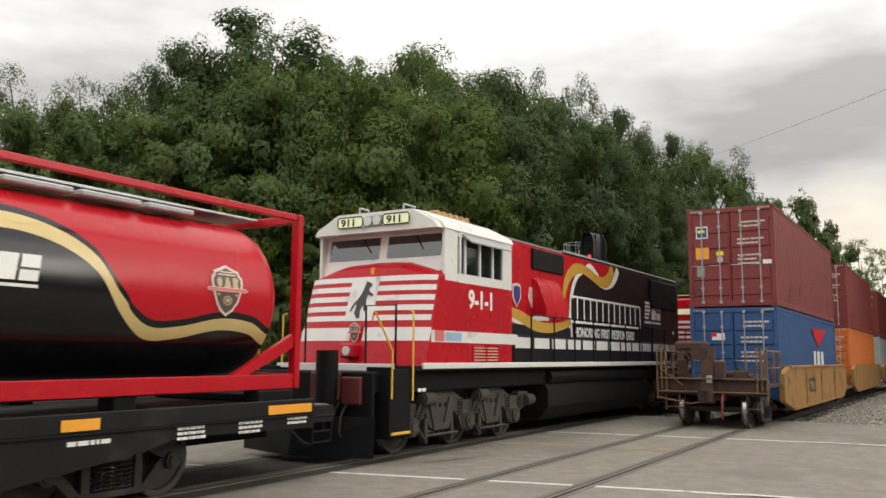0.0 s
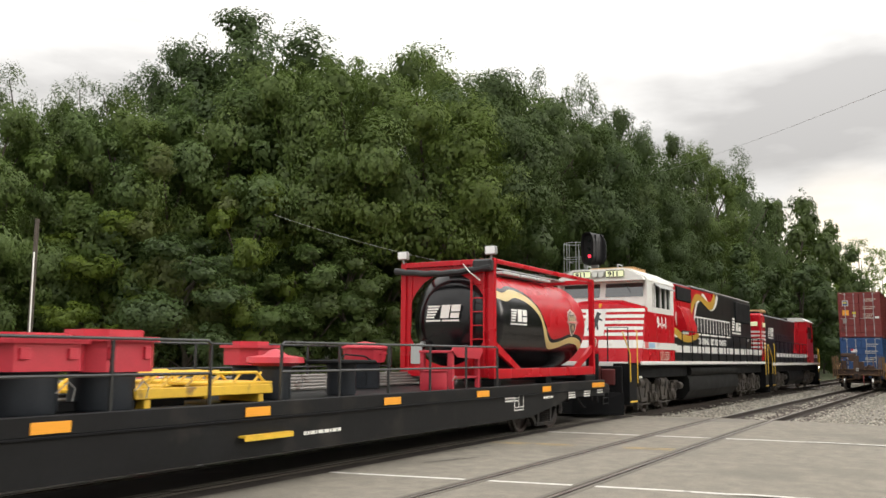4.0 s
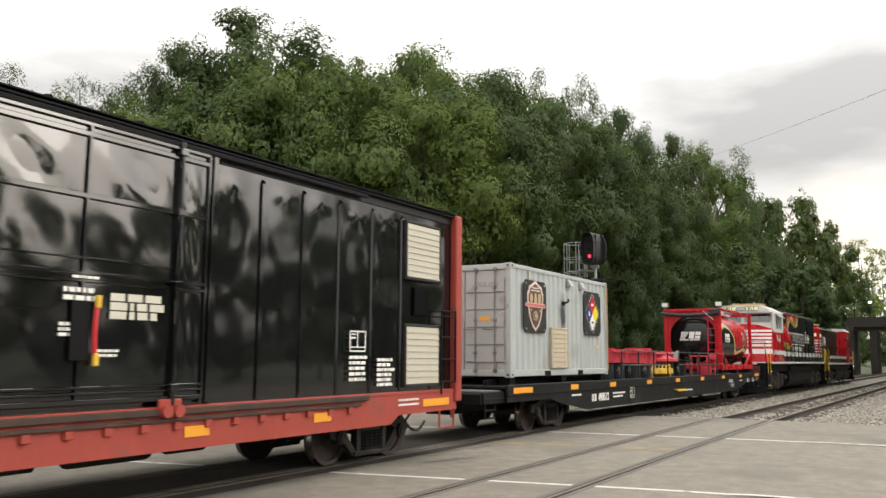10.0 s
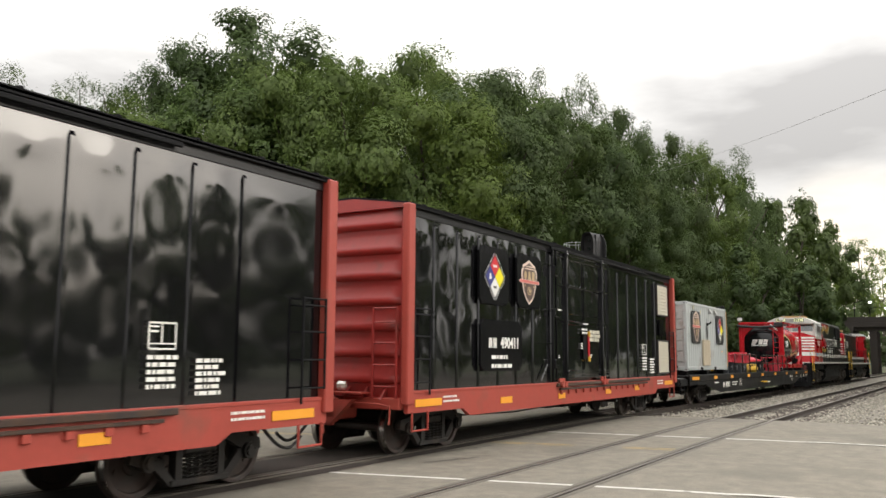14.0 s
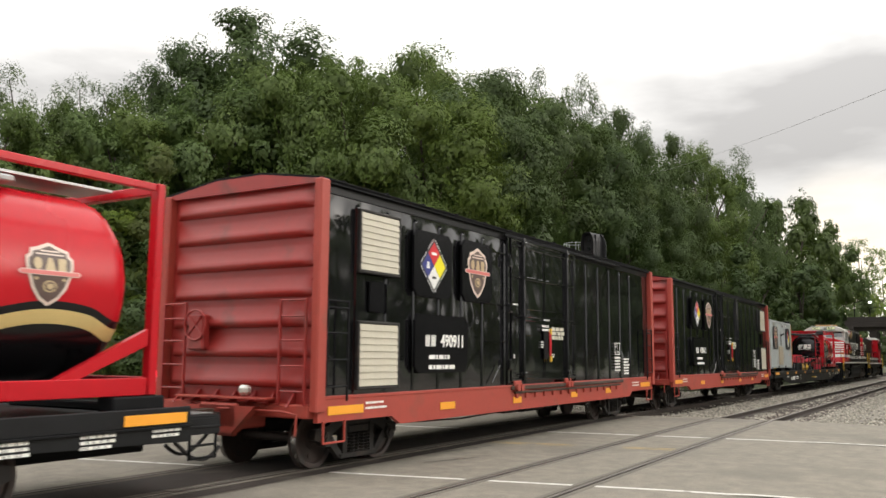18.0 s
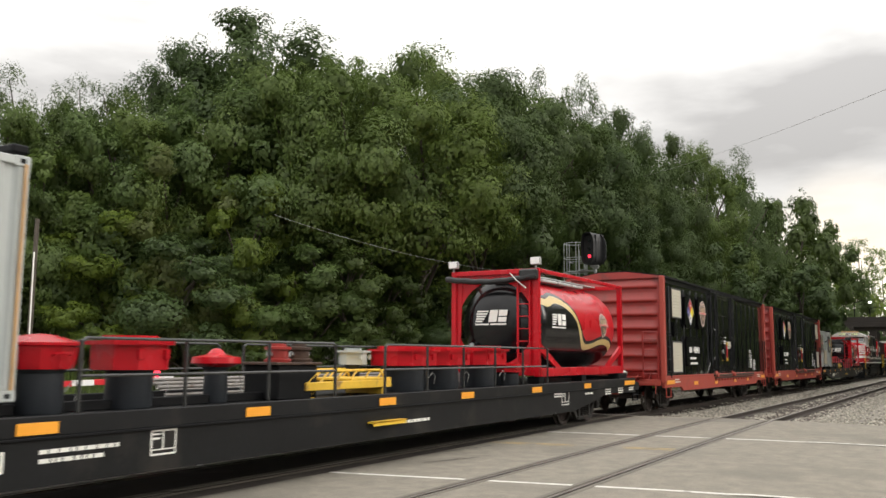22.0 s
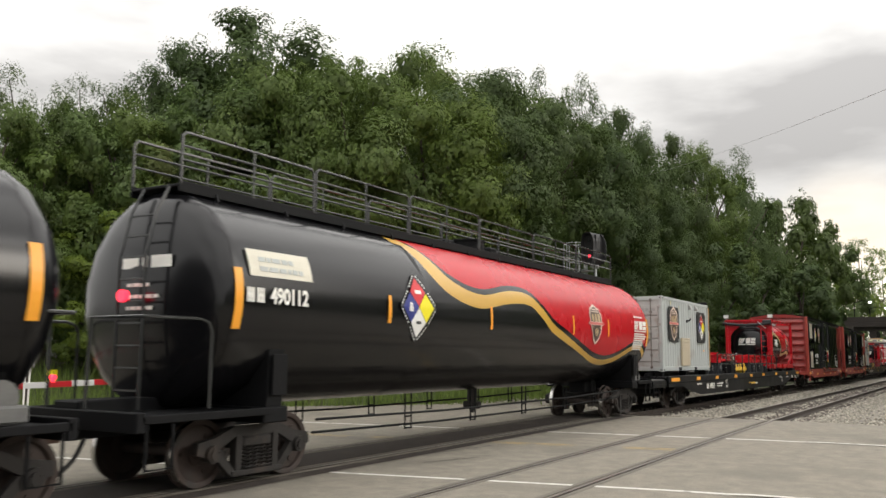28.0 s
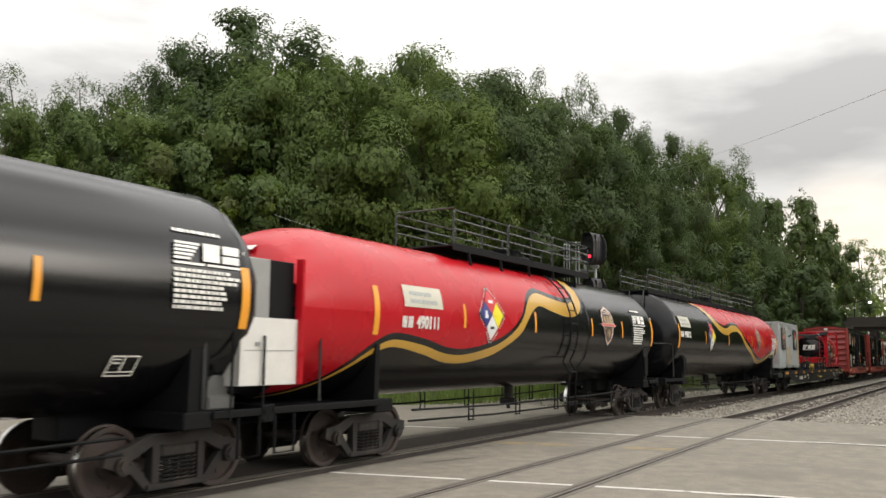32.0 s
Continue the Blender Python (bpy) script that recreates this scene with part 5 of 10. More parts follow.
def box_container(length, height, wall, door_mat, name, label, group=""):
    """A freight container: corner posts and castings, corrugated walls, doors at the rear (x = 0)."""
    W, H = 1.219, height
    c = thing(name, label, "container", group)
    fr = Shape()
    for x in (0.0, length):
        for y in (-W, W):
            fr.box(min(x, x + (0.14 if x == 0 else -0.14)), max(x, x + (0.14 if x == 0 else -0.14)), min(y, y - math.copysign(0.12, y)), max(y, y - math.copysign(0.12, y)), 0.11, H - 0.11, 0.012)
    for y in (-W, W):
        a, b = min(y, y - math.copysign(0.1, y)), max(y, y - math.copysign(0.1, y))
        fr.box(0.14, length - 0.14, a, b, H - 0.1, H - 0.005, 0.01).box(0.14, length - 0.14, a, b, 0.02, 0.17, 0.01)
    for x0 in (0.0, length - 0.12):
        fr.box(x0, x0 + 0.12, -W + 0.12, W - 0.12, H - 0.14, H - 0.01, 0.01).box(x0, x0 + 0.12, -W + 0.12, W - 0.12, 0.02, 0.16, 0.01)
    part("frame", fr, wall, c)
    cast = Shape().box(-0.005, 0.178, -0.005, 0.162, -0.005, 0.118, 0.012).mesh("corner_casting", wall)
    hole = Shape().box(0.05, 0.12, -0.008, 0.01, 0.03, 0.085, 0.01).mesh("casting_hole", BLACK_DULL)
    for x in (0, 1):
        for y in (0, 1):
            for z in (0, 1):
                m = Matrix.Translation((x * (length - 0.173), -W if y == 0 else W - 0.157, z * (H - 0.113)))
                cc = part("corner_casting", cast, wall, c, at=m)
                if y == 0:
                    part("casting_hole", hole, BLACK_DULL, cc)
                    if x == 0:
                        part("casting_hole", hole, BLACK_DULL, cc, at=Matrix.Translation((0.003, 0.16, 0)) @ Matrix.Rotation(radians(-90), 4, "Z"))
    for sgn in (-1, 1):
        part("side_wall", corrugated(length - 0.24, 0.16, H - 0.09, 0, 0.28, 0.036, sgn), wall, c, at=(0.12, sgn * (W - 0.012), 0), smooth=0)
    fw = corrugated(2 * W - 0.22, 0.16, H - 0.12, 0, 0.25, 0.04, -1)
    part("front_wall", fw, wall, c, at=Matrix.Translation((length - 0.03, -W + 0.11, 0)) @ Matrix.Rotation(radians(90), 4, "Z"), smooth=0)
    part("roof", Shape().box(0.1, length - 0.1, -W + 0.06, W - 0.06, H - 0.06, H - 0.03, 0.006), wall, c)
    part("floor", Shape().box(0.1, length - 0.1, -W + 0.06, W - 0.06, 0.06, 0.15, 0.006), wall, c)
    for sgn in (-1, 1):
        d = Shape()
        y0, y1 = (-W + 0.11, -0.01) if sgn < 0 else (0.01, W - 0.11)
        d.box(0.03, 0.07, y0, y1, 0.15, H - 0.14, 0.01)
        zs = [0.3 + i * (H - 0.6) / 5 for i in range(6)]
        door = part("door", d, door_mat, c)
        for a, b in zip(zs, zs[1:]):
            part("door_panel", Shape().prism([(0.04, a + 0.02), (0.0, a + 0.05), (0.0, b - 0.025), (0.04, b - 0.02)], "y", y0 + 0.06, y1 - 0.06), door_mat, door)
        rods = Shape()
        for f in (0.27, 0.73):
            y = y0 + (y1 - y0) * f
            rods.cyl((-0.01, y, 0.1), (-0.01, y, H - 0.08), 0.02, 8)
            for z in (0.14, 0.55, H * 0.5, H - 0.55, H - 0.13):
                rods.box(-0.035, 0.03, y - 0.045, y + 0.045, z - 0.035, z + 0.035, 0.006)
            rods.tube([(-0.03, y, H * 0.42), (-0.05, y + 0.1, H * 0.415), (-0.045, y + 0.3, H * 0.42)], 0.014, 5)
        part("lock_rod", rods, GALV if door_mat is not CONT_DOOR else ROD_GREY, door)
        ye = -W + 0.1 if sgn < 0 else W - 0.1
        for z in (0.35, H * 0.38, H * 0.62, H - 0.35):
            part("hinge", Shape().box(-0.01, 0.05, ye - 0.05, ye + 0.05, z - 0.05, z + 0.05, 0.008), door_mat, door)
    return c


def tool_container(centre, base, number_seed):
    c = box_container(6.058, 2.591, CONT_GREY, CONT_DOOR, "tool_container", "grey steel container with sign boards and a sooty vent", "grey containers")
    Wy = -1.219
    def board(x0, x1, z0, z1):
        k = 0.12
        return part("sign_board", Shape().prism([(x0 + k, z0), (x1 - k, z0), (x1, z0 + k), (x1, z1 - k), (x1 - k, z1), (x0 + k, z1), (x0, z1 - k), (x0, z0 + k)], "y", Wy - 0.025, Wy - 0.002), PANEL_BLACK, c, "black sign board with clipped corners")
    b1 = board(0.62, 1.86, 1.03, 2.27)
    emblem(b1, near_side(1.24, Wy - 0.026, 1.66) @ Matrix.Diagonal((1.12, 1, 1, 1)), 1.12)
    b2 = board(4.27, 5.48, 1.06, 2.25)
    hazard_diamond(b2, near_side(4.87, Wy - 0.026, 1.66), 0.4)
    for b, x0, x1 in ((b1, 0.62, 1.86), (b2, 4.27, 5.48)):
        for x in (x0 + 0.12, x1 - 0.12):
            for z in (1.12, 2.18):
                part("bolt", Shape().cyl((x, Wy - 0.035, z), (x, Wy - 0.02, z), 0.022, 8), GALV, b)
    louvre(c, 2.17, 3.08, Wy - 0.03, 0.24, 1.15, 8, "tan louvred vent", TAN_VENT, TAN_VENT)
    for o in list(c.children):
        if o.name.startswith("side_wall") and o.location.y < 0:
            o.data.materials[0] = CONT_SOOTY if number_seed == 41 else CONT_GREY
    ex = Shape().tube([(2.95, Wy + 0.02, 1.85), (2.95, Wy - 0.1, 1.85), (2.97, Wy - 0.13, 1.88), (2.97, Wy - 0.13, 1.94)], 0.026, 8).box(2.86, 2.98, Wy - 0.05, Wy, 1.78, 1.88, 0.01)
    part("exhaust_outlet", ex, BLACK_DULL, c)
    for x in (3.2, 4.02):
        part("vent_hood", Shape().prism([(Wy, 2.46), (Wy - 0.02, 2.46), (Wy - 0.12, 2.30), (Wy - 0.12, 2.28), (Wy, 2.28)], "x", x, x + 0.2), CONT_DOOR, c)
    for x, z in ((0.95, 2.33), (1.95, 2.2)):
        part("tape_mark", Shape().box(x, x + 0.07, Wy - 0.006, Wy, z, z + 0.15, 0.001), TAPE, c)
    part("label_mark", Shape().box(5.15, 5.32, Wy - 0.006, Wy, 0.74, 0.8, 0.001), ORANGE, c)
    part("door_label", Shape().box(-0.006, 0.03, -0.68, -0.42, 1.28, 1.37, 0.001), ORANGE, c)
    bars(c, Matrix.Translation((-0.003, -0.35, 2.17)) @ Euler((radians(90), 0, radians(-90))).to_matrix().to_4x4(), 0.62, 1, 0.1, 0.1, GREY_PAINT, seed=number_seed)
    for x in (1.8, 3.85):
        part("forklift_pocket", Shape().box(x, x + 0.36, Wy - 0.004, Wy + 0.08, 0.025, 0.14, 0.006), BLACK_DULL, c)
    part("floodlight", Shape().box(5.85, 6.05, Wy + 0.02, Wy + 0.36, 2.62, 2.72, 0.02).tube([(6.0, Wy + 0.1, 2.6), (6.0, Wy + 0.1, 2.68)], 0.02, 6), BLACK_DULL, c)
    part("drain_pipe", Shape().cyl((5.99, Wy - 0.03, 0.12), (5.99, Wy - 0.03, 2.5), 0.018, 6), TAN_ROOF, c)
    return c


def sooted(name, base, x, z):
    """The grey container paint with a ragged soot stain blown over it round one point of the wall."""
    m = base.copy()
    m.name = name
    n, l = m.node_tree.nodes, m.node_tree.links
    b = n["Principled BSDF"]
    src = b.inputs["Base Color"].links[0].from_socket
    co = n.new("ShaderNodeTexCoord")
    mp = n.new("ShaderNodeMapping")
    mp.inputs["Scale"].default_value = (1 / 0.24, 0.0, 1 / 0.52)
    mp.inputs["Location"].default_value = (-x / 0.24, 0.0, -z / 0.52)
    ln = n.new("ShaderNodeVectorMath")
    ln.operation = "LENGTH"
    no = n.new("ShaderNodeTexNoise")
    no.inputs["Scale"].default_value, no.inputs["Detail"].default_value = 5.0, 5.0
    ad = n.new("ShaderNodeMath")
    ad.operation = "MULTIPLY_ADD"
    ad.inputs[1].default_value = 0.9
    rg = n.new("ShaderNodeMapRange")
    rg.interpolation_type = "SMOOTHSTEP"
    rg.inputs["From Min"].default_value, rg.inputs["From Max"].default_value = 0.75, 1.7
    rg.inputs["To Min"].default_value, rg.inputs["To Max"].default_value = 0.93, 0.0
    mx = n.new("ShaderNodeMix")
    mx.data_type = "RGBA"
    mx.inputs[7].default_value = (0.025, 0.024, 0.024, 1)
    l.new(co.outputs["Object"], mp.inputs["Vector"])
    l.new(mp.outputs[0], ln.inputs[0])
    l.new(co.outputs["Object"], no.inputs["Vector"])
    l.new(no.outputs["Fac"], ad.inputs[0])
    l.new(ln.outputs["Value"], ad.inputs[2])
    l.new(ad.outputs[0], rg.inputs["Value"])
    l.new(rg.outputs[0], mx.inputs[0])
    l.new(src, mx.inputs[6])
    l.new(mx.outputs[2], b.inputs["Base Color"])
    return m


CONT_SOOTY = sooted("soot_stained_container_paint", CONT_GREY, 2.83, 1.55)
TAPE = surface("faded_yellow_tape", (0.55, 0.5, 0.28), 0.6)
for centre, seed in ((F1, 41), (F2, 42)):
    c = tool_container(centre, 1.3, seed)
    rides(c, centre, 10.1, pose(-12.4 if centre == F1 else -12.3, 0, 1.295))
    blk = thing("container_pedestal", "black steel pedestals under the grey container", "pedestal", "container pedestals")
    for x in (0.1, 3.0, 5.7):
        for y in (-1.0, 1.0):
            part("pedestal", Shape().box(x, x + 0.28, y - 0.14, y + 0.14, 0, 0.175, 0.01), BLACK_DULL, blk)
    rides(blk, centre, 10.1, pose(-12.4 if centre == F1 else -12.3, 0, 1.12))


def tank_skin(half, r, cz, low, high, border, n_x=90, below=0, top=2, head=0.42):
    """A horizontal tank whose paint regions follow a wave: below, gold band, border, above. low/high give the band's edges by height."""
    sh = Shape()
    dome = r * head
    stations = []
    nd = 7
    for i in range(nd + 1):
        a = math.pi / 2 * i / nd
        stations.append((-half - dome * math.cos(a), r * max(math.sin(a), 0.02)))
    for i in range(1, n_x):
        stations.append((-half + 2 * half * i / n_x, r))
    for i in range(nd + 1):
        a = math.pi / 2 * i / nd
        stations.append((half + dome * math.sin(a), r * max(math.cos(a), 0.02)))
    for sgn in (-1, 1):
        grid = []
        for x, rr in stations:
            def angle(z):
                return math.acos(min(1, max(-1, (cz - z) / r)))
            a0, a1 = angle(low(x)), angle(high(x))
            a2 = angle(high(x) + border) if border else a1
            ang = [a0 * i / 9 for i in range(10)] + [a0 + (a1 - a0) * i / 2 for i in (1, 2)] + [a1 + (a2 - a1)] + [a2 + (math.pi - a2) * i / 8 for i in range(1, 9)]
            grid.append([(x, sgn * rr * math.sin(a), cz - rr * math.cos(a)) for a in ang])
        m = len(grid[0])
        for i in range(len(grid) - 1):
            for k in range(m - 1):
                q = [grid[i][k], grid[i + 1][k], grid[i + 1][k + 1], grid[i][k + 1]]
                mt = below if k < 9 else (1 if k < 11 else (0 if k < 12 else top))
                sh.add(q, [[0, 1, 2, 3]], mt)
    return sh


def weld(sh):
    """Join coincident points, so that the skin shades smoothly."""
    seen, keep, idx = {}, [], []
    for p in sh.v:
        k = (round(p[0], 4), round(p[1], 4), round(p[2], 4))
        if k not in seen:
            seen[k] = len(keep)
            keep.append(p)
        idx.append(seen[k])
    faces, mats = [], []
    for f, m in zip(sh.f, sh.m):
        g = []
        for i in f:
            if not g or idx[i] != g[-1]:
                g.append(idx[i])
        if len(g) > 1 and g[0] == g[-1]:
            g.pop()
        if len(set(g)) > 2:
            faces.append(g)
            mats.append(m)
    sh.v, sh.f, sh.m = keep, faces, mats
    return sh


def on_tank(parent_z, r):
    """Places a sign on a tank's curved near side at height z."""
    def put(x, z, off=0.006):
        s = (z - parent_z) / r
        a = math.asin(max(-0.95, min(0.95, s)))
        return Matrix.Translation((x, -(r + off) * math.cos(a), parent_z + (r + off) * math.sin(a))) @ Euler((radians(90) - a, 0, 0)).to_matrix().to_4x4()
    return put


def wrap_onto(ob, cz, r, off=0.012):
    """Bends a flat sign's mesh onto the near side of a tank of radius r."""
    m = ob.matrix_basis
    inv = m.inverted()
    for v in ob.data.vertices:
        p = m @ v.co
        dep = v.co.z
        arc = v.co.y
        a0 = math.asin(max(-1, min(1, (m.translation.z - cz) / r)))
        a = a0 + arc / r
        v.co = inv @ Vector((p.x, -(r + off + dep) * math.cos(a), cz + (r + off + dep) * math.sin(a)))
    return ob


def tank_container(centre):
    """A 20-foot tank in an open red frame: base at z = 0, rear posts at x = -3.03."""
    c = thing("tank_container", "red and black tank with a gold wave, in a red frame", "tank container", "tank containers")
    H, Wy, X = 2.62, 1.219, 3.03
    for x in (-X, X - 0.12):
        for y in (-Wy, Wy - 0.14):
            part("corner_post", Shape().box(x, x + 0.12, y, y + 0.14, 0, H, 0.012), RED, c)
    for y in (-Wy, Wy - 0.1):
        part("top_rail", Shape().box(-X + 0.15, X - 0.15, y, y + 0.1, H - 0.1, H - 0.01, 0.01), RED, c)
        part("bottom_rail", Shape().box(-X + 0.15, X - 0.15, y, y + 0.12, 0.0, 0.21, 0.01), RED, c)
        for s in (-1, 1):
            part("brace", Shape().prism([(s * (X - 0.15), 0.8), (s * (X - 0.15), 0.6), (s * (X - 1.12), 0.19), (s * (X - 1.42), 0.19)], "y", y + 0.02, y + 0.1), RED, c)
    for x in (-X, X - 0.12):
        part("cross_rail", Shape().box(x, x + 0.12, -Wy + 0.14, Wy - 0.14, H - 0.13, H - 0.01, 0.01), RED, c)
        part("cross_rail", Shape().box(x, x + 0.12, -Wy + 0.14, Wy - 0.14, 0.02, 0.22, 0.01), RED, c)
    part("walkway", Shape().box(-2.85, 2.85, -0.42, 0.3, H - 0.06, H - 0.025, 0.004), GALV, c)
    lo = [(-3.2, 1.9), (-2.85, 1.86), (-2.2, 1.72), (-1.6, 1.83), (-1.0, 1.73), (-0.5, 1.45), (-0.15, 1.0), (0.3, 0.69), (0.8, 0.69), (1.5, 0.82), (2.1, 0.78), (2.5, 0.62), (3.2, 0.5)]
    low = lambda x: curve_line(lo, x)
    R, CZ = 1.15, 1.30
    sk = weld(tank_skin(2.42, R, CZ, low, lambda x: low(x) + (0.2 if x < 0 else 0.16), 0.09, n_x=110))
    tank = part("tank", sk, [BLACK_TANK, CREAM_GOLD, RED], c, smooth=60)
    part("rear_head_paint", Shape().lathe([(-2.93, 0.12), (-2.9, 0.45), (-2.83, 0.75), (-2.7, 1.0), (-2.56, 1.12)], 36, "x", (-0.012, 0, CZ)), BLACK_TANK, tank, smooth=60)
    part("end_panel", Shape().prism([(-Wy + 0.14, 0.2), (-Wy + 0.14, H - 0.13), (-0.92, H - 0.13), (-1.0, 0.2)], "x", -X + 0.05, -X + 0.08), RED, c)
    part("end_panel", Shape().prism([(Wy - 0.14, 0.2), (Wy - 0.14, H - 0.13), (0.92, H - 0.13), (1.0, 0.2)], "x", -X + 0.05, -X + 0.08), RED, c)
    ring = [(1.04 * math.cos(t), CZ + 1.04 * math.sin(t)) for t in [2 * math.pi * i / 48 for i in range(48)]]
    outer = []
    for t in [2 * math.pi * i / 48 for i in range(48)]:
        k = min((Wy - 0.13) / max(1e-6, abs(math.cos(t))), ((H - 0.12 - CZ) if math.sin(t) > 0 else (CZ - 0.2)) / max(1e-6, abs(math.sin(t))))
        outer.append((max(k, 1.045) * math.cos(t), CZ + max(k, 1.045) * math.sin(t)))
    part("end_plate", Shape().add([(-X + 0.07, y, z) for y, z in ring + outer], [[i, (i + 1) % 48, 48 + (i + 1) % 48, 48 + i] for i in range(48)]), RED, c, "red end plate round the tank head", smooth=0)
    put = on_tank(CZ, R)
    wrap_onto(logo_mark(tank, put(-2.1, 1.2), 0.36), CZ, R)
    em = emblem(tank, put(1.55, 1.36) @ Matrix.Diagonal((1.25, 1, 1, 1)), 0.66)
    wrap_onto(em, CZ, R)
    logo_mark(tank, Matrix.Translation((-2.99, 0.55, 1.25)) @ Euler((radians(90), 0, radians(-90))).to_matrix().to_4x4(), 0.37)
    for k, (x0, w) in enumerate(((-1.4, 0.9), (-0.4, 0.9), (0.6, 0.8))):
        part("hatch_cover", Shape().box(x0, x0 + w, -0.62, -0.3, 2.42, 2.5, 0.02), CONT_GREY, tank)
    lad = Shape()
    for y in (-0.98, -0.66):
        lad.box(-X - 0.03, -X + 0.02, y - 0.02, y + 0.02, 0.1, H - 0.1, 0.005)
    for i in range(8):
        lad.cyl((-X, -0.98, 0.25 + i * 0.3), (-X, -0.66, 0.25 + i * 0.3), 0.014, 6)
    part("ladder", lad, RED, c)
    roll = Shape()
    pts = [(-X - 0.1, -1.2 + 2.5 * i / 18, H - 0.2 - 0.1 * math.sin(math.pi * i / 18) + 0.008 * math.sin(i * 1.9)) for i in range(19)]
    roll.tube(pts, 0.075, 9).box(-X - 0.16, -X + 0.02, -1.22, -0.75, H - 0.3, H - 0.03, 0.04)
    part("rolled_cover", roll, CANVAS, c, "black rolled vinyl cover under the top rail")
    part("cover_strap", Shape().tube([(-X - 0.2, -0.55, H - 0.12), (-X - 0.22, -0.72, H - 0.3), (-X - 0.14, -0.95, H - 0.5)], 0.012, 5), LETTER, c)
    for y in (-1.15, 1.15):
        fl = part("floodlight", Shape().box(-X - 0.06, -X + 0.06, y - 0.13, y + 0.13, H + 0.07, H + 0.26, 0.02).cyl((-X, y, H - 0.02), (-X, y, H + 0.08), 0.025, 6), GREY_PAINT, c)
        part("lens", Shape().box(-X - 0.07, -X - 0.055, y - 0.115, y + 0.115, H + 0.085, H + 0.245, 0.003), SIGN_WHITE, fl)
    part("label_plate", Shape().box(-X + 0.04, -X + 0.055, 0.65, 0.95, 0.3, 0.75, 0.003), CONT_GREY, c)
    part("valve_cap", Shape().lathe([(-2.86, 0.06), (-2.8, 0.07)], 12, "x", (-0.02, 0.72, 0.75)), GALV, tank)
    return c


def curve_line(table, x):
    """Catmull-Rom through a short table."""
    t = table
    if x <= t[0][0]:
        return t[0][1]
    if x >= t[-1][0]:
        return t[-1][1]
    for i in range(len(t) - 1):
        if x <= t[i + 1][0]:
            h = t[i + 1][0] - t[i][0]
            f = (x - t[i][0]) / h
            d0 = (t[i + 1][1] - t[max(i - 1, 0)][1]) / (t[i + 1][0] - t[max(i - 1, 0)][0])
            j = min(i + 2, len(t) - 1)
            d1 = (t[j][1] - t[i][1]) / (t[j][0] - t[i][0])
            return (2 * f ** 3 - 3 * f * f + 1) * t[i][1] + (f ** 3 - 2 * f * f + f) * h * d0 + (3 * f * f - 2 * f ** 3) * t[i + 1][1] + (f ** 3 - f * f) * h * d1
    return t[-1][1]


for centre, off in ((F1, 10.18), (F2, 9.9)):
    rides(tank_container(centre), centre, 10.1, pose(off, 0, 1.295))
    blk = thing("container_pedestal", "black steel pedestals under the tank frame", "pedestal", "container pedestals")
    for x in (-2.95, -0.2, 2.6):
        for y in (-1.02, 1.02):
            part("pedestal", Shape().box(x, x + 0.32, y - 0.15, y + 0.15, 0, 0.175, 0.01), BLACK_DULL, blk)
    rides(blk, centre, 10.1, pose(off, 0, 1.12))


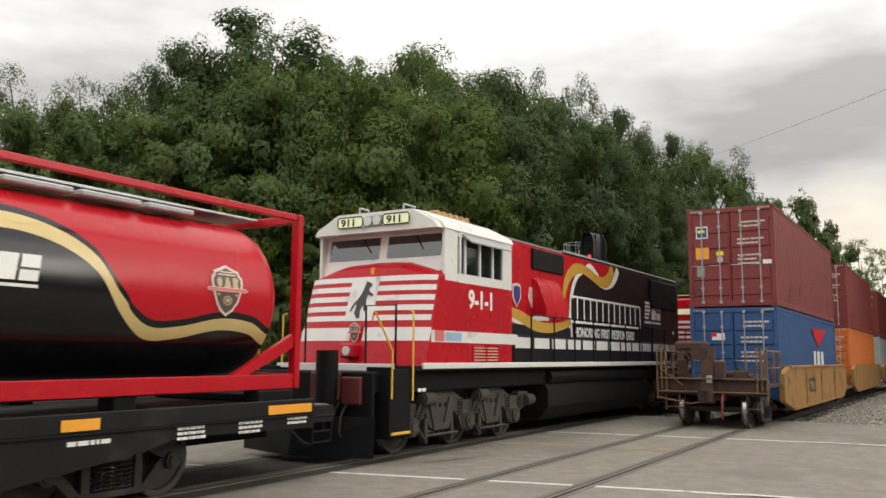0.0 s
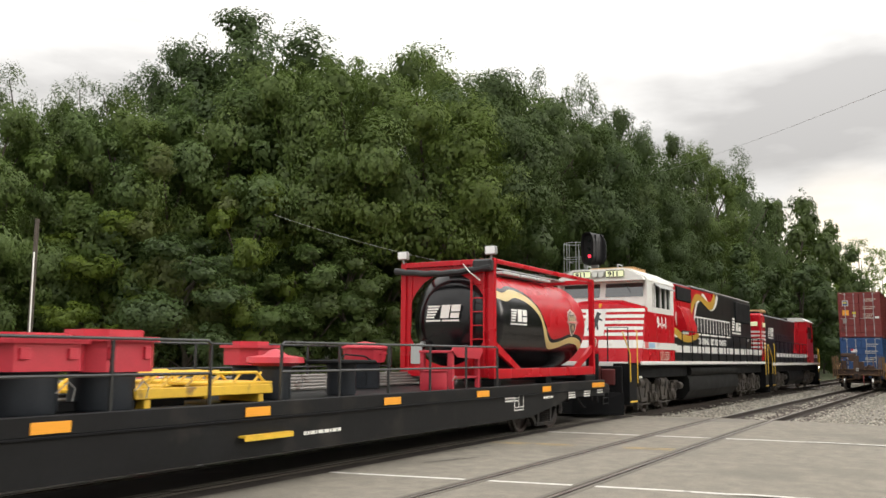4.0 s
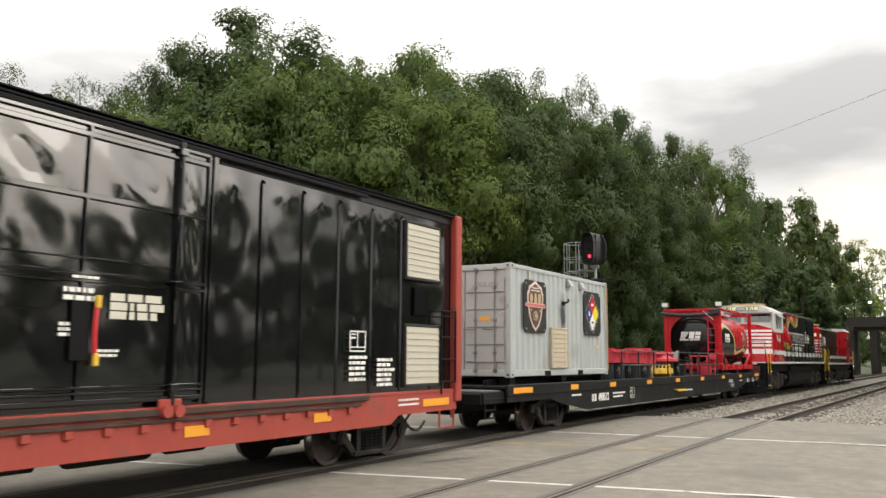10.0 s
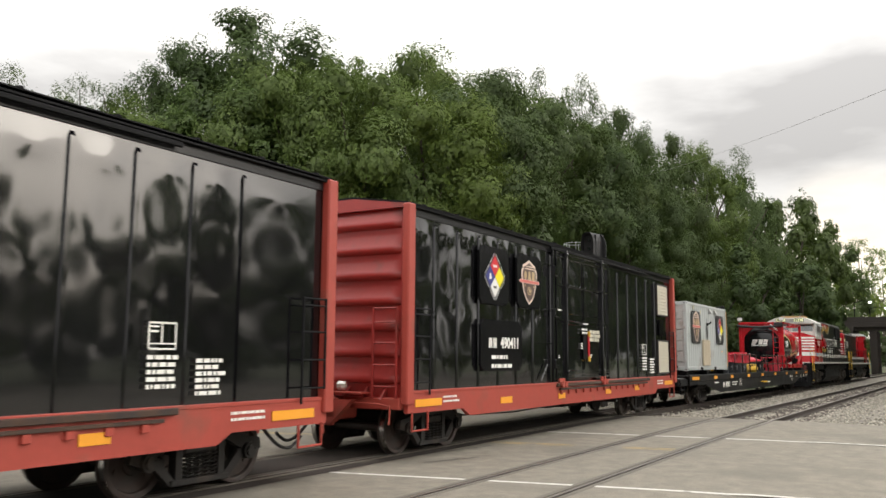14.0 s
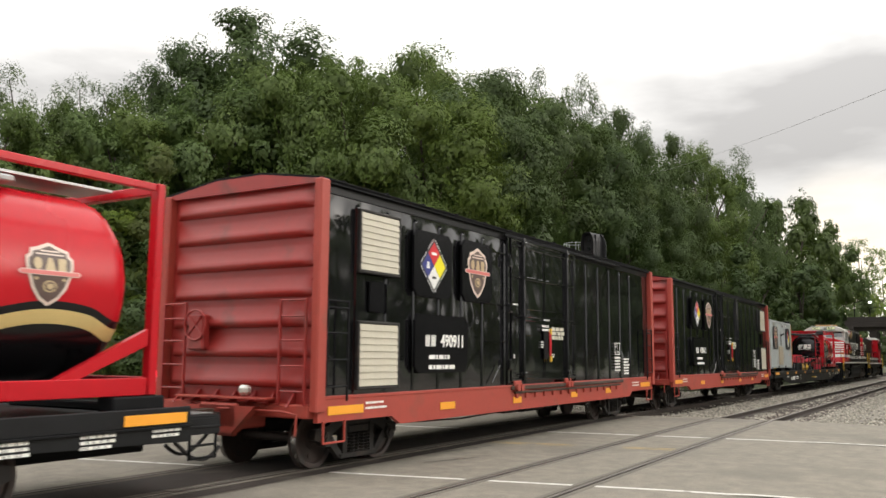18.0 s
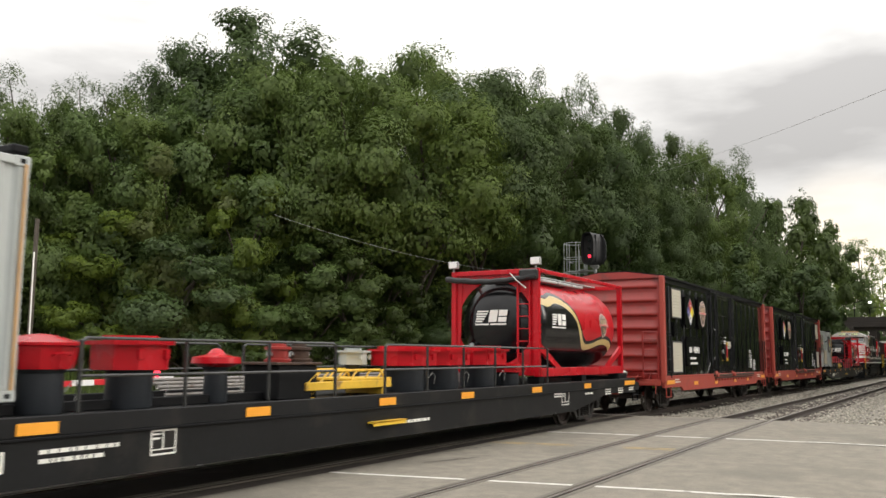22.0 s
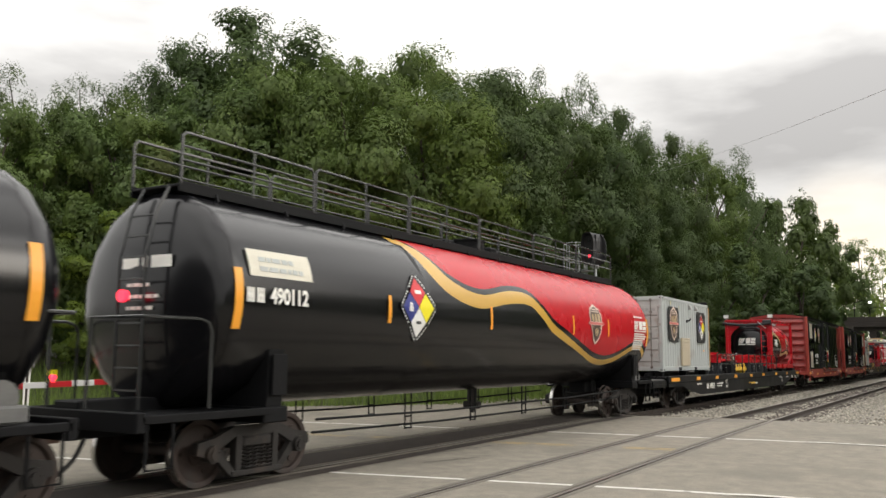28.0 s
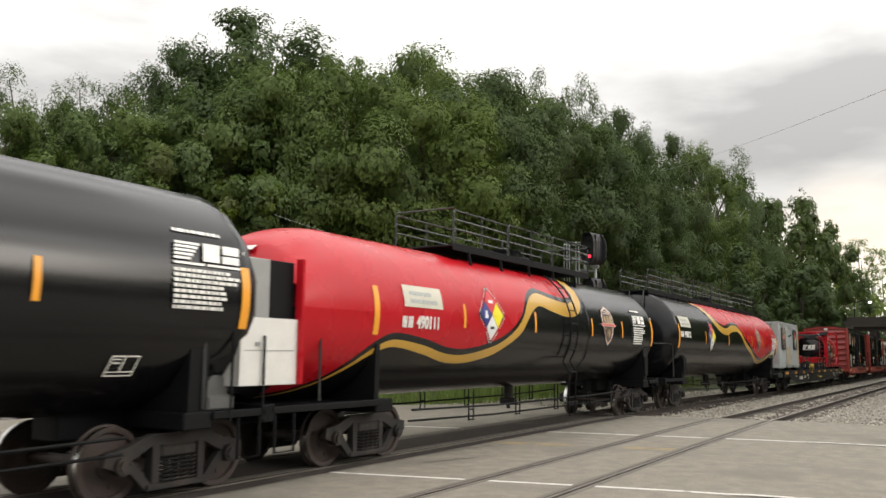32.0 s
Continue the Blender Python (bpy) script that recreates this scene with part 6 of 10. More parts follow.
# deck loads: equipment bins, yellow frames, tables
def bin_with_lid(lid, w, d, h, lidh, style, label):
    b = thing("equipment_bin", label, "bin", "equipment bins")
    r = min(w, d + 0.1) / 2 - 0.13
    part("bin_body", Shape().lathe([(0.0, 0.02), (0.0, r), (0.04, r + 0.02), (h * 0.9, r + 0.01), (h, r + 0.04), (h, 0.02)], 22, "z"), BIN_BLACK if style != "all" else lid, b)
    if style == "dome":
        k = r + 0.13
        li = part("lid", Shape().lathe([(h, 0.02), (h, k - 0.03), (h + lidh * 0.2, k), (h + lidh * 0.66, k + 0.02), (h + lidh * 0.7, k + 0.07), (h + lidh * 0.78, k + 0.07), (h + lidh * 0.86, k - 0.05), (h + lidh, k * 0.45), (h + lidh + 0.02, 0.02)], 12, "z"), lid, b, smooth=20)
        part("handle", Shape().tube([(-0.1, -k - 0.01, h + lidh * 0.4), (-0.1, -k - 0.06, h + lidh * 0.45), (0.1, -k - 0.06, h + lidh * 0.45), (0.1, -k - 0.01, h + lidh * 0.4)], 0.012, 5), lid, li)
    elif style == "dish":
        li = part("lid", Shape().lathe([(h, w * 0.42), (h + 0.05, w * 0.62), (h + lidh * 0.55, w * 0.6), (h + lidh * 0.7, w * 0.25), (h + lidh, w * 0.12), (h + lidh + 0.02, w * 0.02)], 20, "z"), lid, b)
    elif style == "box":
        x, y, c = w / 2 + 0.02, d / 2 + 0.02, 0.2
        def ring(g):
            return [(-x - g + c, -y - g), (x + g - c, -y - g), (x + g, -y - g + c), (x + g, y + g - c), (x + g - c, y + g), (-x - g + c, y + g), (-x - g, y + g - c), (-x - g, -y - g + c)]
        li = part("lid", Shape().prism(ring(0), "z", h, h + lidh * 0.84).prism(ring(-0.09), "z", h + lidh * 0.84, h + lidh), lid, b)
        part("rim", Shape().prism(ring(0.05), "z", h + lidh * 0.72, h + lidh * 0.84), lid, li)
        for u in (-0.25, 0.25):
            part("latch", Shape().box(w * (u - 0.05), w * (u + 0.05), -y - 0.035, -y + 0.01, h + lidh * 0.3, h + lidh * 0.6, 0.006), lid, li)
    elif style == "open":
        li = part("lid", Shape().box(-w / 2 - 0.12, w / 2 + 0.12, -d / 2 - 0.05, d / 2 + 0.05, h, h + 0.07, 0.02).tube([(-w / 2 - 0.1, -d / 2, h + 0.1), (-w / 2, -d / 2, h + 0.16), (w / 4, -d / 2, h + 0.13), (w / 2, -d / 2, h + 0.06)], 0.015, 5), BLACK_DULL, b)
    hs = Shape().tube([(w * 0.1, -d / 2 - 0.015, h * 0.5), (w * 0.22, -d / 2 - 0.03, h * 0.75), (w * 0.3, -d / 2 - 0.03, h * 0.6), (w * 0.28, -d / 2 - 0.015, h * 0.3)], 0.008, 5)
    part("hose", hs, GREY_PAINT if style != "open" else BLACK_DULL, b)
    return b


def yellow_frame(length, label):
    y = thing("ramp_frame", label, "steel frame", "yellow frames")
    for k, dy in enumerate((-0.38, 0.38)):
        part("side_beam", Shape().box(-length / 2, length / 2, dy - 0.05, dy + 0.05, 0.12, 0.25, 0.01), YELLOW, y)
        top = Shape().tube([(-length / 2, dy, 0.2), (-length / 2 + 0.35, dy, 0.42), (length / 2 - 0.3, dy, 0.42), (length / 2 - 0.1, dy, 0.25)], 0.025, 6)
        for i in range(5):
            x = -length / 2 + 0.4 + i * (length - 0.8) / 4
            top.tube([(x, dy, 0.24), (x + 0.2, dy, 0.42)], 0.018, 5)
        part("guard_tube", top, YELLOW, y)
    for i in range(9):
        x = -length / 2 + 0.1 + i * (length - 0.2) / 8
        part("rung", Shape().box(x - 0.04, x + 0.04, -0.33, 0.33, 0.14, 0.18, 0.005), YELLOW, y)
    part("platform", Shape().box(0.0, length / 2, -0.42, 0.42, 0.25, 0.29, 0.006), YELLOW, y)
    for x in (-length / 2 + 0.2, length / 2 - 0.2):
        part("foot", Shape().box(x - 0.05, x + 0.05, -0.4, 0.4, 0.0, 0.12, 0.01), YELLOW, y)
    return y


def red_table(label):
    t = thing("work_stand", label, "stand", "red stands")
    part("stand_top", Shape().box(-0.62, 0.62, -0.4, 0.4, 0.72, 0.77, 0.01), PINK, t)
    part("top_guard", Shape().prism([(-0.66, 0.77), (-0.6, 0.84), (0.6, 0.84), (0.66, 0.77), (0.5, 0.6), (-0.42, 0.63)], "y", -0.425, -0.4), PINK, t)
    for x in (-0.55, 0.55):
        for y in (-0.34, 0.34):
            part("leg", Shape().box(x - 0.045, x + 0.045, y - 0.045, y + 0.045, 0, 0.73, 0.006), PINK, t)
    part("stretcher", Shape().box(-0.52, 0.52, -0.37, -0.31, 0.2, 0.25, 0.006), PINK, t)
    return t


def pump_set(label):
    p = thing("pump_unit", label, "pump")
    part("base", Shape().box(-0.45, 0.45, -0.35, 0.35, 0.0, 0.52, 0.02), BLACK_DULL, p)
    part("deck_plate", Shape().box(-0.55, 0.5, -0.4, 0.4, 0.52, 0.56, 0.006), RUST, p)
    for x in (-0.2, 0.28):
        b = part("motor", Shape().lathe([(0.56, 0.2), (0.6, 0.21), (0.62, 0.16), (0.74, 0.16), (0.75, 0.2), (0.79, 0.2), (0.8, 0.12), (0.86, 0.12)], 14, "z", (x, -0.1, 0)), RED_DULL if x < 0 else RUST, p)
        part("fitting", Shape().cyl((x - 0.22, -0.1, 0.68), (x + 0.22, -0.1, 0.68), 0.04, 8), GALV, b)
    return p


def load(ob, centre, a, y=-0.75, z=1.12, turn=0):
    return rides(ob, centre, 10.1, pose(a - centre, y, z, 0, 0, turn))


# the leading flatcar
load(bin_with_lid(PINK, 0.86, 0.8, 0.5, 0.42, "box", "dark equipment bin with a faded red lid"), F1, 6.9)
load(bin_with_lid(PINK, 0.86, 0.8, 0.5, 0.4, "box", "dark equipment bin with a faded red lid"), F1, 7.85)
load(bin_with_lid(PINK, 1.15, 0.9, 0.48, 0.42, "box", "dark equipment bin with a faded red lid"), F1, 9.1)
load(bin_with_lid(PINK, 1.0, 0.9, 0.46, 0.5, "box", "dark bin under a large faded red box"), F1, 10.15)
load(yellow_frame(2.4, "stacked yellow steel ramp frames on the deck"), F1, 11.55, -0.7)
load(yellow_frame(2.2, "stacked yellow steel ramp frames on the deck"), F1, 11.7, 0.45)
load(bin_with_lid(PINK, 0.72, 0.7, 0.5, 0.24, "dish", "dark bin with a round faded red cover"), F1, 13.2)
load(bin_with_lid(PINK, 0.8, 0.7, 0.5, 0.38, "box", "dark equipment bin with a faded red lid"), F1, 13.75, 0.3)
load(bin_with_lid(BLACK_DULL, 0.72, 0.7, 0.52, 0.1, "open", "dark equipment bin with a black cover"), F1, 14.85)
load(bin_with_lid(PINK, 0.86, 0.82, 0.52, 0.4, "dome", "dark equipment bin with a domed faded red lid"), F1, 17.45, 0.68)
load(bin_with_lid(PINK, 0.76, 0.72, 0.38, 0.04, "all", "plain faded red steel box on the deck"), F1, 17.36, -1.04)
load(red_table("faded red work stand beside the tank"), F1, 18.72, -0.62)
# the following flatcar
load(bin_with_lid(RED, 0.8, 0.75, 0.5, 0.38, "dome", "dark equipment bin with a bright red lid"), F2, -58.75)
load(bin_with_lid(RED, 0.8, 0.8, 0.48, 0.42, "box", "dark bin under a large bright red box"), F2, -57.5)
load(bin_with_lid(RED, 0.56, 0.6, 0.5, 0.24, "dish", "dark bin with a round bright red valve cover"), F2, -56.05)
load(pump_set("dark pump unit with rusty motors on a plate"), F2, -54.7)
load(yellow_frame(2.3, "yellow steel ramp frames on the deck"), F2, -53.4, -0.7)
load(bin_with_lid(CONT_GREY, 0.5, 0.5, 0.5, 0.3, "box", "dark bin with a pale box on top"), F2, -52.3, -0.3)
load(bin_with_lid(RED, 1.2, 0.9, 0.48, 0.36, "box", "dark bin under a bright red box"), F2, -51.3)
load(bin_with_lid(RED, 1.2, 0.9, 0.48, 0.36, "box", "dark bin under a bright red box"), F2, -50.0)
load(bin_with_lid(RED, 1.3, 0.9, 0.48, 0.4, "box", "dark bin under a bright red box"), F2, -48.4)
load(bin_with_lid(RED, 0.9, 0.8, 0.3, 0.2, "box", "low dark bin with a bright red lid"), F2, -47.1)
for centre, a in ((F1, 15.0), (F2, -50.5)):
    pipes = thing("pipe_bundle", "bundle of pale aluminium pipes lying along the deck", "pipes", "pipe bundles")
    for i in range(5):
        part("pipe", Shape().cyl((-5.2, 0.08 * i, 0.05 + 0.055 * i), (5.2, 0.08 * i, 0.05 + 0.055 * i), 0.03, 7), ROD_GREY, pipes)
    rides(pipes, centre, 10.1, pose(a - centre, 0.7, 1.12))


# ---- tank cars ----
def tank_car(number, centre, half_trucks, rear, front, livery, label):
    """A long tank car; rear and front are the shell's end seams from its centre."""
    R, CZ = (1.47, 2.5) if livery == "red_rear" else (1.55, 2.56)
    car = thing("tank_car", label, "tank car", "tank cars")
    seam = rear + 1.75 if livery == "red_rear" else rear
    mid, half = (seam + front) / 2, (front - seam) / 2
    if livery == "red_front":
        lo = [(-4.4, 4.3), (-4.15, 4.1), (-4.0, 3.65), (-3.75, 3.25), (-3.2, 2.92), (-2.11, 2.74), (-0.8, 2.9), (0.3, 2.92), (0.9, 2.65), (1.4, 2.38), (2.2, 2.16), (3.06, 1.97), (3.76, 1.81), (4.58, 1.64), (5.47, 1.55), (6.36, 1.64), (7.49, 1.97), (8.11, 2.02), (8.65, 1.84), (9.4, 1.4)]
        hi = [(-4.0, 4.35), (-3.75, 4.1), (-3.5, 3.65), (-3.1, 3.26), (-2.02, 3.03), (-0.6, 3.2), (0.4, 3.17), (1.0, 2.86), (1.5, 2.56), (2.3, 2.32), (3.03, 2.12), (3.7, 1.95), (4.51, 1.78), (5.36, 1.7), (6.26, 1.79), (7.44, 2.1), (8.1, 2.14), (8.65, 1.98), (9.4, 1.6)]
        low = lambda x: curve_line(lo, x)
        high = lambda x: max(curve_line(hi, x), low(x) + 0.001)
        mats = [BLACK_TANK, GOLD, RED]
    elif livery == "red_rear":
        lo = [(-10.2, 1.1), (-9.0, 1.16), (-8.4, 1.3), (-7.9, 1.53), (-7.5, 1.74), (-7.15, 1.88), (-6.75, 1.93), (-5.72, 1.8), (-4.9, 1.66), (-4.05, 1.65), (-3.09, 1.8), (-2.53, 2.0), (-1.92, 2.3), (-1.45, 2.71), (-0.89, 2.95), (-0.15, 2.86), (0.71, 2.77), (1.45, 2.86), (1.95, 3.2), (2.22, 3.75), (2.32, 4.1), (3, 4.4)]
        hi = [(-10.2, 1.12), (-9.0, 1.19), (-8.4, 1.345), (-7.9, 1.6), (-7.5, 1.835), (-7.15, 1.995), (-6.8, 2.06), (-5.84, 1.97), (-5.0, 1.83), (-4.24, 1.81), (-3.16, 1.98), (-2.56, 2.18), (-1.95, 2.54), (-1.42, 3.04), (-0.78, 3.27), (-0.03, 3.2), (0.83, 3.13), (1.35, 3.2), (1.65, 3.45), (1.75, 3.75), (1.8, 4.1), (3, 4.5)]
        low = lambda x: curve_line(lo, x)
        high = lambda x: max(curve_line(hi, x), low(x) + 0.001)
        mats = [BLACK_TANK, GOLD, RED]
    else:
        low = lambda x: 4.6
        high = lambda x: 4.6
        mats = [BLACK_TANK, BLACK_TANK, BLACK_TANK]
    sk = weld(tank_skin(half, R, CZ, lambda x: low(x + mid), lambda x: high(x + mid), 0.12, n_x=150, head=0.23 if livery == "red_front" else 0.52))
    part("tank_shell", sk, mats, car, at=(mid, 0, 0), smooth=60)
    for x in (front,) if livery == "red_rear" else (seam, front):
        part("weld_seam", Shape().tube([(x, (R + 0.001) * math.cos(a), CZ + (R + 0.001) * math.sin(a)) for a in [2 * math.pi * i / 60 for i in range(61)]], 0.004, 4), BLACK_TANK, car)
    put = on_tank(CZ, R)
    # amber strips, bent to the shell
    def strip(x, z0, z1, w):
        n = 8
        v = []
        for i in range(n + 1):
            a = math.asin((z0 + (z1 - z0) * i / n - CZ) / R)
            v += [(x, -(R + 0.006) * math.cos(a), CZ + (R + 0.006) * math.sin(a)), (x + w, -(R + 0.006) * math.cos(a), CZ + (R + 0.006) * math.sin(a))]
        part("reflector", Shape().add(v, [[2 * i, 2 * i + 1, 2 * i + 3, 2 * i + 2] for i in range(n)]), ORANGE, car, "amber reflector strip", smooth=0)
    if livery == "red_front":
        strips, dia, emb, pan, num, logo = [(-8.93, 1), (-5.38, 0), (-1.7, 0), (2.72, 0), (5.23, 0), (8.68, 1)], -4.45, 4.33, (-8.64, 0), (-8.72, 2.5), 7.45
    elif livery == "red_rear":
        strips, dia, emb, pan, num, logo = [(-7.53, 1), (-4.54, 0), (-1.24, 0), (2.33, 0), (4.73, 0), (7.52, 1)], -3.36, 3.6, (-6.63, 0), (-6.7, 2.28), 5.75
    else:
        strips, dia, emb, pan, num, logo = [(-2.0, 0), (2.2, 0), (4.93, 0), (7.92, 1)], None, None, None, None, 6.76
    for x, big in strips:
        strip(x, *( (2.13, 2.95, 0.15) if big else (2.33, 2.8, 0.09)))
    if dia is not None:
        wrap_onto(hazard_diamond(car, put(dia, 2.64), 0.45), CZ, R)
        wrap_onto(emblem(car, put(emb, 2.64) @ Matrix.Diagonal((1.22, 1, 1, 1)), 1.02), CZ, R)
        v = [(1.3 * i / 4, -0.2 + 0.4 * k / 4, 0) for i in range(5) for k in range(5)]
        grid = Shape().add(v, [[i * 5 + k, (i + 1) * 5 + k, (i + 1) * 5 + k + 1, i * 5 + k + 1] for i in range(4) for k in range(4)])
        wrap_onto(part("name_panel", grid, PANEL_CREAM, car, "cream name panel", put(pan[0], 3.05 if livery == "red_front" else 2.84), smooth=0), CZ, R)
        wrap_onto(bars(car, put(pan[0] + 0.2, 3.13 if livery == "red_front" else 2.92), 0.95, 2, 0.07, 0.14, CONT_GREY, seed=60), CZ, R, 0.016)
        wrap_onto(letter_blocks(car, put(num[0], num[1]), 0.2), CZ, R)
        wrap_onto(words("car_number", number, 0.31, LETTER, car, put(num[0] + 0.46, num[1]), squeeze=0.86), CZ, R)
    lz = {"red_front": 2.54, "red_rear": 2.72, "black": 2.9}[livery]
    wrap_onto(logo_mark(car, put(logo, lz) @ Matrix.Diagonal((1.5, 1, 1, 1)), 0.32), CZ, R)
    wrap_onto(bars(car, put(logo, lz - 0.05), 1.1, 8, 0.042, 0.066, seed=61), CZ, R)
    wrap_onto(bars(car, put(logo + 0.1, lz + 0.46), 0.8, 1, 0.05, 0.07, seed=62), CZ, R)
    if livery == "black":
        wrap_onto(test_box(car, put(6.1, 1.54), 0.4, 0.3), CZ, R)
    # saddles, bolster, stub sills and end platforms
    for e in (-1, 1):
        x = half_trucks * e
        sad = Shape().prism([(-1.35, 1.0), (-1.38, 2.2), (-1.25, 1.75), (-0.8, 1.3), (0, 1.15), (0.8, 1.3), (1.25, 1.75), (1.38, 2.2), (1.35, 1.0)], "x", *((x - 0.24, x - 0.12) if livery == "red_rear" and e < 0 else (x - 0.16, x + 0.16)))
        part("saddle", sad, BLACK_DULL, car)
        part("body_bolster", Shape().box(x - 0.25, x + 0.25, -1.4, 1.4, 0.84, 1.06, 0.02), BLACK_DULL, car)
        out = 1.35 if livery == "red_front" and e < 0 else 0.55
        end = (front + 0.55 if e > 0 else rear - out)
        lo_, hi_ = sorted((x - e * 1.2, end))
        part("stub_sill", Shape().box(lo_, hi_, -0.25, 0.25, 0.72, 1.2, 0.02), BLACK_DULL, car)
        a, b = sorted((x + e * 0.2, end))
        part("end_platform", Shape().box(a, b, -1.42, 1.42, 0.98, 1.03, 0.01).box(a, b, -1.45, -1.38, 0.96, 1.06, 0.01).box(a, b, 1.38, 1.45, 0.96, 1.06, 0.01).box(end - 0.06, end + 0.06, -1.45, 1.45, 0.86, 1.1, 0.01), BLACK_DULL, car)
        for y in (-1.38, 1.38):
            gx = end - e * 1.1
            part("grab_rail", Shape().tube([(gx, y, 1.1), (gx, y, 2.08), (gx + e * 0.06, y, 2.2), (gx + e * 0.2, y, 2.24), (end - e * 0.02, y, 2.24), (end, y * 0.96, 2.24), (end, y * 0.3, 2.24), (end, y * 0.28, 1.1)], 0.022, 6), RAIL_PAINT, car)
        part("saddle_plate", Shape().box(x - 0.03 * e - 0.15, x - 0.03 * e + 0.15, -1.43, -1.4, 1.22, 1.8, 0.01), BLACK_DULL, car) if livery == "red_front" or (e > 0 and livery != "black") else None
        stp = Shape().tube([(end - e * 0.1, -1.42, 0.95), (end - e * 0.1, -1.42, 0.42), (end - e * 0.5, -1.42, 0.42), (end - e * 0.5, -1.42, 0.95)], 0.022, 6)
        part("stirrup_step", stp, BLACK_DULL, car)
        freight_truck(car, x)
    couplers_at = Matrix.Translation((front + 0.5, 0, 0))
    part("coupler", COUPLER, RUST, car, at=couplers_at)
    part("coupler", COUPLER, RUST, car, at=Matrix.Translation((rear - (1.3 if livery == "red_front" else 0.5), 0, 0)) @ Matrix.Rotation(math.pi, 4, "Z"))
    for e, x in ((1, front + 0.5), (-1, rear - (1.3 if livery == "red_front" else 0.5))):
        part("air_hose", Shape().tube(smooth_line([(x, -0.35, 0.75), (x + e * 0.15, -0.36, 0.5), (x + e * 0.4, -0.36, 0.33), (x + e * 0.62, -0.36, 0.42)], 4), 0.028, 6), HOSE, car)
    part("air_reservoir", Shape().cyl((front - 0.1, -1.15, 1.32), (front - 0.1, -0.35, 1.32), 0.2, 14).box(front - 0.3, front + 0.2, -1.2, -0.9, 1.05, 1.25, 0.03), SADDLE_GREY, car)
    # train line pipes hung below the shell
    pipe = Shape()
    for y, z in ((-1.3, 0.82), (-1.22, 0.62), (1.25, 0.75)):
        pipe.tube([(-half_trucks + 1.0, y, z), (-half_trucks * 0.4, y, z - 0.06), (half_trucks * 0.4, y, z - 0.06), (half_trucks - 1.0, y, z)], 0.022, 6)
    part("side_pipe", pipe, BLACK_DULL, car)
    for f in (-0.55, -0.25, 0.05, 0.35, 0.6):
        x = half_trucks * f
        for y in (-1.28, 1.24):
            h = Shape()
            for dx in (-0.1, 0.1):
                h.box(x + dx - 0.012, x + dx + 0.012, y - 0.012, y + 0.012, 0.5, 1.12, 0.003)
            for z in (0.52, 0.72):
                h.box(x - 0.1, x + 0.1, y - 0.02, y + 0.02, z - 0.012, z + 0.012, 0.003)
            part("pipe_hanger", h, BLACK_DULL, car)
    part("bottom_outlet", Shape().cyl((0.3, 0, 0.75), (0.3, 0, 1.3), 0.12, 10).cyl((0.3, -0.2, 0.66), (0.3, 0.2, 0.66), 0.09, 10).cyl((0.3, 0, 0.48), (0.3, 0, 0.75), 0.05, 8), TRUCK, car)
    # top walkway with its railings
    w0, w1 = (rear - 0.15, front - 0.35) if livery == "red_front" else ((-3.75, 4.0) if livery == "red_rear" else (-2.6, 2.6))
    top = CZ + R
    ww = 0.51 if livery == "red_front" else 0.74
    if livery == "red_rear":
        top += 0.1
    wk = part("walkway", Shape().box(w0, w1, -ww, ww, top + 0.02, top + 0.06, 0.01), BLACK_DULL, car)
    part("toe_board", Shape().box(w0, w1, -ww - 0.01, -ww + 0.02, top - 0.06, top + 0.1, 0.006).box(w0, w1, ww - 0.02, ww + 0.01, top - 0.06, top + 0.1, 0.006), BLACK_DULL, car)
    n = max(3, int((w1 - w0) / 2.9))
    for y in (-ww, ww):
        for i in range(n):
            a = w0 + (w1 - w0) * i / n + 0.03
            b = w0 + (w1 - w0) * (i + 1) / n - 0.03
            hgt = 0.8 + 0.03 * ((i * 7) % 3)
            r = Shape().tube([(a, y, top + 0.06), (a, y, top + hgt - 0.06), (a + 0.06, y, top + hgt), (b - 0.06, y, top + hgt), (b, y, top + hgt - 0.06), (b, y, top + 0.06)], 0.021, 6)
            r.tube([(a, y, top + hgt * 0.75), (b, y, top + hgt * 0.75)], 0.019, 6).tube([(a, y, top + hgt * 0.5), (b, y, top + hgt * 0.5)], 0.017, 6)
            r.tube([((a + b) / 2, y, top + 0.06), ((a + b) / 2, y, top + hgt)], 0.017, 6)
            part("railing", r, RAIL_PAINT, wk)
    for x in (w0 + 0.02, w1 - 0.02):
        if livery == "red_front":
            continue
        part("end_railing", Shape().tube([(x, -ww, top + 0.84), (x, ww, top + 0.84)], 0.019, 6), RAIL_PAINT, wk)
    mw = Shape().cyl((0.0, 0, top), (0.0, 0, top + 0.32), 0.42, 20).cyl((0, 0, top + 0.32), (0, 0, top + 0.36), 0.46, 20).box(0.8, 1.2, -0.2, 0.2, top, top + 0.3, 0.03).box(-1.3, -0.9, -0.2, 0.2, top, top + 0.25, 0.03)
    part("manway", mw, BLACK_DULL, wk)
    for f in range(int((w1 - w0) / 1.5)):
        x = w0 + 0.7 + f * 1.5
        part("walkway_bracket", Shape().prism([(-ww - 0.01, top + 0.02), (-ww + 0.04, top + 0.02), (-ww, top - 0.1 - (ww - 0.5)), (-ww - 0.06, top - 0.1 - (ww - 0.5))], "x", x - 0.02, x + 0.02), BLACK_DULL, wk)
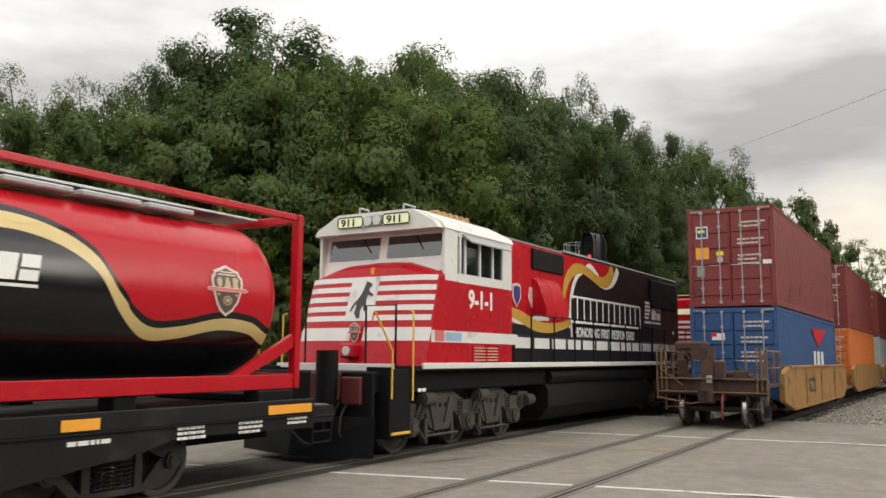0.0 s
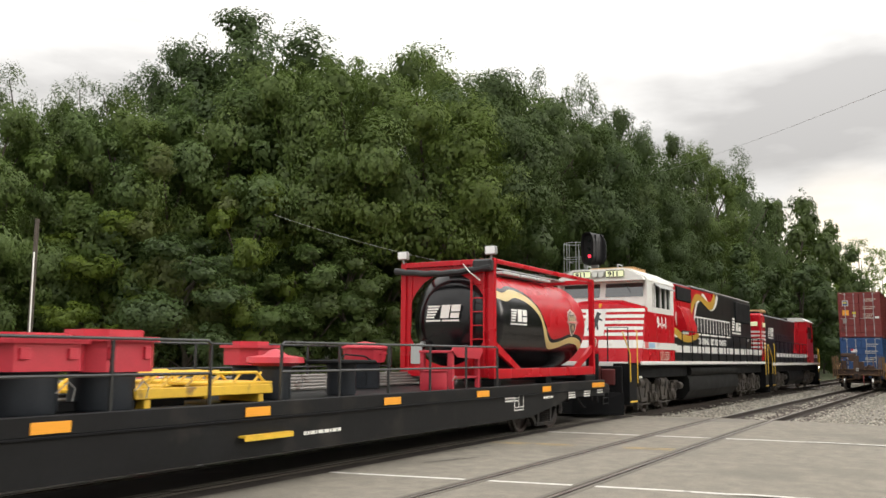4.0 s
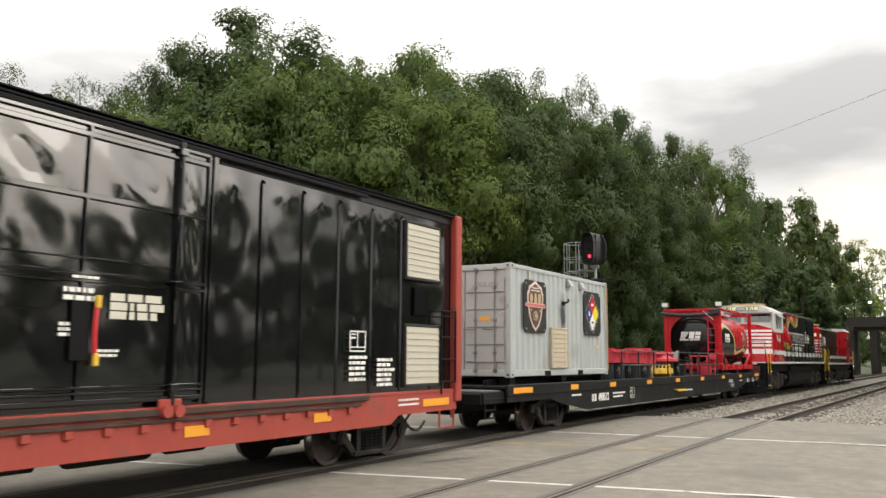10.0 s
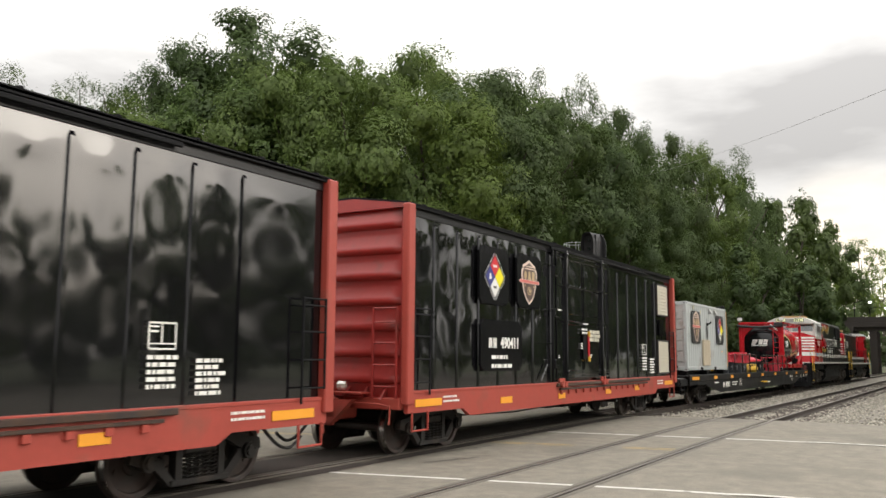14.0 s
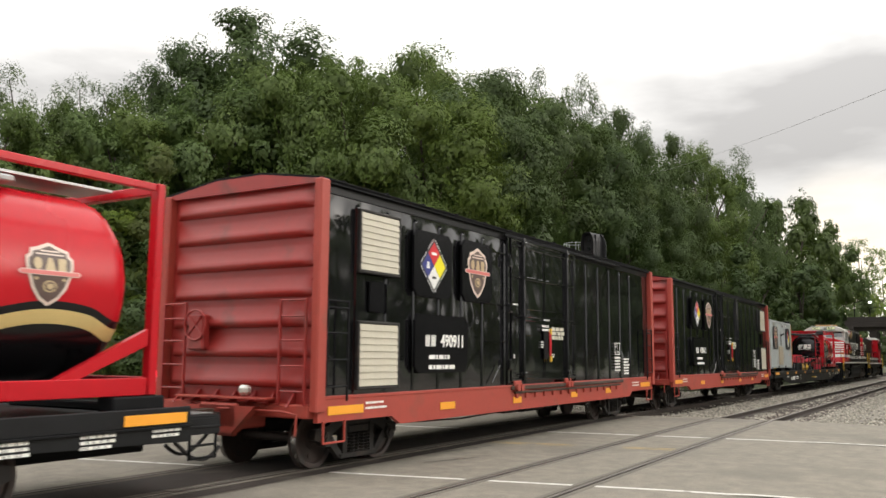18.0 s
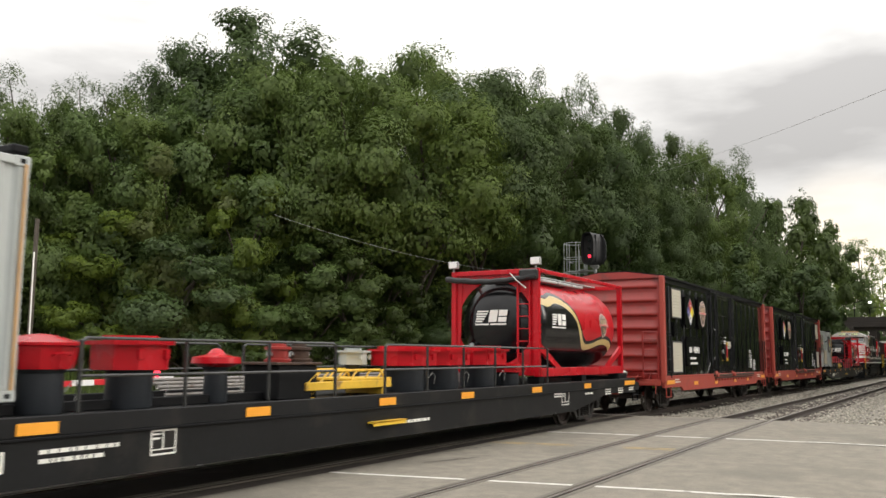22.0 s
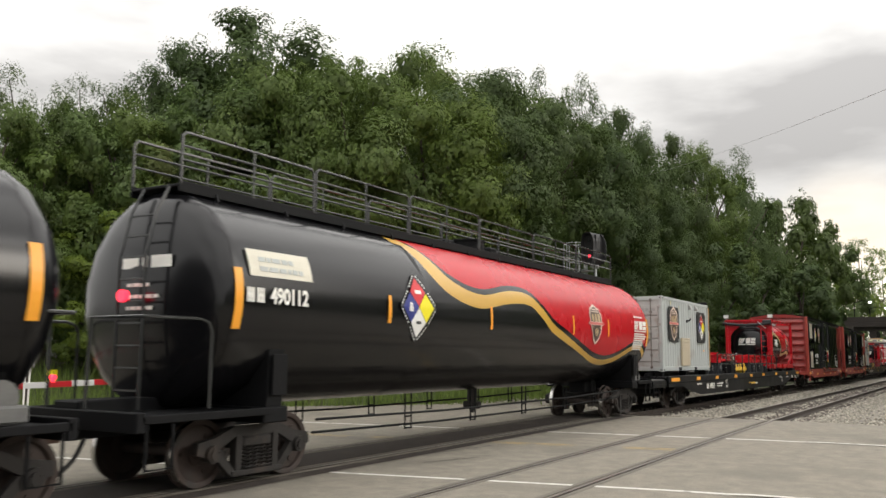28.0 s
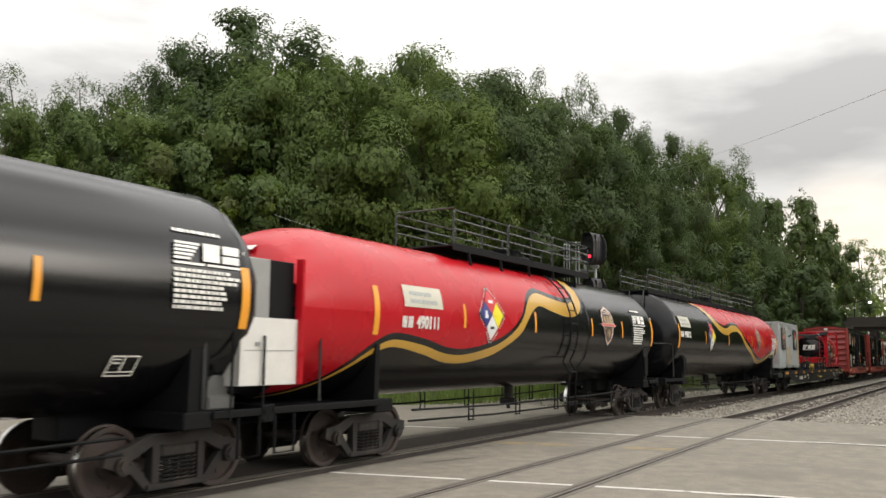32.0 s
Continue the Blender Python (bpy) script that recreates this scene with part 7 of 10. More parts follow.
    if livery == "red_rear":
        # side ladder over the shell
        lad = Shape()
        for x in (0.68, 1.12):
            pts = []
            for i in range(11):
                a = radians(58 - i * 9)
                pts.append((x, -(R + 0.1) * math.cos(a), CZ + (R + 0.1) * math.sin(a)))
            pts += [(x, -1.5, 1.4), (x, -1.46, 0.6)]
            lad.tube(pts, 0.02, 6)
        for i in range(9):
            a = radians(52 - i * 12)
            z = CZ + (R + 0.1) * math.sin(a)
            y = -(R + 0.1) * math.cos(a)
            if z < 2.1:
                y = -1.52
            lad.tube([(0.68, y, z), (1.12, y, z)], 0.015, 5)
        part("side_ladder", lad, BLACK_DULL, car)
        part("low_step", Shape().tube([(0.66, -1.46, 0.62), (0.78, -1.46, 0.34), (1.05, -1.46, 0.34), (1.14, -1.46, 0.62)], 0.018, 5).tube([(0.5, -1.46, 0.66), (1.3, -1.46, 0.66)], 0.018, 5), BLACK_DULL, car)
    if livery == "red_rear":
        # white equipment cabinet let into the rear head, its upper hatch open
        cb = Shape().box(rear - 1.2, rear - 0.02, -1.42, -1.38, 1.38, 2.3, 0.008).box(rear - 1.2, rear - 1.16, -1.42, -0.2, 1.38, 3.18, 0.008).box(rear - 1.2, rear, -0.24, -0.2, 1.38, 3.18, 0.008)
        cb.box(rear - 1.2, rear, -1.42, -0.2, 1.36, 1.4, 0.008)
        cab = part("equipment_cabinet", cb, WHITE, car, "white equipment cabinet with an open hatch")
        # the shell's rear end droops to a rounded shroud over the cabinet
        ring_n, steps_n, v = 28, 14, []
        for i in range(steps_n + 1):
            u = i / steps_n
            x = rear + 1.78 * u
            up = R * (0.52 + 0.48 * math.sqrt(1 - (1 - u) ** 2))
            v += [(x, -(R + 0.003) * math.cos(math.pi * k / ring_n), CZ + (up + 0.003) * math.sin(math.pi * k / ring_n)) for k in range(ring_n + 1)]
        m_ = ring_n + 1
        shroud = Shape().add(v, [[i * m_ + k, (i + 1) * m_ + k, (i + 1) * m_ + k + 1, i * m_ + k + 1] for i in range(steps_n) for k in range(ring_n)])
        part("end_shroud", shroud, RED, car, "rounded red shroud at the rear end", smooth=60)
        rim = [(-(R + 0.004) * math.cos(math.pi * k / ring_n), CZ + R * 0.525 * math.sin(math.pi * k / ring_n)) for k in range(ring_n + 1)]
        part("shroud_end", Shape().prism([p for p in rim if p[1] > 3.1] , "x", rear, rear + 0.04).prism([p for p in rim if p[0] > -0.22], "x", rear + 0.002, rear + 0.03), RED, car, smooth=0)
        # the shell's lower half runs on below the shroud, with the wave's tail
        v = []
        cols = 24
        for i in range(cols + 1):
            x = rear + 1.78 * i / cols
            g0, g1 = low(x), high(x)
            rim_ = min(0.12, 1.3 * (g1 - g0))
            levels = [CZ + (g1 + rim_ - CZ) * k / 5 for k in range(6)] + [g1, g0] + [g0 + (CZ - R * 0.995 - g0) * k / 6 for k in range(1, 7)]
            for z in levels:
                v.append((x, -math.sqrt(max((R + 0.003) ** 2 - (z - CZ) ** 2, 0)), z))
            for k in range(1, 9):
                g = -math.pi / 2 + math.pi / 2 * k / 8
                v.append((x, (R + 0.003) * math.cos(g), CZ + (R + 0.003) * math.sin(g)))
        m_ = len(v) // (cols + 1)
        skirt = Shape()
        skirt.add(v, [])
        for i in range(cols):
            for k in range(m_ - 1):
                skirt.f.append([i * m_ + k, i * m_ + k + 1, (i + 1) * m_ + k + 1, (i + 1) * m_ + k])
                skirt.m.append(2 if k < 5 else 1 if k == 6 else 0)
        part("end_skirt", skirt, mats, car, "red skirt with the tail of the gold wave", smooth=60)
        part("skirt_end", Shape().prism([(R * math.cos(math.pi + math.pi * k / 20), CZ + R * math.sin(math.pi + math.pi * k / 20)) for k in range(21)], "x", rear + 0.01, rear + 0.04), BLACK_DULL, car)
        bars(car, Matrix.Translation((rear + 0.12, 0.35, 3.49)) @ Euler((radians(35), 0, radians(-90))).to_matrix().to_4x4(), 1.0, 1, 0.14, 0.2, seed=75)
        part("cabinet_edge", Shape().box(rear - 0.03, rear + 0.03, -1.5, -1.36, 1.36, 3.2, 0.01), RED, cab)
        part("cabinet_back", Shape().box(rear - 1.16, rear - 0.55, -1.34, -1.3, 2.3, 3.14, 0.01), GREY_PAINT, cab)
        # a black plate paints the dark interior of the open hatch
        part("hatch_opening", Shape().box(rear - 0.55, rear - 0.03, -1.33, -1.3, 2.3, 3.14, 0.01), BLACK_DULL, cab)
        part("door_latch", Shape().box(rear - 0.9, rear - 0.82, -1.45, -1.41, 1.9, 1.96, 0.006).box(rear - 1.1, rear - 0.1, -1.428, -1.42, 1.84, 1.85, 0.002), GREY_PAINT, cab)
        part("marker_post", Shape().tube([(rear - 0.75, -1.46, 0.9), (rear - 0.75, -1.46, 2.05)], 0.02, 6).tube([(rear - 1.35, -1.46, 0.9), (rear - 1.35, -1.46, 2.5), (rear - 1.55, -1.46, 2.52)], 0.02, 6), BLACK_DULL, car)
    if livery == "red_front":
        lad = Shape()
        for y in (-0.38, 0.14):
            lad.tube([(rear - 0.55, y, 1.05), (rear - 0.55, y, 3.1), (rear - 0.4, y, 3.75), (rear - 0.2, y, 4.12)], 0.024, 6)
        for i in range(9):
            z = 1.3 + i * 0.3
            x = rear - 0.55 if z < 3.1 else rear - 0.55 + (z - 3.1) * 0.26
            lad.tube([(x, -0.38, z), (x, 0.14, z)], 0.017, 5)
        part("end_ladder", lad, RAIL_PAINT, car)
        bars(car, Matrix.Translation((rear - 0.335, 0.35, 3.14)) @ Euler((radians(90), 0, radians(-90))).to_matrix().to_4x4(), 1.0, 1, 0.17, 0.2, seed=71)
        bars(car, Matrix.Translation((rear - 0.362, 0.2, 2.76)) @ Euler((radians(90), 0, radians(-90))).to_matrix().to_4x4(), 0.7, 3, 0.05, 0.16, seed=72)
        part("marker_lamp", Shape().cyl((rear - 0.62, 0.0, 2.57), (rear - 0.54, 0.0, 2.57), 0.085, 14), LIGHT_RED, car, "lit red marker lamp")
    return rides(car, centre, half_trucks)


tank_car("490112", -76.8, 7.9, -8.9, 8.8, "red_front", "black tank car with a red front half and a gold wave")
tank_car("490111", -96.1, 7.1, -9.35, 7.6, "red_rear", "red tank car with a black front half and a gold wave")
tank_car("490113", -114.7, 7.4, -8.2, 8.02, "black", "plain black tank car following the red one")


# ---- locomotives ----
def loco_truck(car, x, axles):
    """A three- or two-axle locomotive truck with outside frame."""
    sp = 2.08 if axles == 3 else 2.74
    reach = sp * (axles - 1) / 2
    tr = part("truck", Shape().box(-reach + 0.2, reach - 0.2, -0.8, 0.8, 0.55, 0.85, 0.04), LOCO_TRUCK, car, "dusty grey locomotive truck", (x, 0, 0))
    for sgn in (-1, 1):
        y0, y1 = sorted((sgn * 1.0, sgn * 1.16))
        sh = Shape()
        pts = [(-reach - 0.78, 0.98), (-reach - 0.78, 0.7), (-reach - 0.5, 0.62)]
        for k in range(axles):
            ax = -reach + k * sp
            pts += [(ax - 0.33, 0.56), (ax - 0.26, 0.4), (ax + 0.26, 0.4), (ax + 0.33, 0.56)]
            if k < axles - 1:
                mid_ = ax + sp / 2
                pts += [(mid_ - 0.52, 0.72), (mid_ - 0.36, 0.44), (mid_ - 0.14, 0.36), (mid_ + 0.14, 0.36), (mid_ + 0.36, 0.44), (mid_ + 0.52, 0.72)]
        pts += [(reach + 0.5, 0.62), (reach + 0.78, 0.7), (reach + 0.78, 0.98)]
        for k in range(axles)[::-1]:
            ax = -reach + k * sp
            pts += [(ax + 0.34, 1.0), (ax + 0.18, 0.9), (ax - 0.18, 0.9), (ax - 0.34, 1.0)]
            if k:
                pts += [(ax - sp / 2 + 0.4, 1.12), (ax - sp / 2 - 0.4, 1.12)]
        sh.prism(pts, "y", y0, y1)
        face_ = y0 if sgn < 0 else y1
        for k in range(axles):
            ax = -reach + k * sp
            sh.box(ax - 0.21, ax + 0.21, y0 - 0.05, y1 + 0.05, 0.3, 0.7, 0.05)
            sh.cyl((ax, y0 - 0.1, 0.5), (ax, y1 + 0.1, 0.5), 0.16, 16).cyl((ax, y0 - 0.12, 0.5), (ax, y1 + 0.12, 0.5), 0.09, 12)
            for q in range(6):
                u, w = ax + 0.12 * math.cos(q * math.pi / 3), 0.5 + 0.12 * math.sin(q * math.pi / 3)
                sh.cyl((u, face_, w), (u, face_ + sgn * 0.115, w), 0.016, 6)
            for o in (-0.3, 0.3):
                sh.tube([(ax + o + 0.075 * math.cos(g), face_ + sgn * 0.02 + 0.06 * math.sin(g), 0.6 + 0.3 * g / 31.4) for g in [31.4 * i / 40 for i in range(41)]], 0.017, 4)
                sh.box(ax + o - 0.1, ax + o + 0.1, y0 - 0.02, y1 + 0.02, 0.9, 0.95, 0.01)
            if k < axles - 1:
                m0 = ax + sp / 2
                # black discs laid on the solid frame stand in for its shaded holes
                for o in (-0.2, 0.0, 0.2):
                    sh.cyl((m0 + o, face_ - sgn * 0.01, 0.84), (m0 + o, face_ + sgn * 0.012, 0.84), 0.045, 10, mat=1)
                for o in (-1, 1):
                    sh.prism([(m0 + o * 0.46, 0.98), (m0 + o * 0.3, 0.98), (m0 + o * 0.12, 0.5), (m0 + o * 0.28, 0.5)], "y", min(face_, face_ + sgn * 0.035), max(face_, face_ + sgn * 0.035))
                sh.box(m0 - 0.28, m0 + 0.28, min(face_, face_ + sgn * 0.05), max(face_, face_ + sgn * 0.05), 0.38, 0.5, 0.02)
                sh.cyl((m0 - 0.78, sgn * 1.24, 0.98), (m0 - 0.42, sgn * 1.24, 0.98), 0.13, 14).cyl((m0 - 0.82, sgn * 1.24, 0.98), (m0 - 0.78, sgn * 1.24, 0.98), 0.09, 10)
                sh.cyl((m0 - 0.42, sgn * 1.24, 0.98), (m0 - 0.1, sgn * 1.24, 0.98), 0.03, 6)
                sh.tube(smooth_line([(m0 - 0.8, sgn * 1.24, 0.9), (m0 - 0.95, sgn * 1.22, 0.6), (m0 - 0.7, sgn * 1.2, 0.32), (m0 - 0.5, sgn * 1.18, 0.22)], 4), 0.026, 6)
                sh.cyl((ax + 0.45, sgn * 1.2, 0.3), (ax + sp - 0.45, sgn * 1.2, 0.3), 0.026, 6)
                for o in (0.52, sp - 0.62):
                    sh.box(ax + o, ax + o + 0.1, y0, y1, 0.14, 0.62, 0.02)
        sh.cyl((reach + 0.5, sgn * 1.2, 0.8), (reach + 0.85, sgn * 1.2, 0.8), 0.13, 12)
        part("side_frame", sh, [LOCO_TRUCK, BLACK_DULL], tr)
    for k in range(axles):
        w = part("wheelset", BIG_WHEELS, WHEEL, tr, at=(-reach + k * sp, 0, 0.508))
        ROLLS.append((w, -reach + k * sp, 0.0, 0.508, 0.508, False))
    return tr


def slatted(parent, name, x0, x1, y, z0, z1, nx, nz, base, line, lab=""):
    """A panel of doors: raised leaves with gaps."""
    w, h = (x1 - x0) / nx, (z1 - z0) / nz
    me = Shape().box(0.025, w - 0.025, y - 0.02, y + 0.01, 0.025, h - 0.025, 0.008).mesh(name, base)
    for i in range(nx):
        for k in range(nz):
            part(name, me, base, parent, lab, at=(x0 + i * w, 0, z0 + k * h))


def handrails(loco, x0, x1, y, n, z0=1.6, z1=2.72, mat=None, low=False):
    for s in (-1, 1):
        sh = Shape().tube([(x0, s * y, z1 - 0.04), (x0 + 0.05, s * y, z1), (x1 - 0.05, s * y, z1), (x1, s * y, z1 - 0.04)], 0.02, 6)
        for i in range(n + 1):
            x = x0 + (x1 - x0) * i / n
            sh.tube([(x, s * y, z0 - 0.1), (x, s * y, z1)], 0.018, 6)
        part("handrail", sh, mat or BLACK_DULL, loco)


def steps(loco, x, e, yel=True):
    """Corner steps: a dark well with yellow-edged treads and yellow grab rails."""
    for s in (-1, 1):
        y0, y1 = sorted((s * 1.0, s * 1.5))
        well = Shape().box(x - 0.3, x + 0.3, y0, y0 + 0.04 if s > 0 else y0 + 0.04, 0.4, 1.55, 0.01)
        well.box(x - 0.32, x - 0.28, y0, y1, 0.38, 1.58, 0.006).box(x + 0.28, x + 0.32, y0, y1, 0.38, 1.58, 0.006)
        w = part("step_well", well, BLACK_DULL, loco)
        for z in (0.46, 0.84, 1.22):
            part("tread", Shape().box(x - 0.28, x + 0.28, y0, y1, z - 0.02, z + 0.02, 0.005), BLACK_DULL, w)
        part("tread_edge", Shape().box(x - 0.28, x + 0.28, min(s * 1.5, s * 1.53), max(s * 1.5, s * 1.53), 0.44, 0.485, 0.004), YELLOW, w)
        part("grab_rail", Shape().tube([(x + e * 0.3, s * 1.53, 1.05), (x + e * 0.3, s * 1.53, 1.86), (x + e * 0.72, s * 1.45, 2.52)], 0.017, 6), YELLOW, w, "yellow grab rail")
        part("grab_rail", Shape().tube([(x - e * 0.34, s * 1.53, 1.0), (x - e * 0.34, s * 1.53, 2.55), (x - e * 0.38, s * 1.46, 2.58)], 0.017, 6), YELLOW, w, "yellow grab rail")


def pilot(loco, x, e):
    """Pilot plate, snow plough, coupler and end hoses at one end."""
    pl = Shape().box(min(x, x + e * 0.08), max(x, x + e * 0.08), -1.4, 1.4, 0.55, 1.5, 0.02)
    p_ = part("pilot", pl, BLACK_DULL, loco)
    v = [(x + e * 0.55, 0, 0.10), (x + e * 0.1, -1.45, 0.10), (x + e * 0.1, 1.45, 0.10), (x + e * 0.38, 0, 0.75), (x + e * 0.05, -1.45, 0.75), (x + e * 0.05, 1.45, 0.75)]
    part("plough", Shape().add(v, [[0, 1, 4, 3], [0, 3, 5, 2], [1, 2, 5, 4], [0, 2, 1], [3, 4, 5]]), BLACK_DULL, p_, smooth=0)
    part("coupler", COUPLER, RUST, loco, at=Matrix.Translation((x + e * 0.05, 0, 0)) @ Matrix.Rotation(0 if e > 0 else math.pi, 4, "Z"))
    for k, y in enumerate((-0.9, -0.72, -0.56, 0.56, 0.72, 0.9)):
        hs = Shape().tube(smooth_line([(x + e * 0.08, y, 1.0), (x + e * 0.25, y, 0.8), (x + e * 0.3, y, 0.5), (x + e * 0.22, y, 0.42)], 4), 0.024, 6)
        part("air_hose", hs, HOSE, p_)


def loco_911(centre):
    """A red and black six-axle locomotive whose cab end (at -x) faces back along its train."""
    lo = thing("locomotive", "red, white and black six-axle locomotive with striped nose and gold wave", "locomotive", "locomotives")
    c = lambda a: a - 38.0
    part("underframe", Shape().box(c(27.3), c(48.1), -1.3, 1.3, 1.12, 1.5, 0.03), BLACK_DULL, lo)
    part("walkway", Shape().box(c(28.3), c(47.6), -1.52, 1.52, 1.5, 1.6, 0.01), BLACK_DULL, lo)
    part("side_sill", Shape().box(c(28.6), c(47.3), -1.56, -1.51, 1.54, 1.65, 0.008).box(c(28.6), c(47.3), 1.51, 1.56, 1.54, 1.65, 0.008), WHITE, lo, "white side sill stripe")
    part("front_sill", Shape().box(c(27.95), c(28.02), -1.35, 1.35, 1.5, 1.63, 0.008), WHITE, lo)
    # nose and cab
    face = lambda y, z: c(28.48 + 0.3 * (z - 1.6) + (0.0 if abs(y) <= 0.7 else (abs(y) - 0.7) / 0.55 * 0.06 if abs(y) <= 1.25 else 0.06 + (abs(y) - 1.25) / 0.28 * 0.15))
    ys_, zt = (-1.53, -1.25, -0.7, 0.0, 0.7, 1.25, 1.53), (3.28, 3.35, 3.5, 3.53, 3.5, 3.35, 3.28)
    v = [(face(y, 1.6), y, 1.6) for y in ys_] + [(face(y, z - 0.05), y, z - 0.05) for y, z in zip(ys_, zt)] + [(face(y, z) + 0.05, y, z) for y, z in zip(ys_, zt)] + [(c(29.62), y, z + 0.14) for y, z in zip(ys_, zt)] + [(c(29.62), y, 1.6) for y in ys_]
    f = [[7 * r + i, 7 * r + i + 1, 7 * r + i + 8, 7 * r + i + 7] for r in range(4) for i in range(6)] + [[0, 7, 14, 21, 28], [6, 34, 27, 20, 13], [28, 29, 30, 31, 32, 33, 34, 6, 5, 4, 3, 2, 1, 0]]
    ns = part("nose", Shape().add(v, f), RED, lo, smooth=25)
    # white stripes round the nose front and bevels
    def nose_band(z0, z1, y_from=-1.52, y_to=1.52, mat=None):
        cuts_ = sorted(set([max(y_from, min(y_to, y)) for y in ys_] + [y_from, y_to]))
        v = []
        for y in cuts_:
            v += [(face(y, z0) - 0.008, y, z0), (face(y, z1) - 0.008, y, z1)]
        part("nose_stripe", Shape().add(v, [[2 * i, 2 * i + 1, 2 * i + 3, 2 * i + 2] for i in range(len(cuts_) - 1)]), mat or WHITE, ns, "white nose stripe", smooth=0)
    for i in range(5):
        z = 2.43 + i * 0.19
        for a, b in ((-1.5, -0.33 + 0.03 * i), (0.36, 1.5)):
            nose_band(z, z + 0.105, y_from=a, y_to=b)
    nose_band(2.05, 2.3, y_from=-1.53, y_to=-0.15)
    nose_band(2.05, 2.3, y_from=0.15, y_to=1.53)
    nose_band(2.43, 3.295, y_from=-0.3, y_to=0.36)
    # the rearing animal mark as a plain dark slanted shape on the white panel
    hm = flat_poly([(-0.05, -0.34), (0.02, -0.33), (0.0, -0.2), (0.05, -0.1), (0.1, -0.22), (0.15, -0.2), (0.1, -0.02), (0.12, 0.08), (0.24, 0.04), (0.25, 0.08), (0.14, 0.14), (0.12, 0.2), (0.18, 0.24), (0.17, 0.28), (0.1, 0.3), (0.04, 0.33), (0.02, 0.26), (-0.02, 0.12), (-0.1, 0.0), (-0.2, -0.1), (-0.24, -0.22), (-0.2, -0.2), (-0.14, -0.08), (-0.1, -0.12), (-0.12, -0.24)], 0.004)
    part("nose_mark", hm, PANEL_BLACK, ns, "dark animal mark on white", Matrix.Translation((face(0, 2.85) - 0.014, 0.03, 2.85)) @ Euler((radians(73), 0, radians(-90))).to_matrix().to_4x4() @ Matrix.Diagonal((1.0, 1.15, 1, 1)), smooth=0)
    emblem(ns, Matrix.Translation((c(28.58), 0.0, 2.2)) @ Euler((radians(90), 0, radians(-90))).to_matrix().to_4x4(), 0.36)
    part("headlight_housing", Shape().box(c(28.34), c(28.6), -0.17, 0.17, 1.72, 2.0, 0.04), RED, ns)
    part("nose_headlight", Shape().cyl((c(28.32), 0, 1.86), (c(28.36), 0, 1.86), 0.09, 14), LENS, ns)
    part("class_light", Shape().box(face(0, 3.4) - 0.03, face(0, 3.4) + 0.02, -0.14, -0.05, 3.33, 3.47, 0.01), ORANGE, ns)
    # cab: side walls red below, white above, with window openings
    for s in (-1, 1):
        y0, y1 = sorted((s * 1.46, s * 1.536))
        side = part("cab_side", Shape().prism([(c(28.72), 1.6), (c(29.19), 3.2), (c(32.15), 3.2), (c(32.15), 1.6)], "y", y0, y1), RED, lo, "red lower cab side")
        up = Shape().box(c(29.35), c(29.82), y0, y1, 3.2, 4.25, 0.01).box(c(31.75), c(32.15), y0, y1, 3.18, 4.25, 0.01)
        up.box(c(29.82), c(31.75), y0, y1, 3.18, 3.38, 0.01).box(c(29.82), c(31.75), y0, y1, 4.1, 4.25, 0.01)
        cab_up = part("cab_upper_side", up, WHITE, lo, "white upper cab side")
        part("window_pane", Shape().box(c(29.82), c(31.75), y0 + 0.02, y1 - 0.02, 3.38, 4.1, 0.004), GLASS_DARK, cab_up)
        for x in (29.9, 30.1, 30.7, 31.25, 31.7):
            part("window_bar", Shape().box(c(x) - 0.03, c(x) + 0.03, y0 - 0.02, y1 + 0.02, 3.36, 4.1, 0.006), WHITE, cab_up)
        part("sunshade", Shape().prism([(s * 1.5, 4.2), (s * 1.5, 4.14), (s * 1.74, 3.98), (s * 1.74, 4.01)], "x", c(30.0), c(31.7)), GREY_PAINT, cab_up)
        part("side_stripe", Shape().box(c(28.86), c(32.4), s * 1.54 - 0.004, s * 1.54 + 0.004, 2.03, 2.25, 0.001), WHITE, side, smooth=0)
        side_grille = part("side_grille", Shape().box(c(30.4), c(31.5), s * 1.545 - 0.006, s * 1.545 + 0.006, 1.66, 1.99, 0.002), RED, side)
        for q in range(10):
            gx, gz = c(30.45) + 0.55 * (q % 2), 1.69 + 0.06 * (q // 2)
            part("grille_slat", Shape().box(gx, gx + 0.46, s * 1.552 - 0.008, s * 1.552 + 0.008, gz, gz + 0.02, 0.002), CREAM, side_grille)
    part("cab_front", Shape().prism([(c(29.4), 3.4), (c(29.56), 4.2), (c(29.7), 4.2), (c(29.62), 3.4)], "y", -1.5, 1.5), WHITE, lo)
    cf = Shape()
    for y0, y1 in ((-1.36, -0.1), (0.1, 1.36)):
        v = []
        for z in (3.7, 4.14):
            x = c(29.4) + (z - 3.4) * 0.2 - 0.012
            v += [(x, y0, z), (x, y1, z)]
        cf.add(v, [[0, 1, 3, 2]])
    part("windscreen", cf, CAB_GLASS, lo, smooth=0)
    part("wiper", Shape().tube([(c(29.52), -0.75, 4.14), (c(29.47), -0.95, 3.85)], 0.012, 5), BLACK_DULL, lo)
    part("wiper", Shape().tube([(c(29.52), 0.55, 4.14), (c(29.47), 0.3, 3.85)], 0.012, 5), BLACK_DULL, lo)
    part("cab_back", Shape().box(c(32.05), c(32.15), -1.47, 1.47, 1.6, 4.25, 0.01), WHITE, lo)
    roof = Shape().prism([(-1.56, 4.2), (-1.5, 4.32), (-0.95, 4.6), (0.95, 4.6), (1.5, 4.32), (1.56, 4.2)], "x", c(29.3), c(32.2))
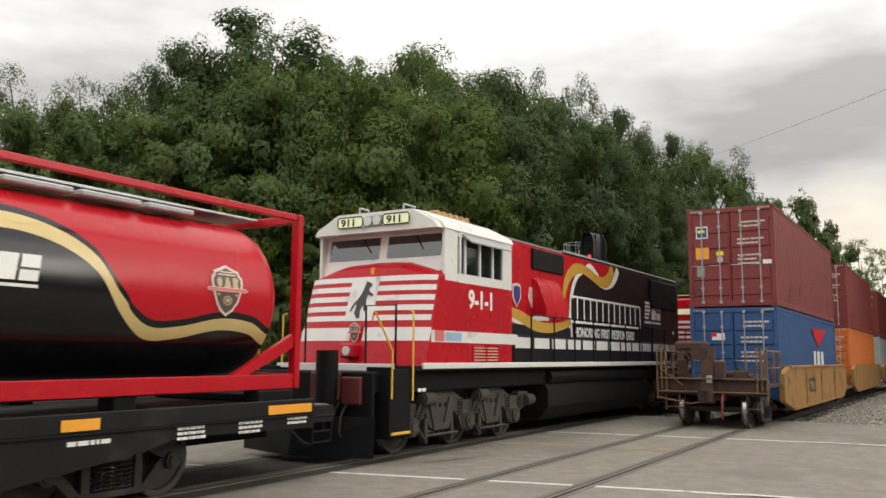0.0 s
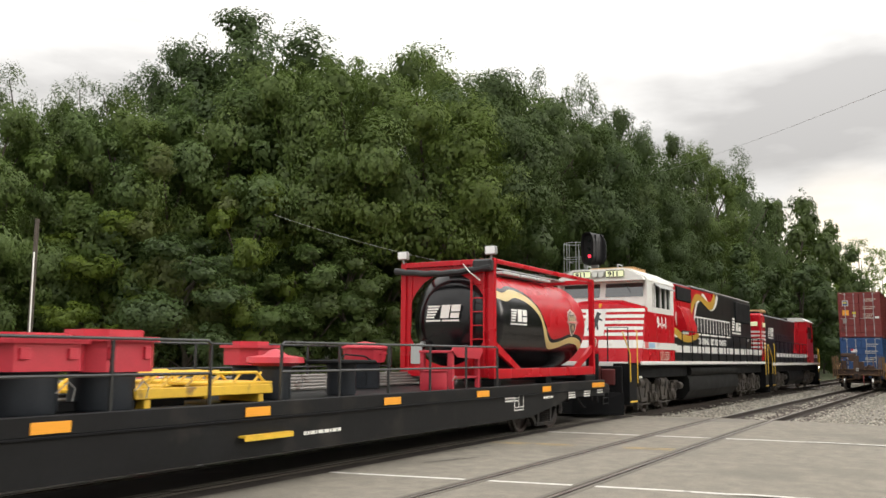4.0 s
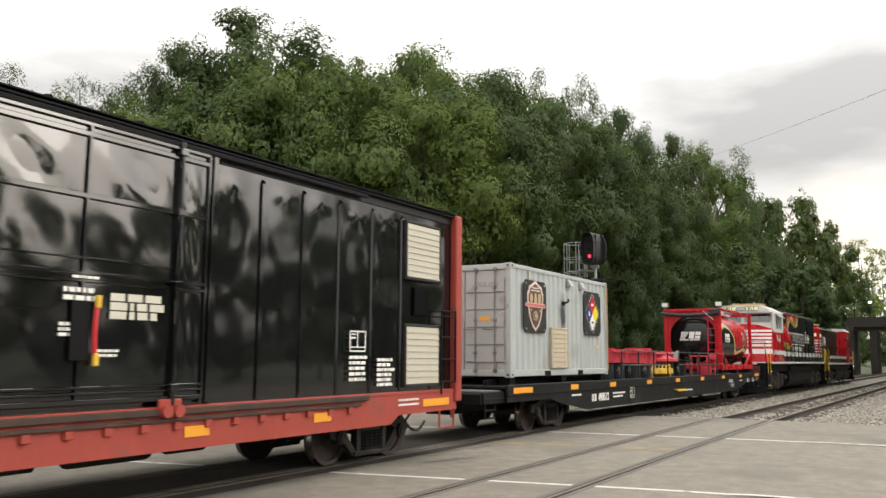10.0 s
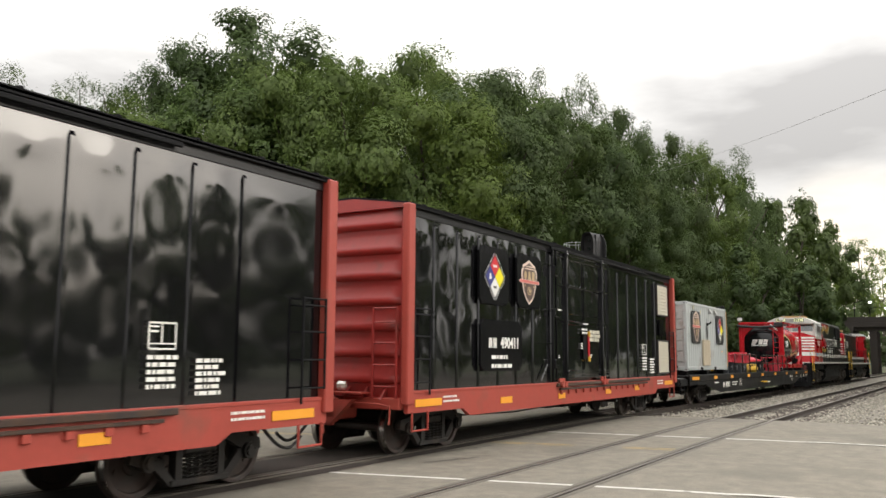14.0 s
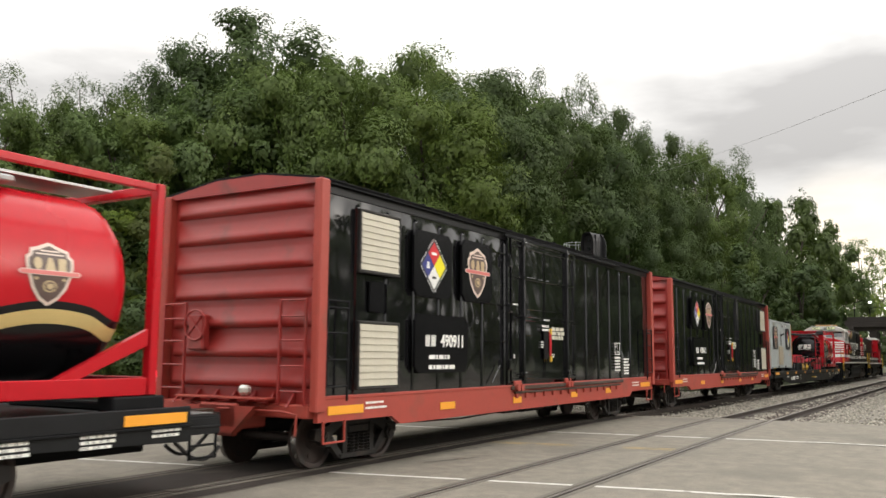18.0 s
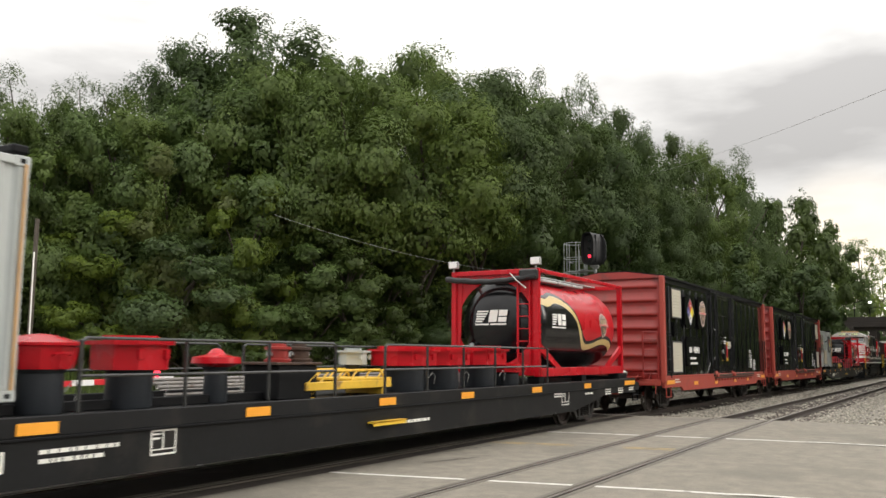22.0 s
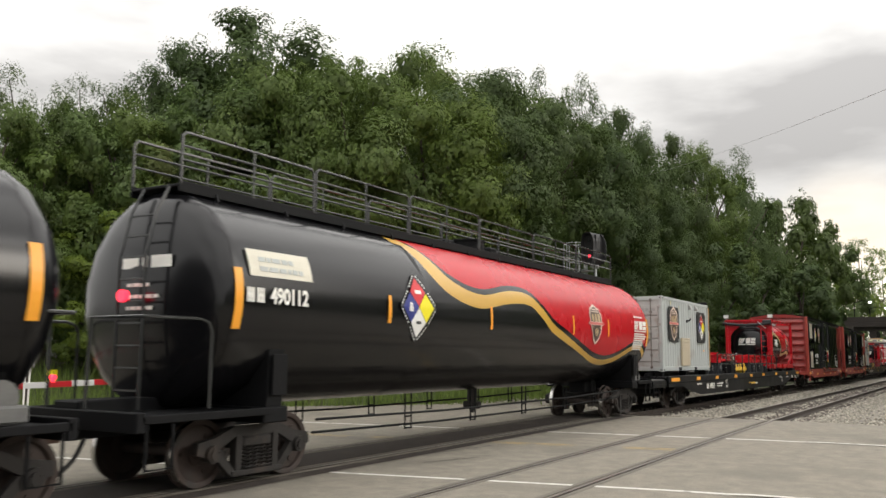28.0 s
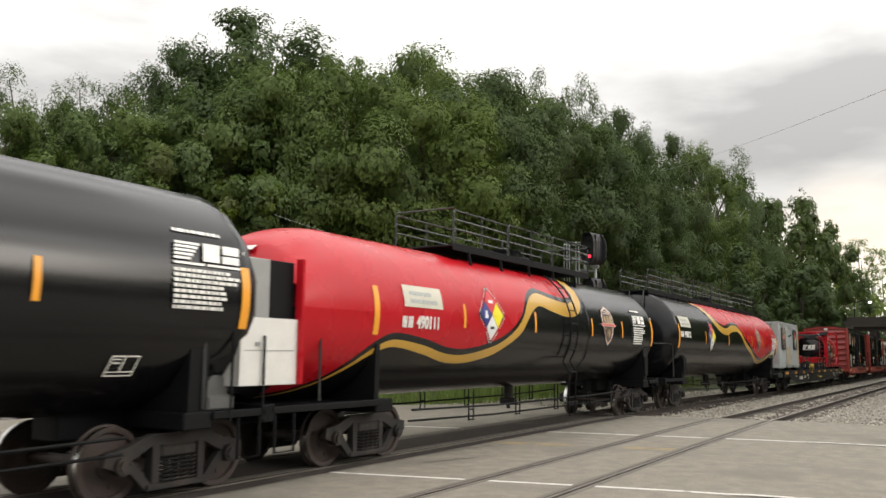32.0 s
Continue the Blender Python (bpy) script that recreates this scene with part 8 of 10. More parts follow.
    roof.prism([(-1.5, 4.2), (-1.42, 4.32), (-0.9, 4.6), (0.9, 4.6), (1.42, 4.32), (1.5, 4.2)], "x", c(29.14), c(29.32))
    rf = part("cab_roof", roof, WHITE, lo)
    for y in (-0.56, 0.56):
        nb = part("number_board", Shape().box(c(29.1), c(29.14), y - 0.31, y + 0.31, 4.32, 4.53, 0.01), NUMBER_BOARD, rf, "lit number board")
        part("board_frame", Shape().tube([(c(29.098), y + u * 0.31, 4.425 + w * 0.105) for u, w in ((-1, -0.6), (-1, 0.6), (-0.9, 1), (0.9, 1), (1, 0.6), (1, -0.6), (0.9, -1), (-0.9, -1), (-1, -0.6))], 0.014, 6), PANEL_BLACK, nb)
        words("board_number", "911", 0.2, PANEL_BLACK, nb, Matrix.Translation((c(29.097), y + 0.23, 4.355)) @ Euler((radians(90), 0, radians(-90))).to_matrix().to_4x4(), squeeze=1.25)
    part("headlight_plate", Shape().box(c(29.11), c(29.14), -0.22, 0.22, 4.31, 4.53, 0.03), GREY_PAINT, rf)
    for y in (-0.11, 0.11):
        part("headlight", Shape().cyl((c(29.07), y, 4.42), (c(29.13), y, 4.42), 0.095, 14), LENS, rf)
    ac = Shape().box(c(30.3), c(31.7), -0.75, 0.75, 4.6, 4.72, 0.03)
    for i in range(6):
        ac.box(c(30.3 + i * 0.24), c(30.38 + i * 0.24), -0.78, 0.78, 4.72, 4.76, 0.01)
    part("roof_unit", ac, TAN_ROOF, rf, "tan roof air conditioner")
    part("antenna_rail", Shape().tube([(c(29.3), -0.6, 4.6), (c(29.3), -0.6, 4.74), (c(29.7), -0.6, 4.74), (c(29.7), -0.6, 4.6)], 0.02, 6), GALV, rf)
    part("antenna_rail", Shape().tube([(c(29.2), 0.4, 4.6), (c(29.2), 0.4, 4.72), (c(29.5), 0.4, 4.72), (c(29.5), 0.4, 4.6)], 0.02, 6), GALV, rf)
    words("cab_number", "9-1-1", 0.5, LETTER, lo, near_side(c(30.24), -1.538, 2.73), squeeze=1.0)
    part("flag_mark", flat_poly([(0, 0), (0.34, 0), (0.34, 0.2), (0, 0.2)], 0.003), EMBLEM_BAND, lo, at=near_side(c(28.98), -1.546, 2.05), smooth=0)
    part("side_mark", flat_poly([(0, 0), (0.6, 0), (0.6, 0.16), (0, 0.16)], 0.003), PALE_BLUE, lo, at=near_side(c(29.36), -1.546, 2.06), smooth=0)
    part("door_outline", Shape().box(c(30.2), c(30.22), -1.542, -1.53, 1.7, 2.7, 0.002).box(c(31.6), c(31.62), -1.542, -1.53, 1.7, 2.7, 0.002).box(c(30.2), c(31.6), -1.542, -1.53, 2.15, 2.165, 0.002), RED_DULL, lo)
    # long hood
    h0, h1, hy, hz = c(32.15), c(47.0), 0.98, 4.48
    wave = [(c(32.2), 2.5), (c(36.3), 2.5), (c(36.6), 3.0), (c(36.75), 3.7), (c(37.1), 4.15), (c(37.5), 4.25), (c(38.3), 4.1), (c(39.0), 3.95), (c(39.6), 4.0), (c(40.2), 4.45), (c(40.5), 4.7), (c(48), 4.9)]
    sh = Shape()
    n = 90
    for s in (-1, 1):
        cols = []
        for i in range(n + 1):
            x = h0 + (h1 - h0) * i / n
            w = curve_line(wave, x)
            zs_ = [1.6, min(hz, w), hz]
            cols.append([(x, s * hy, z) for z in zs_])
        for i in range(n):
            for k in range(2):
                sh.add([cols[i][k], cols[i + 1][k], cols[i + 1][k + 1], cols[i][k + 1]], [[0, 1, 2, 3]], (0, 3)[k])
    sh.prism([(-hy, hz), (hy, hz), (hy - 0.22, hz + 0.12), (-hy + 0.22, hz + 0.12)], "x", h0, h1, 0)
    sh.add([(h1, -hy, 1.6), (h1, hy, 1.6), (h1, hy, hz), (h1, -hy, hz)], [[0, 1, 2, 3]], 0)
    hood = part("long_hood", weld(sh), [LOCO_BLACK, WHITE, GOLD, RED], lo, "long hood in red and black with a gold wave", smooth=25)
    part("roof_edge", Shape().box(c(36.5), h1, -hy + 0.02, -hy + 0.2, hz + 0.06, hz + 0.12, 0.01), GREY_PAINT, hood)
    ribbon(hood, "white_band", WHITE, [(c(36.75), 2.3, 0.24), (c(36.72), 2.9, 0.22), (c(36.85), 3.5, 0.2), (c(37.2), 3.95, 0.16), (c(37.6), 4.1, 0.12)], -hy - 0.004)
    ribbon(hood, "white_band", WHITE, [(c(37.9), 4.3, 0.08), (c(38.2), 4.33, 0.16), (c(38.6), 4.2, 0.14), (c(38.9), 4.08, 0.06)], -hy - 0.004)
    ribbon(hood, "white_band", WHITE, [(c(38.9), 3.84, 0.08), (c(39.5), 3.83, 0.14), (c(40.1), 4.05, 0.26), (c(40.5), 4.44, 0.3)], -hy - 0.004)
    ribbon(hood, "gold_band", GOLD, [(c(36.25), 3.3, 0.2), (c(36.5), 3.8, 0.3), (c(37.0), 4.12, 0.32), (c(37.6), 4.2, 0.26), (c(38.3), 4.08, 0.26), (c(39.0), 3.95, 0.3), (c(39.6), 4.04, 0.38), (c(40.05), 4.42, 0.42)], -hy - 0.008)
    # equipment boxes along the walkway, black below the low end of the wave
    part("walkway_box", Shape().box(c(32.3), c(35.75), -1.4, -hy, 1.6, 2.5, 0.01), LOCO_BLACK, lo)
    ribbon(lo, "white_band", WHITE, [(c(32.35), 2.6, 0.1), (c(33.0), 2.55, 0.12), (c(33.9), 2.68, 0.14), (c(34.4), 2.66, 0.06)], -1.403)
    ribbon(lo, "gold_band", GOLD, [(c(32.35), 2.76, 0.2), (c(32.9), 2.66, 0.26), (c(33.6), 2.5, 0.26), (c(34.4), 2.46, 0.24), (c(35.2), 2.54, 0.2), (c(35.75), 2.66, 0.16)], -1.407)
    # dynamic brake and radiator bulges, grilles
    part("brake_grille", Shape().box(c(34.3), c(36.2), -hy - 0.06, -hy + 0.02, 3.9, 4.42, 0.02), BLACK_DULL, hood, "black grille")
    part("blower_housing", Shape().prism([(-hy, 2.46), (-1.36, 2.46), (-1.36, 2.95), (-1.12, 3.6), (-hy, 3.7)], "x", c(34.35), c(35.7)), RED, hood)
    part("hood_grille", Shape().box(c(43.6), c(46.6), -hy - 0.07, -hy + 0.02, 3.45, 4.4, 0.03), BLACK_DULL, hood)
    slatted(hood, "engine_door", c(36.7), c(42.5), -hy, 2.75, 3.35, 12, 1, LOCO_BLACK, WHITE)
    wl_ = Shape()
    for i in range(13):
        x = c(36.7) + i * 5.8 / 12
        wl_.box(x - 0.04, x + 0.04, -hy - 0.024, -hy - 0.018, 2.72, 3.38, 0.001)
    wl_.box(c(36.7), c(42.5), -hy - 0.024, -hy - 0.018, 3.36, 3.42, 0.001).box(c(36.7), c(42.5), -hy - 0.024, -hy - 0.018, 2.68, 2.74, 0.001)
    part("door_lining", wl_, LETTER, hood, smooth=0)
    words("slogan", "HONORING FIRST RESPONDERS", 0.36, LETTER, hood, near_side(c(36.98), -hy - 0.004, 2.32), squeeze=0.95)
    logo_mark(hood, near_side(c(43.0), -hy - 0.004, 2.9), 0.75)
    words("end_number_plate", "911", 0.18, LETTER, hood, near_side(c(46.2), -hy - 0.004, 2.6))
    wb = Shape().box(0, 0.82, -1.475, -1.465, 1.96, 2.2, 0.001).mesh("white_panel", WHITE, 0)
    for k in range(15):
        part("white_panel", wb, WHITE, lo, "white walkway panel", at=(c(32.45) + 0.98 * k, 0, 0))
    part("sill_panel", Shape().box(c(32.4), c(47.0), -1.46, -1.42, 1.6, 2.24, 0.006), LOCO_BLACK, lo)
    for x, w, z in ((c(33.0), 0.6, 0), ):
        part("shield_mark", flat_poly([(0, -0.3), (0.22, -0.05), (0.22, 0.25), (0, 0.3), (-0.22, 0.25), (-0.22, -0.05)], 0.004), EMBLEM_RIM, hood, at=near_side(c(33.5), -hy - 0.004, 3.2), smooth=0)
        part("shield_mark", flat_poly([(0, -0.24), (0.17, -0.04), (0.17, 0.2), (0, 0.24), (-0.17, 0.2), (-0.17, -0.04)], 0.004), BLUE, hood, at=near_side(c(33.5), -hy - 0.009, 3.2), smooth=0)
        part("shield_mark", flat_poly([(0, -0.26), (0.18, 0.0), (0.12, 0.25), (-0.12, 0.25), (-0.18, 0.0)], 0.004), EMBLEM_RIM, hood, at=near_side(c(34.3), -hy - 0.006, 3.2), smooth=0)
    for k, x in enumerate((33.6, 38.5, 41.0, 43.5, 45.6)):
        part("roof_fan", Shape().cyl((c(x), 0, hz + 0.12), (c(x), 0, hz + 0.25), 0.55 if k > 1 else 0.3, 20), BLACK_DULL if k != 1 else TAN_ROOF, hood)
    part("exhaust_stack", Shape().box(c(39.6), c(40.4), -0.3, 0.3, hz + 0.1, hz + 0.3, 0.04), RUST, hood)
    handrails(lo, c(33.2), c(47.3), 1.5, 11)
    for s in (-1, 1):
        part("end_railing", Shape().tube([(c(28.0), s * 1.35, 1.55), (c(28.0), s * 1.35, 2.66), (c(28.0), s * 0.7, 2.66), (c(28.0), s * 0.7, 1.55)], 0.02, 6), BLACK_DULL, lo)
    # fuel tank and running gear
    ft = Shape().prism([(-1.25, 1.25), (-1.4, 1.0), (-1.4, 0.6), (-1.15, 0.28), (1.15, 0.28), (1.4, 0.6), (1.4, 1.0), (1.25, 1.25)], "x", c(34.3), c(42.0))
    part("fuel_tank", ft, TANK_GREY, lo)
    part("air_tank", Shape().cyl((c(34.4), -1.3, 1.3), (c(41.8), -1.3, 1.3), 0.17, 14), TANK_GREY, lo)
    for x in (c(30.85), c(45.0)):
        loco_truck(lo, x, 3)
    steps(lo, c(27.95), -1)
    steps(lo, c(47.85), 1)
    pilot(lo, c(27.35), -1)
    pilot(lo, c(48.15), 1)
    part("end_post", Shape().cyl((c(27.12), -0.55, 0.72), (c(27.12), -0.55, 1.86), 0.19, 16), BLACK_DULL, lo)
    part("jumper_box", Shape().box(c(27.2), c(27.36), -1.2, -0.78, 0.95, 1.42, 0.03).box(c(27.2), c(27.36), -0.75, -0.1, 1.0, 1.5, 0.03), DARK_RED, lo, "dark red jumper box")
    bars(lo, near_side(c(28.5), -1.5, 1.2), 0.3, 1, 0.06, 0.1, seed=80)
    return rides(lo, centre, 7.1)


def loco_lead(centre):
    """A red and black four-axle locomotive whose long hood end (at -x) faces back along its train."""
    lo = thing("locomotive", "black and red four-axle locomotive with a striped red hood end, leading", "locomotive", "locomotives")
    c = lambda a: a - 57.3
    part("underframe", Shape().box(c(48.9), c(65.8), -1.3, 1.3, 1.12, 1.5, 0.03), BLACK_DULL, lo)
    part("walkway", Shape().box(c(49.0), c(65.7), -1.5, 1.5, 1.48, 1.58, 0.01), BLACK_DULL, lo)
    part("side_sill", Shape().box(c(49.2), c(65.5), -1.54, -1.5, 1.46, 1.6, 0.008).box(c(49.2), c(65.5), 1.5, 1.54, 1.46, 1.6, 0.008), WHITE, lo)
    hy, hz = 0.95, 4.15
    hood = part("long_hood", Shape().box(c(49.9), c(60.8), -hy, hy, 1.58, hz, 0.08), LOCO_BLACK, lo)
    part("hood_end", Shape().box(c(49.55), c(50.7), -hy - 0.012, hy + 0.012, 1.58, hz + 0.02, 0.1), RED, lo, "red hood end with white stripes")
    st = Shape()
    for i in range(5):
        z = 2.35 + i * 0.2
        st.box(c(49.53), c(49.545), -hy + 0.05, hy - 0.05, z, z + 0.1, 0.001).box(c(49.62), c(50.7), -hy - 0.02, -hy - 0.013, z, z + 0.1, 0.001)
    part("hood_stripe", st, WHITE, lo, smooth=0)
    nb = part("number_board", Shape().box(c(50.0), c(50.6), -hy - 0.04, -hy - 0.01, 3.45, 3.68, 0.01).box(c(49.5), c(49.545), 0.2, 0.8, 3.5, 3.72, 0.01).box(c(49.5), c(49.545), -0.8, -0.2, 3.5, 3.72, 0.01), NUMBER_BOARD, lo)
    words("board_number", "642", 0.2, PANEL_BLACK, nb, Matrix.Translation((c(49.497), 0.7, 3.54)) @ Euler((radians(90), 0, radians(-90))).to_matrix().to_4x4(), squeeze=1.1)
    logo_mark(hood, near_side(c(51.4), -hy - 0.004, 2.9), 0.6)
    slatted(hood, "engine_door", c(53.6), c(60.2), -hy, 1.75, 3.2, 10, 1, LOCO_BLACK, WHITE)
    part("side_bulge", Shape().prism([(c(58.5), 1.6), (c(60.8), 1.6), (c(60.8), 4.1), (c(60.0), 4.1), (c(59.4), 3.0)], "y", -hy - 0.05, -hy + 0.01), RED, lo)
    for s in (-1, 1):
        part("cab_side", Shape().box(c(60.8), c(63.2), min(s * 1.44, s * 1.5), max(s * 1.44, s * 1.5), 1.58, 4.2, 0.012), RED, lo)
        part("cab_window", Shape().box(c(61.2), c(62.7), min(s * 1.49, s * 1.51), max(s * 1.49, s * 1.51), 3.1, 3.85, 0.006), GLASS_DARK, lo)
    part("cab_core", Shape().box(c(60.8), c(63.2), -1.44, 1.44, 1.58, 4.2, 0.02), RED, lo)
    part("cab_roof", Shape().prism([(-1.55, 4.18), (-1.2, 4.42), (1.2, 4.42), (1.55, 4.18)], "x", c(60.7), c(63.4)), WHITE, lo)
    part("short_hood", Shape().box(c(63.2), c(65.0), -0.95, 0.95, 1.58, 3.05, 0.08), RED, lo)
    wb = Shape().box(0, 0.7, -1.475, -1.465, 1.9, 2.1, 0.001).mesh("white_panel", WHITE, 0)
    for k in range(16):
        part("white_panel", wb, WHITE, lo, at=(c(50.8) + 0.9 * k, 0, 0))
    part("sill_panel", Shape().box(c(50.4), c(65.2), -1.46, -1.42, 1.58, 2.14, 0.006), LOCO_BLACK, lo)
    for x in (51.2, 53.5, 57.0, 59.5):
        part("roof_fan", Shape().cyl((c(x), 0, hz), (c(x), 0, hz + 0.18), 0.6, 20), BLACK_DULL, lo)
    part("roof_unit", Shape().box(c(52.0), c(52.9), -0.6, 0.6, hz + 0.18, hz + 0.34, 0.03), TAN_ROOF, lo)
    handrails(lo, c(50.5), c(60.6), 1.46, 8)
    part("fuel_tank", Shape().prism([(-1.2, 1.2), (-1.35, 0.95), (-1.35, 0.6), (-1.1, 0.3), (1.1, 0.3), (1.35, 0.6), (1.35, 0.95), (1.2, 1.2)], "x", c(55.0), c(60.0)), TANK_GREY, lo)
    for x in (c(52.2), c(62.6)):
        loco_truck(lo, x, 2)
    steps(lo, c(49.5), -1)
    steps(lo, c(65.2), 1)
    pilot(lo, c(48.9), -1)
    pilot(lo, c(65.8), 1)
    part("ditch_light", Shape().cyl((c(65.85), -1.0, 1.35), (c(65.95), -1.0, 1.35), 0.1, 12), LIGHT_WHITE, lo, "lit white ditch light")
    part("side_lamp", Shape().cyl((c(65.3), -1.42, 1.3), (c(65.3), -1.5, 1.3), 0.09, 12), LIGHT_WHITE, lo, "lit white step lamp")
    return rides(lo, centre, 5.2)


loco_911(38.0)
loco_lead(57.3)


# ---- the double-stack train leaving on the near track ----
def well_car(label):
    """The last well car, seen from its end: x = 0 at the container doors."""
    w = thing("well_car", label, "well car", "well cars")
    for s in (-1, 1):
        y0, y1 = sorted((s * 1.28, s * 1.42))
        part("well_side", Shape().prism([(-0.6, 0.62), (-0.6, 1.35), (0.4, 1.55), (12.4, 1.55), (13.4, 1.35), (13.4, 0.62), (12.3, 0.34), (0.9, 0.34)], "y", y0, y1), WELL_YELLOW, w, "worn yellow well side")
        part("side_lip", Shape().box(0.4, 12.4, y0 - 0.04, y1 + 0.04, 1.5, 1.58, 0.01).box(0.9, 12.3, y0 - 0.03, y1 + 0.03, 0.32, 0.4, 0.01), WELL_YELLOW, w)
        rib = Shape().box(0.0, 0.1, y0 - 0.03, y1 + 0.03, 0.4, 1.5, 0.01).mesh("side_rib", WELL_YELLOW)
        for x in (3.0, 6.2, 9.6):
            part("side_rib", rib, WELL_YELLOW, w, at=(x, 0, 0))
    part("floor_beam", Shape().box(0.2, 12.8, -1.28, 1.28, 0.34, 0.42, 0.01), RUST, w)
    part("panel_mark", flat_poly([(0, 0), (1.3, 0), (1.3, 0.42), (0, 0.42)], 0.004), PANEL_BLACK, w, at=near_side(3.6, -1.425, 0.75), smooth=0)
    bars(w, near_side(3.7, -1.43, 1.08), 1.1, 1, 0.24, 0.3, WELL_YELLOW, seed=90)
    pl = part("end_platform", Shape().box(-2.6, -0.3, -1.35, 1.35, 1.02, 1.1, 0.01).box(-2.6, -0.2, -0.35, 0.35, 0.68, 1.05, 0.03).box(-2.66, -2.5, -1.4, 1.4, 0.82, 1.22, 0.02), RUST, w, "rusty end platform")
    for z in (0.9, 1.24):
        part("end_step_edge", Shape().box(-2.8, -2.66, -1.38, 1.38, z - 0.015, z + 0.015, 0.004), WELL_TAN, pl)
    part("brake_column", Shape().prism([(-2.78, 0.62), (-2.6, 0.62), (-2.5, 1.3), (-2.42, 2.0), (-2.62, 2.05), (-2.76, 1.3)], "y", -0.08, 0.24).box(-2.74, -2.5, -0.35, -0.08, 1.22, 1.7, 0.04).cyl((-2.7, 0.3, 1.9), (-2.3, 0.3, 1.9), 0.2, 14).box(-2.6, -2.2, 0.1, 0.95, 1.95, 2.2, 0.06), RUST, pl, "rusty brake gear column")
    for s in (-1, 1):
        part("end_grab", Shape().tube([(-2.72, s * 1.38, 0.7), (-2.72, s * 1.38, 2.02), (-2.72, s * 1.14, 2.02), (-2.72, s * 1.14, 0.9)], 0.024, 6).tube([(-2.72, s * 1.26, 2.02), (-2.72, s * 1.26, 0.95)], 0.02, 6), WELL_TAN, pl)
    part("uncoupling_rod", Shape().tube([(-2.84, 1.3, 0.74), (-2.84, 0.5, 0.6), (-2.9, 0.12, 0.66)], 0.016, 6).tube([(-2.76, 1.3, 1.5), (-2.76, 0.7, 1.05)], 0.016, 6), WELL_TAN, pl)
    for s in (-1, 1):
        for x in (-2.55, -1.5, -0.6):
            part("platform_post", Shape().box(x - 0.03, x + 0.03, s * 1.32 - 0.03, s * 1.32 + 0.03, 1.1, 1.95, 0.006), WELL_TAN, pl)
        part("platform_rail", Shape().tube([(-2.55, s * 1.32, 1.95), (-0.6, s * 1.32, 1.95)], 0.025, 6).tube([(-2.55, s * 1.32, 1.52), (-0.6, s * 1.32, 1.52)], 0.02, 6).tube([(-2.55, s * 1.32, 1.9), (-1.5, s * 1.32, 1.15)], 0.02, 6), WELL_TAN, pl)
        part("corner_ladder", Shape().box(-2.6, -2.55, s * 1.2 - 0.02, s * 1.2 + 0.02, 0.4, 1.95, 0.005).box(-2.6, -2.55, s * 0.85 - 0.02, s * 0.85 + 0.02, 0.4, 1.95, 0.005).cyl((-2.6, s * 0.85, 0.5), (-2.6, s * 1.2, 0.5), 0.016, 6).cyl((-2.6, s * 0.85, 0.85), (-2.6, s * 1.2, 0.85), 0.016, 6).cyl((-2.6, s * 0.85, 1.5), (-2.6, s * 1.2, 1.5), 0.016, 6), WELL_TAN, pl)
    hb = Shape()
    hb.tube([(-2.72, 0.75 + 0.27 * math.cos(a), 1.62 + 0.27 * math.sin(a)) for a in [2 * math.pi * i / 20 for i in range(21)]], 0.022, 6)
    for k in range(4):
        hb.tube([(-2.72, 0.75, 1.62), (-2.72, 0.75 + 0.27 * math.cos(k * 1.57 + 0.4), 1.62 + 0.27 * math.sin(k * 1.57 + 0.4))], 0.015, 5)
    hb.box(-2.66, -2.4, 0.62, 0.9, 1.1, 1.75, 0.05).cyl((-2.2, 0.1, 1.1), (-2.2, 0.1, 1.6), 0.16, 14).box(-2.1, -1.2, -0.5, 0.1, 1.1, 1.42, 0.05).cyl((-1.9, -0.9, 1.25), (-1.9, -0.3, 1.25), 0.13, 12).tube([(-2.6, -0.9, 1.3), (-2.2, -0.6, 1.5), (-1.6, -0.2, 1.3), (-1.2, 0.4, 1.5)], 0.03, 6).box(-2.64, -2.5, -0.9, -0.55, 1.1, 1.45, 0.03)
    part("brake_stand", hb, RUST, pl, "rusty brake wheel and housing")
    part("coupler", COUPLER, RUST, w, at=Matrix.Translation((-2.6, 0, 0)) @ Matrix.Rotation(math.pi, 4, "Z"))
    part("air_hose", Shape().tube(smooth_line([(-2.65, -0.3, 0.9), (-2.9, -0.32, 0.7), (-3.0, -0.33, 0.4), (-2.95, -0.33, 0.25)], 5), 0.03, 6), CONT_RED, w)
    part("marker_lamp", Shape().box(-2.78, -2.68, -0.05, 0.1, 1.12, 1.32, 0.02), GALV, w)
    for x in (-1.3, 14.2):
        freight_truck(w, x)
        for q in ROLLS[-2:]:
            ROLLS[ROLLS.index(q)] = (*q[:5], True)
    return rides(w, 6.45, 7.7, pose(-6.45, 0, 0), stack=True)


well_car("worn yellow rusty well car ending the stack train")


def marks(c, spots):
    for x, y, z, w, h, mat in spots:
        part("door_mark", Shape().box(-0.012 + x, 0.012 + x, y - w / 2, y + w / 2, z - h / 2, z + h / 2, 0.002), mat, c, smooth=0)


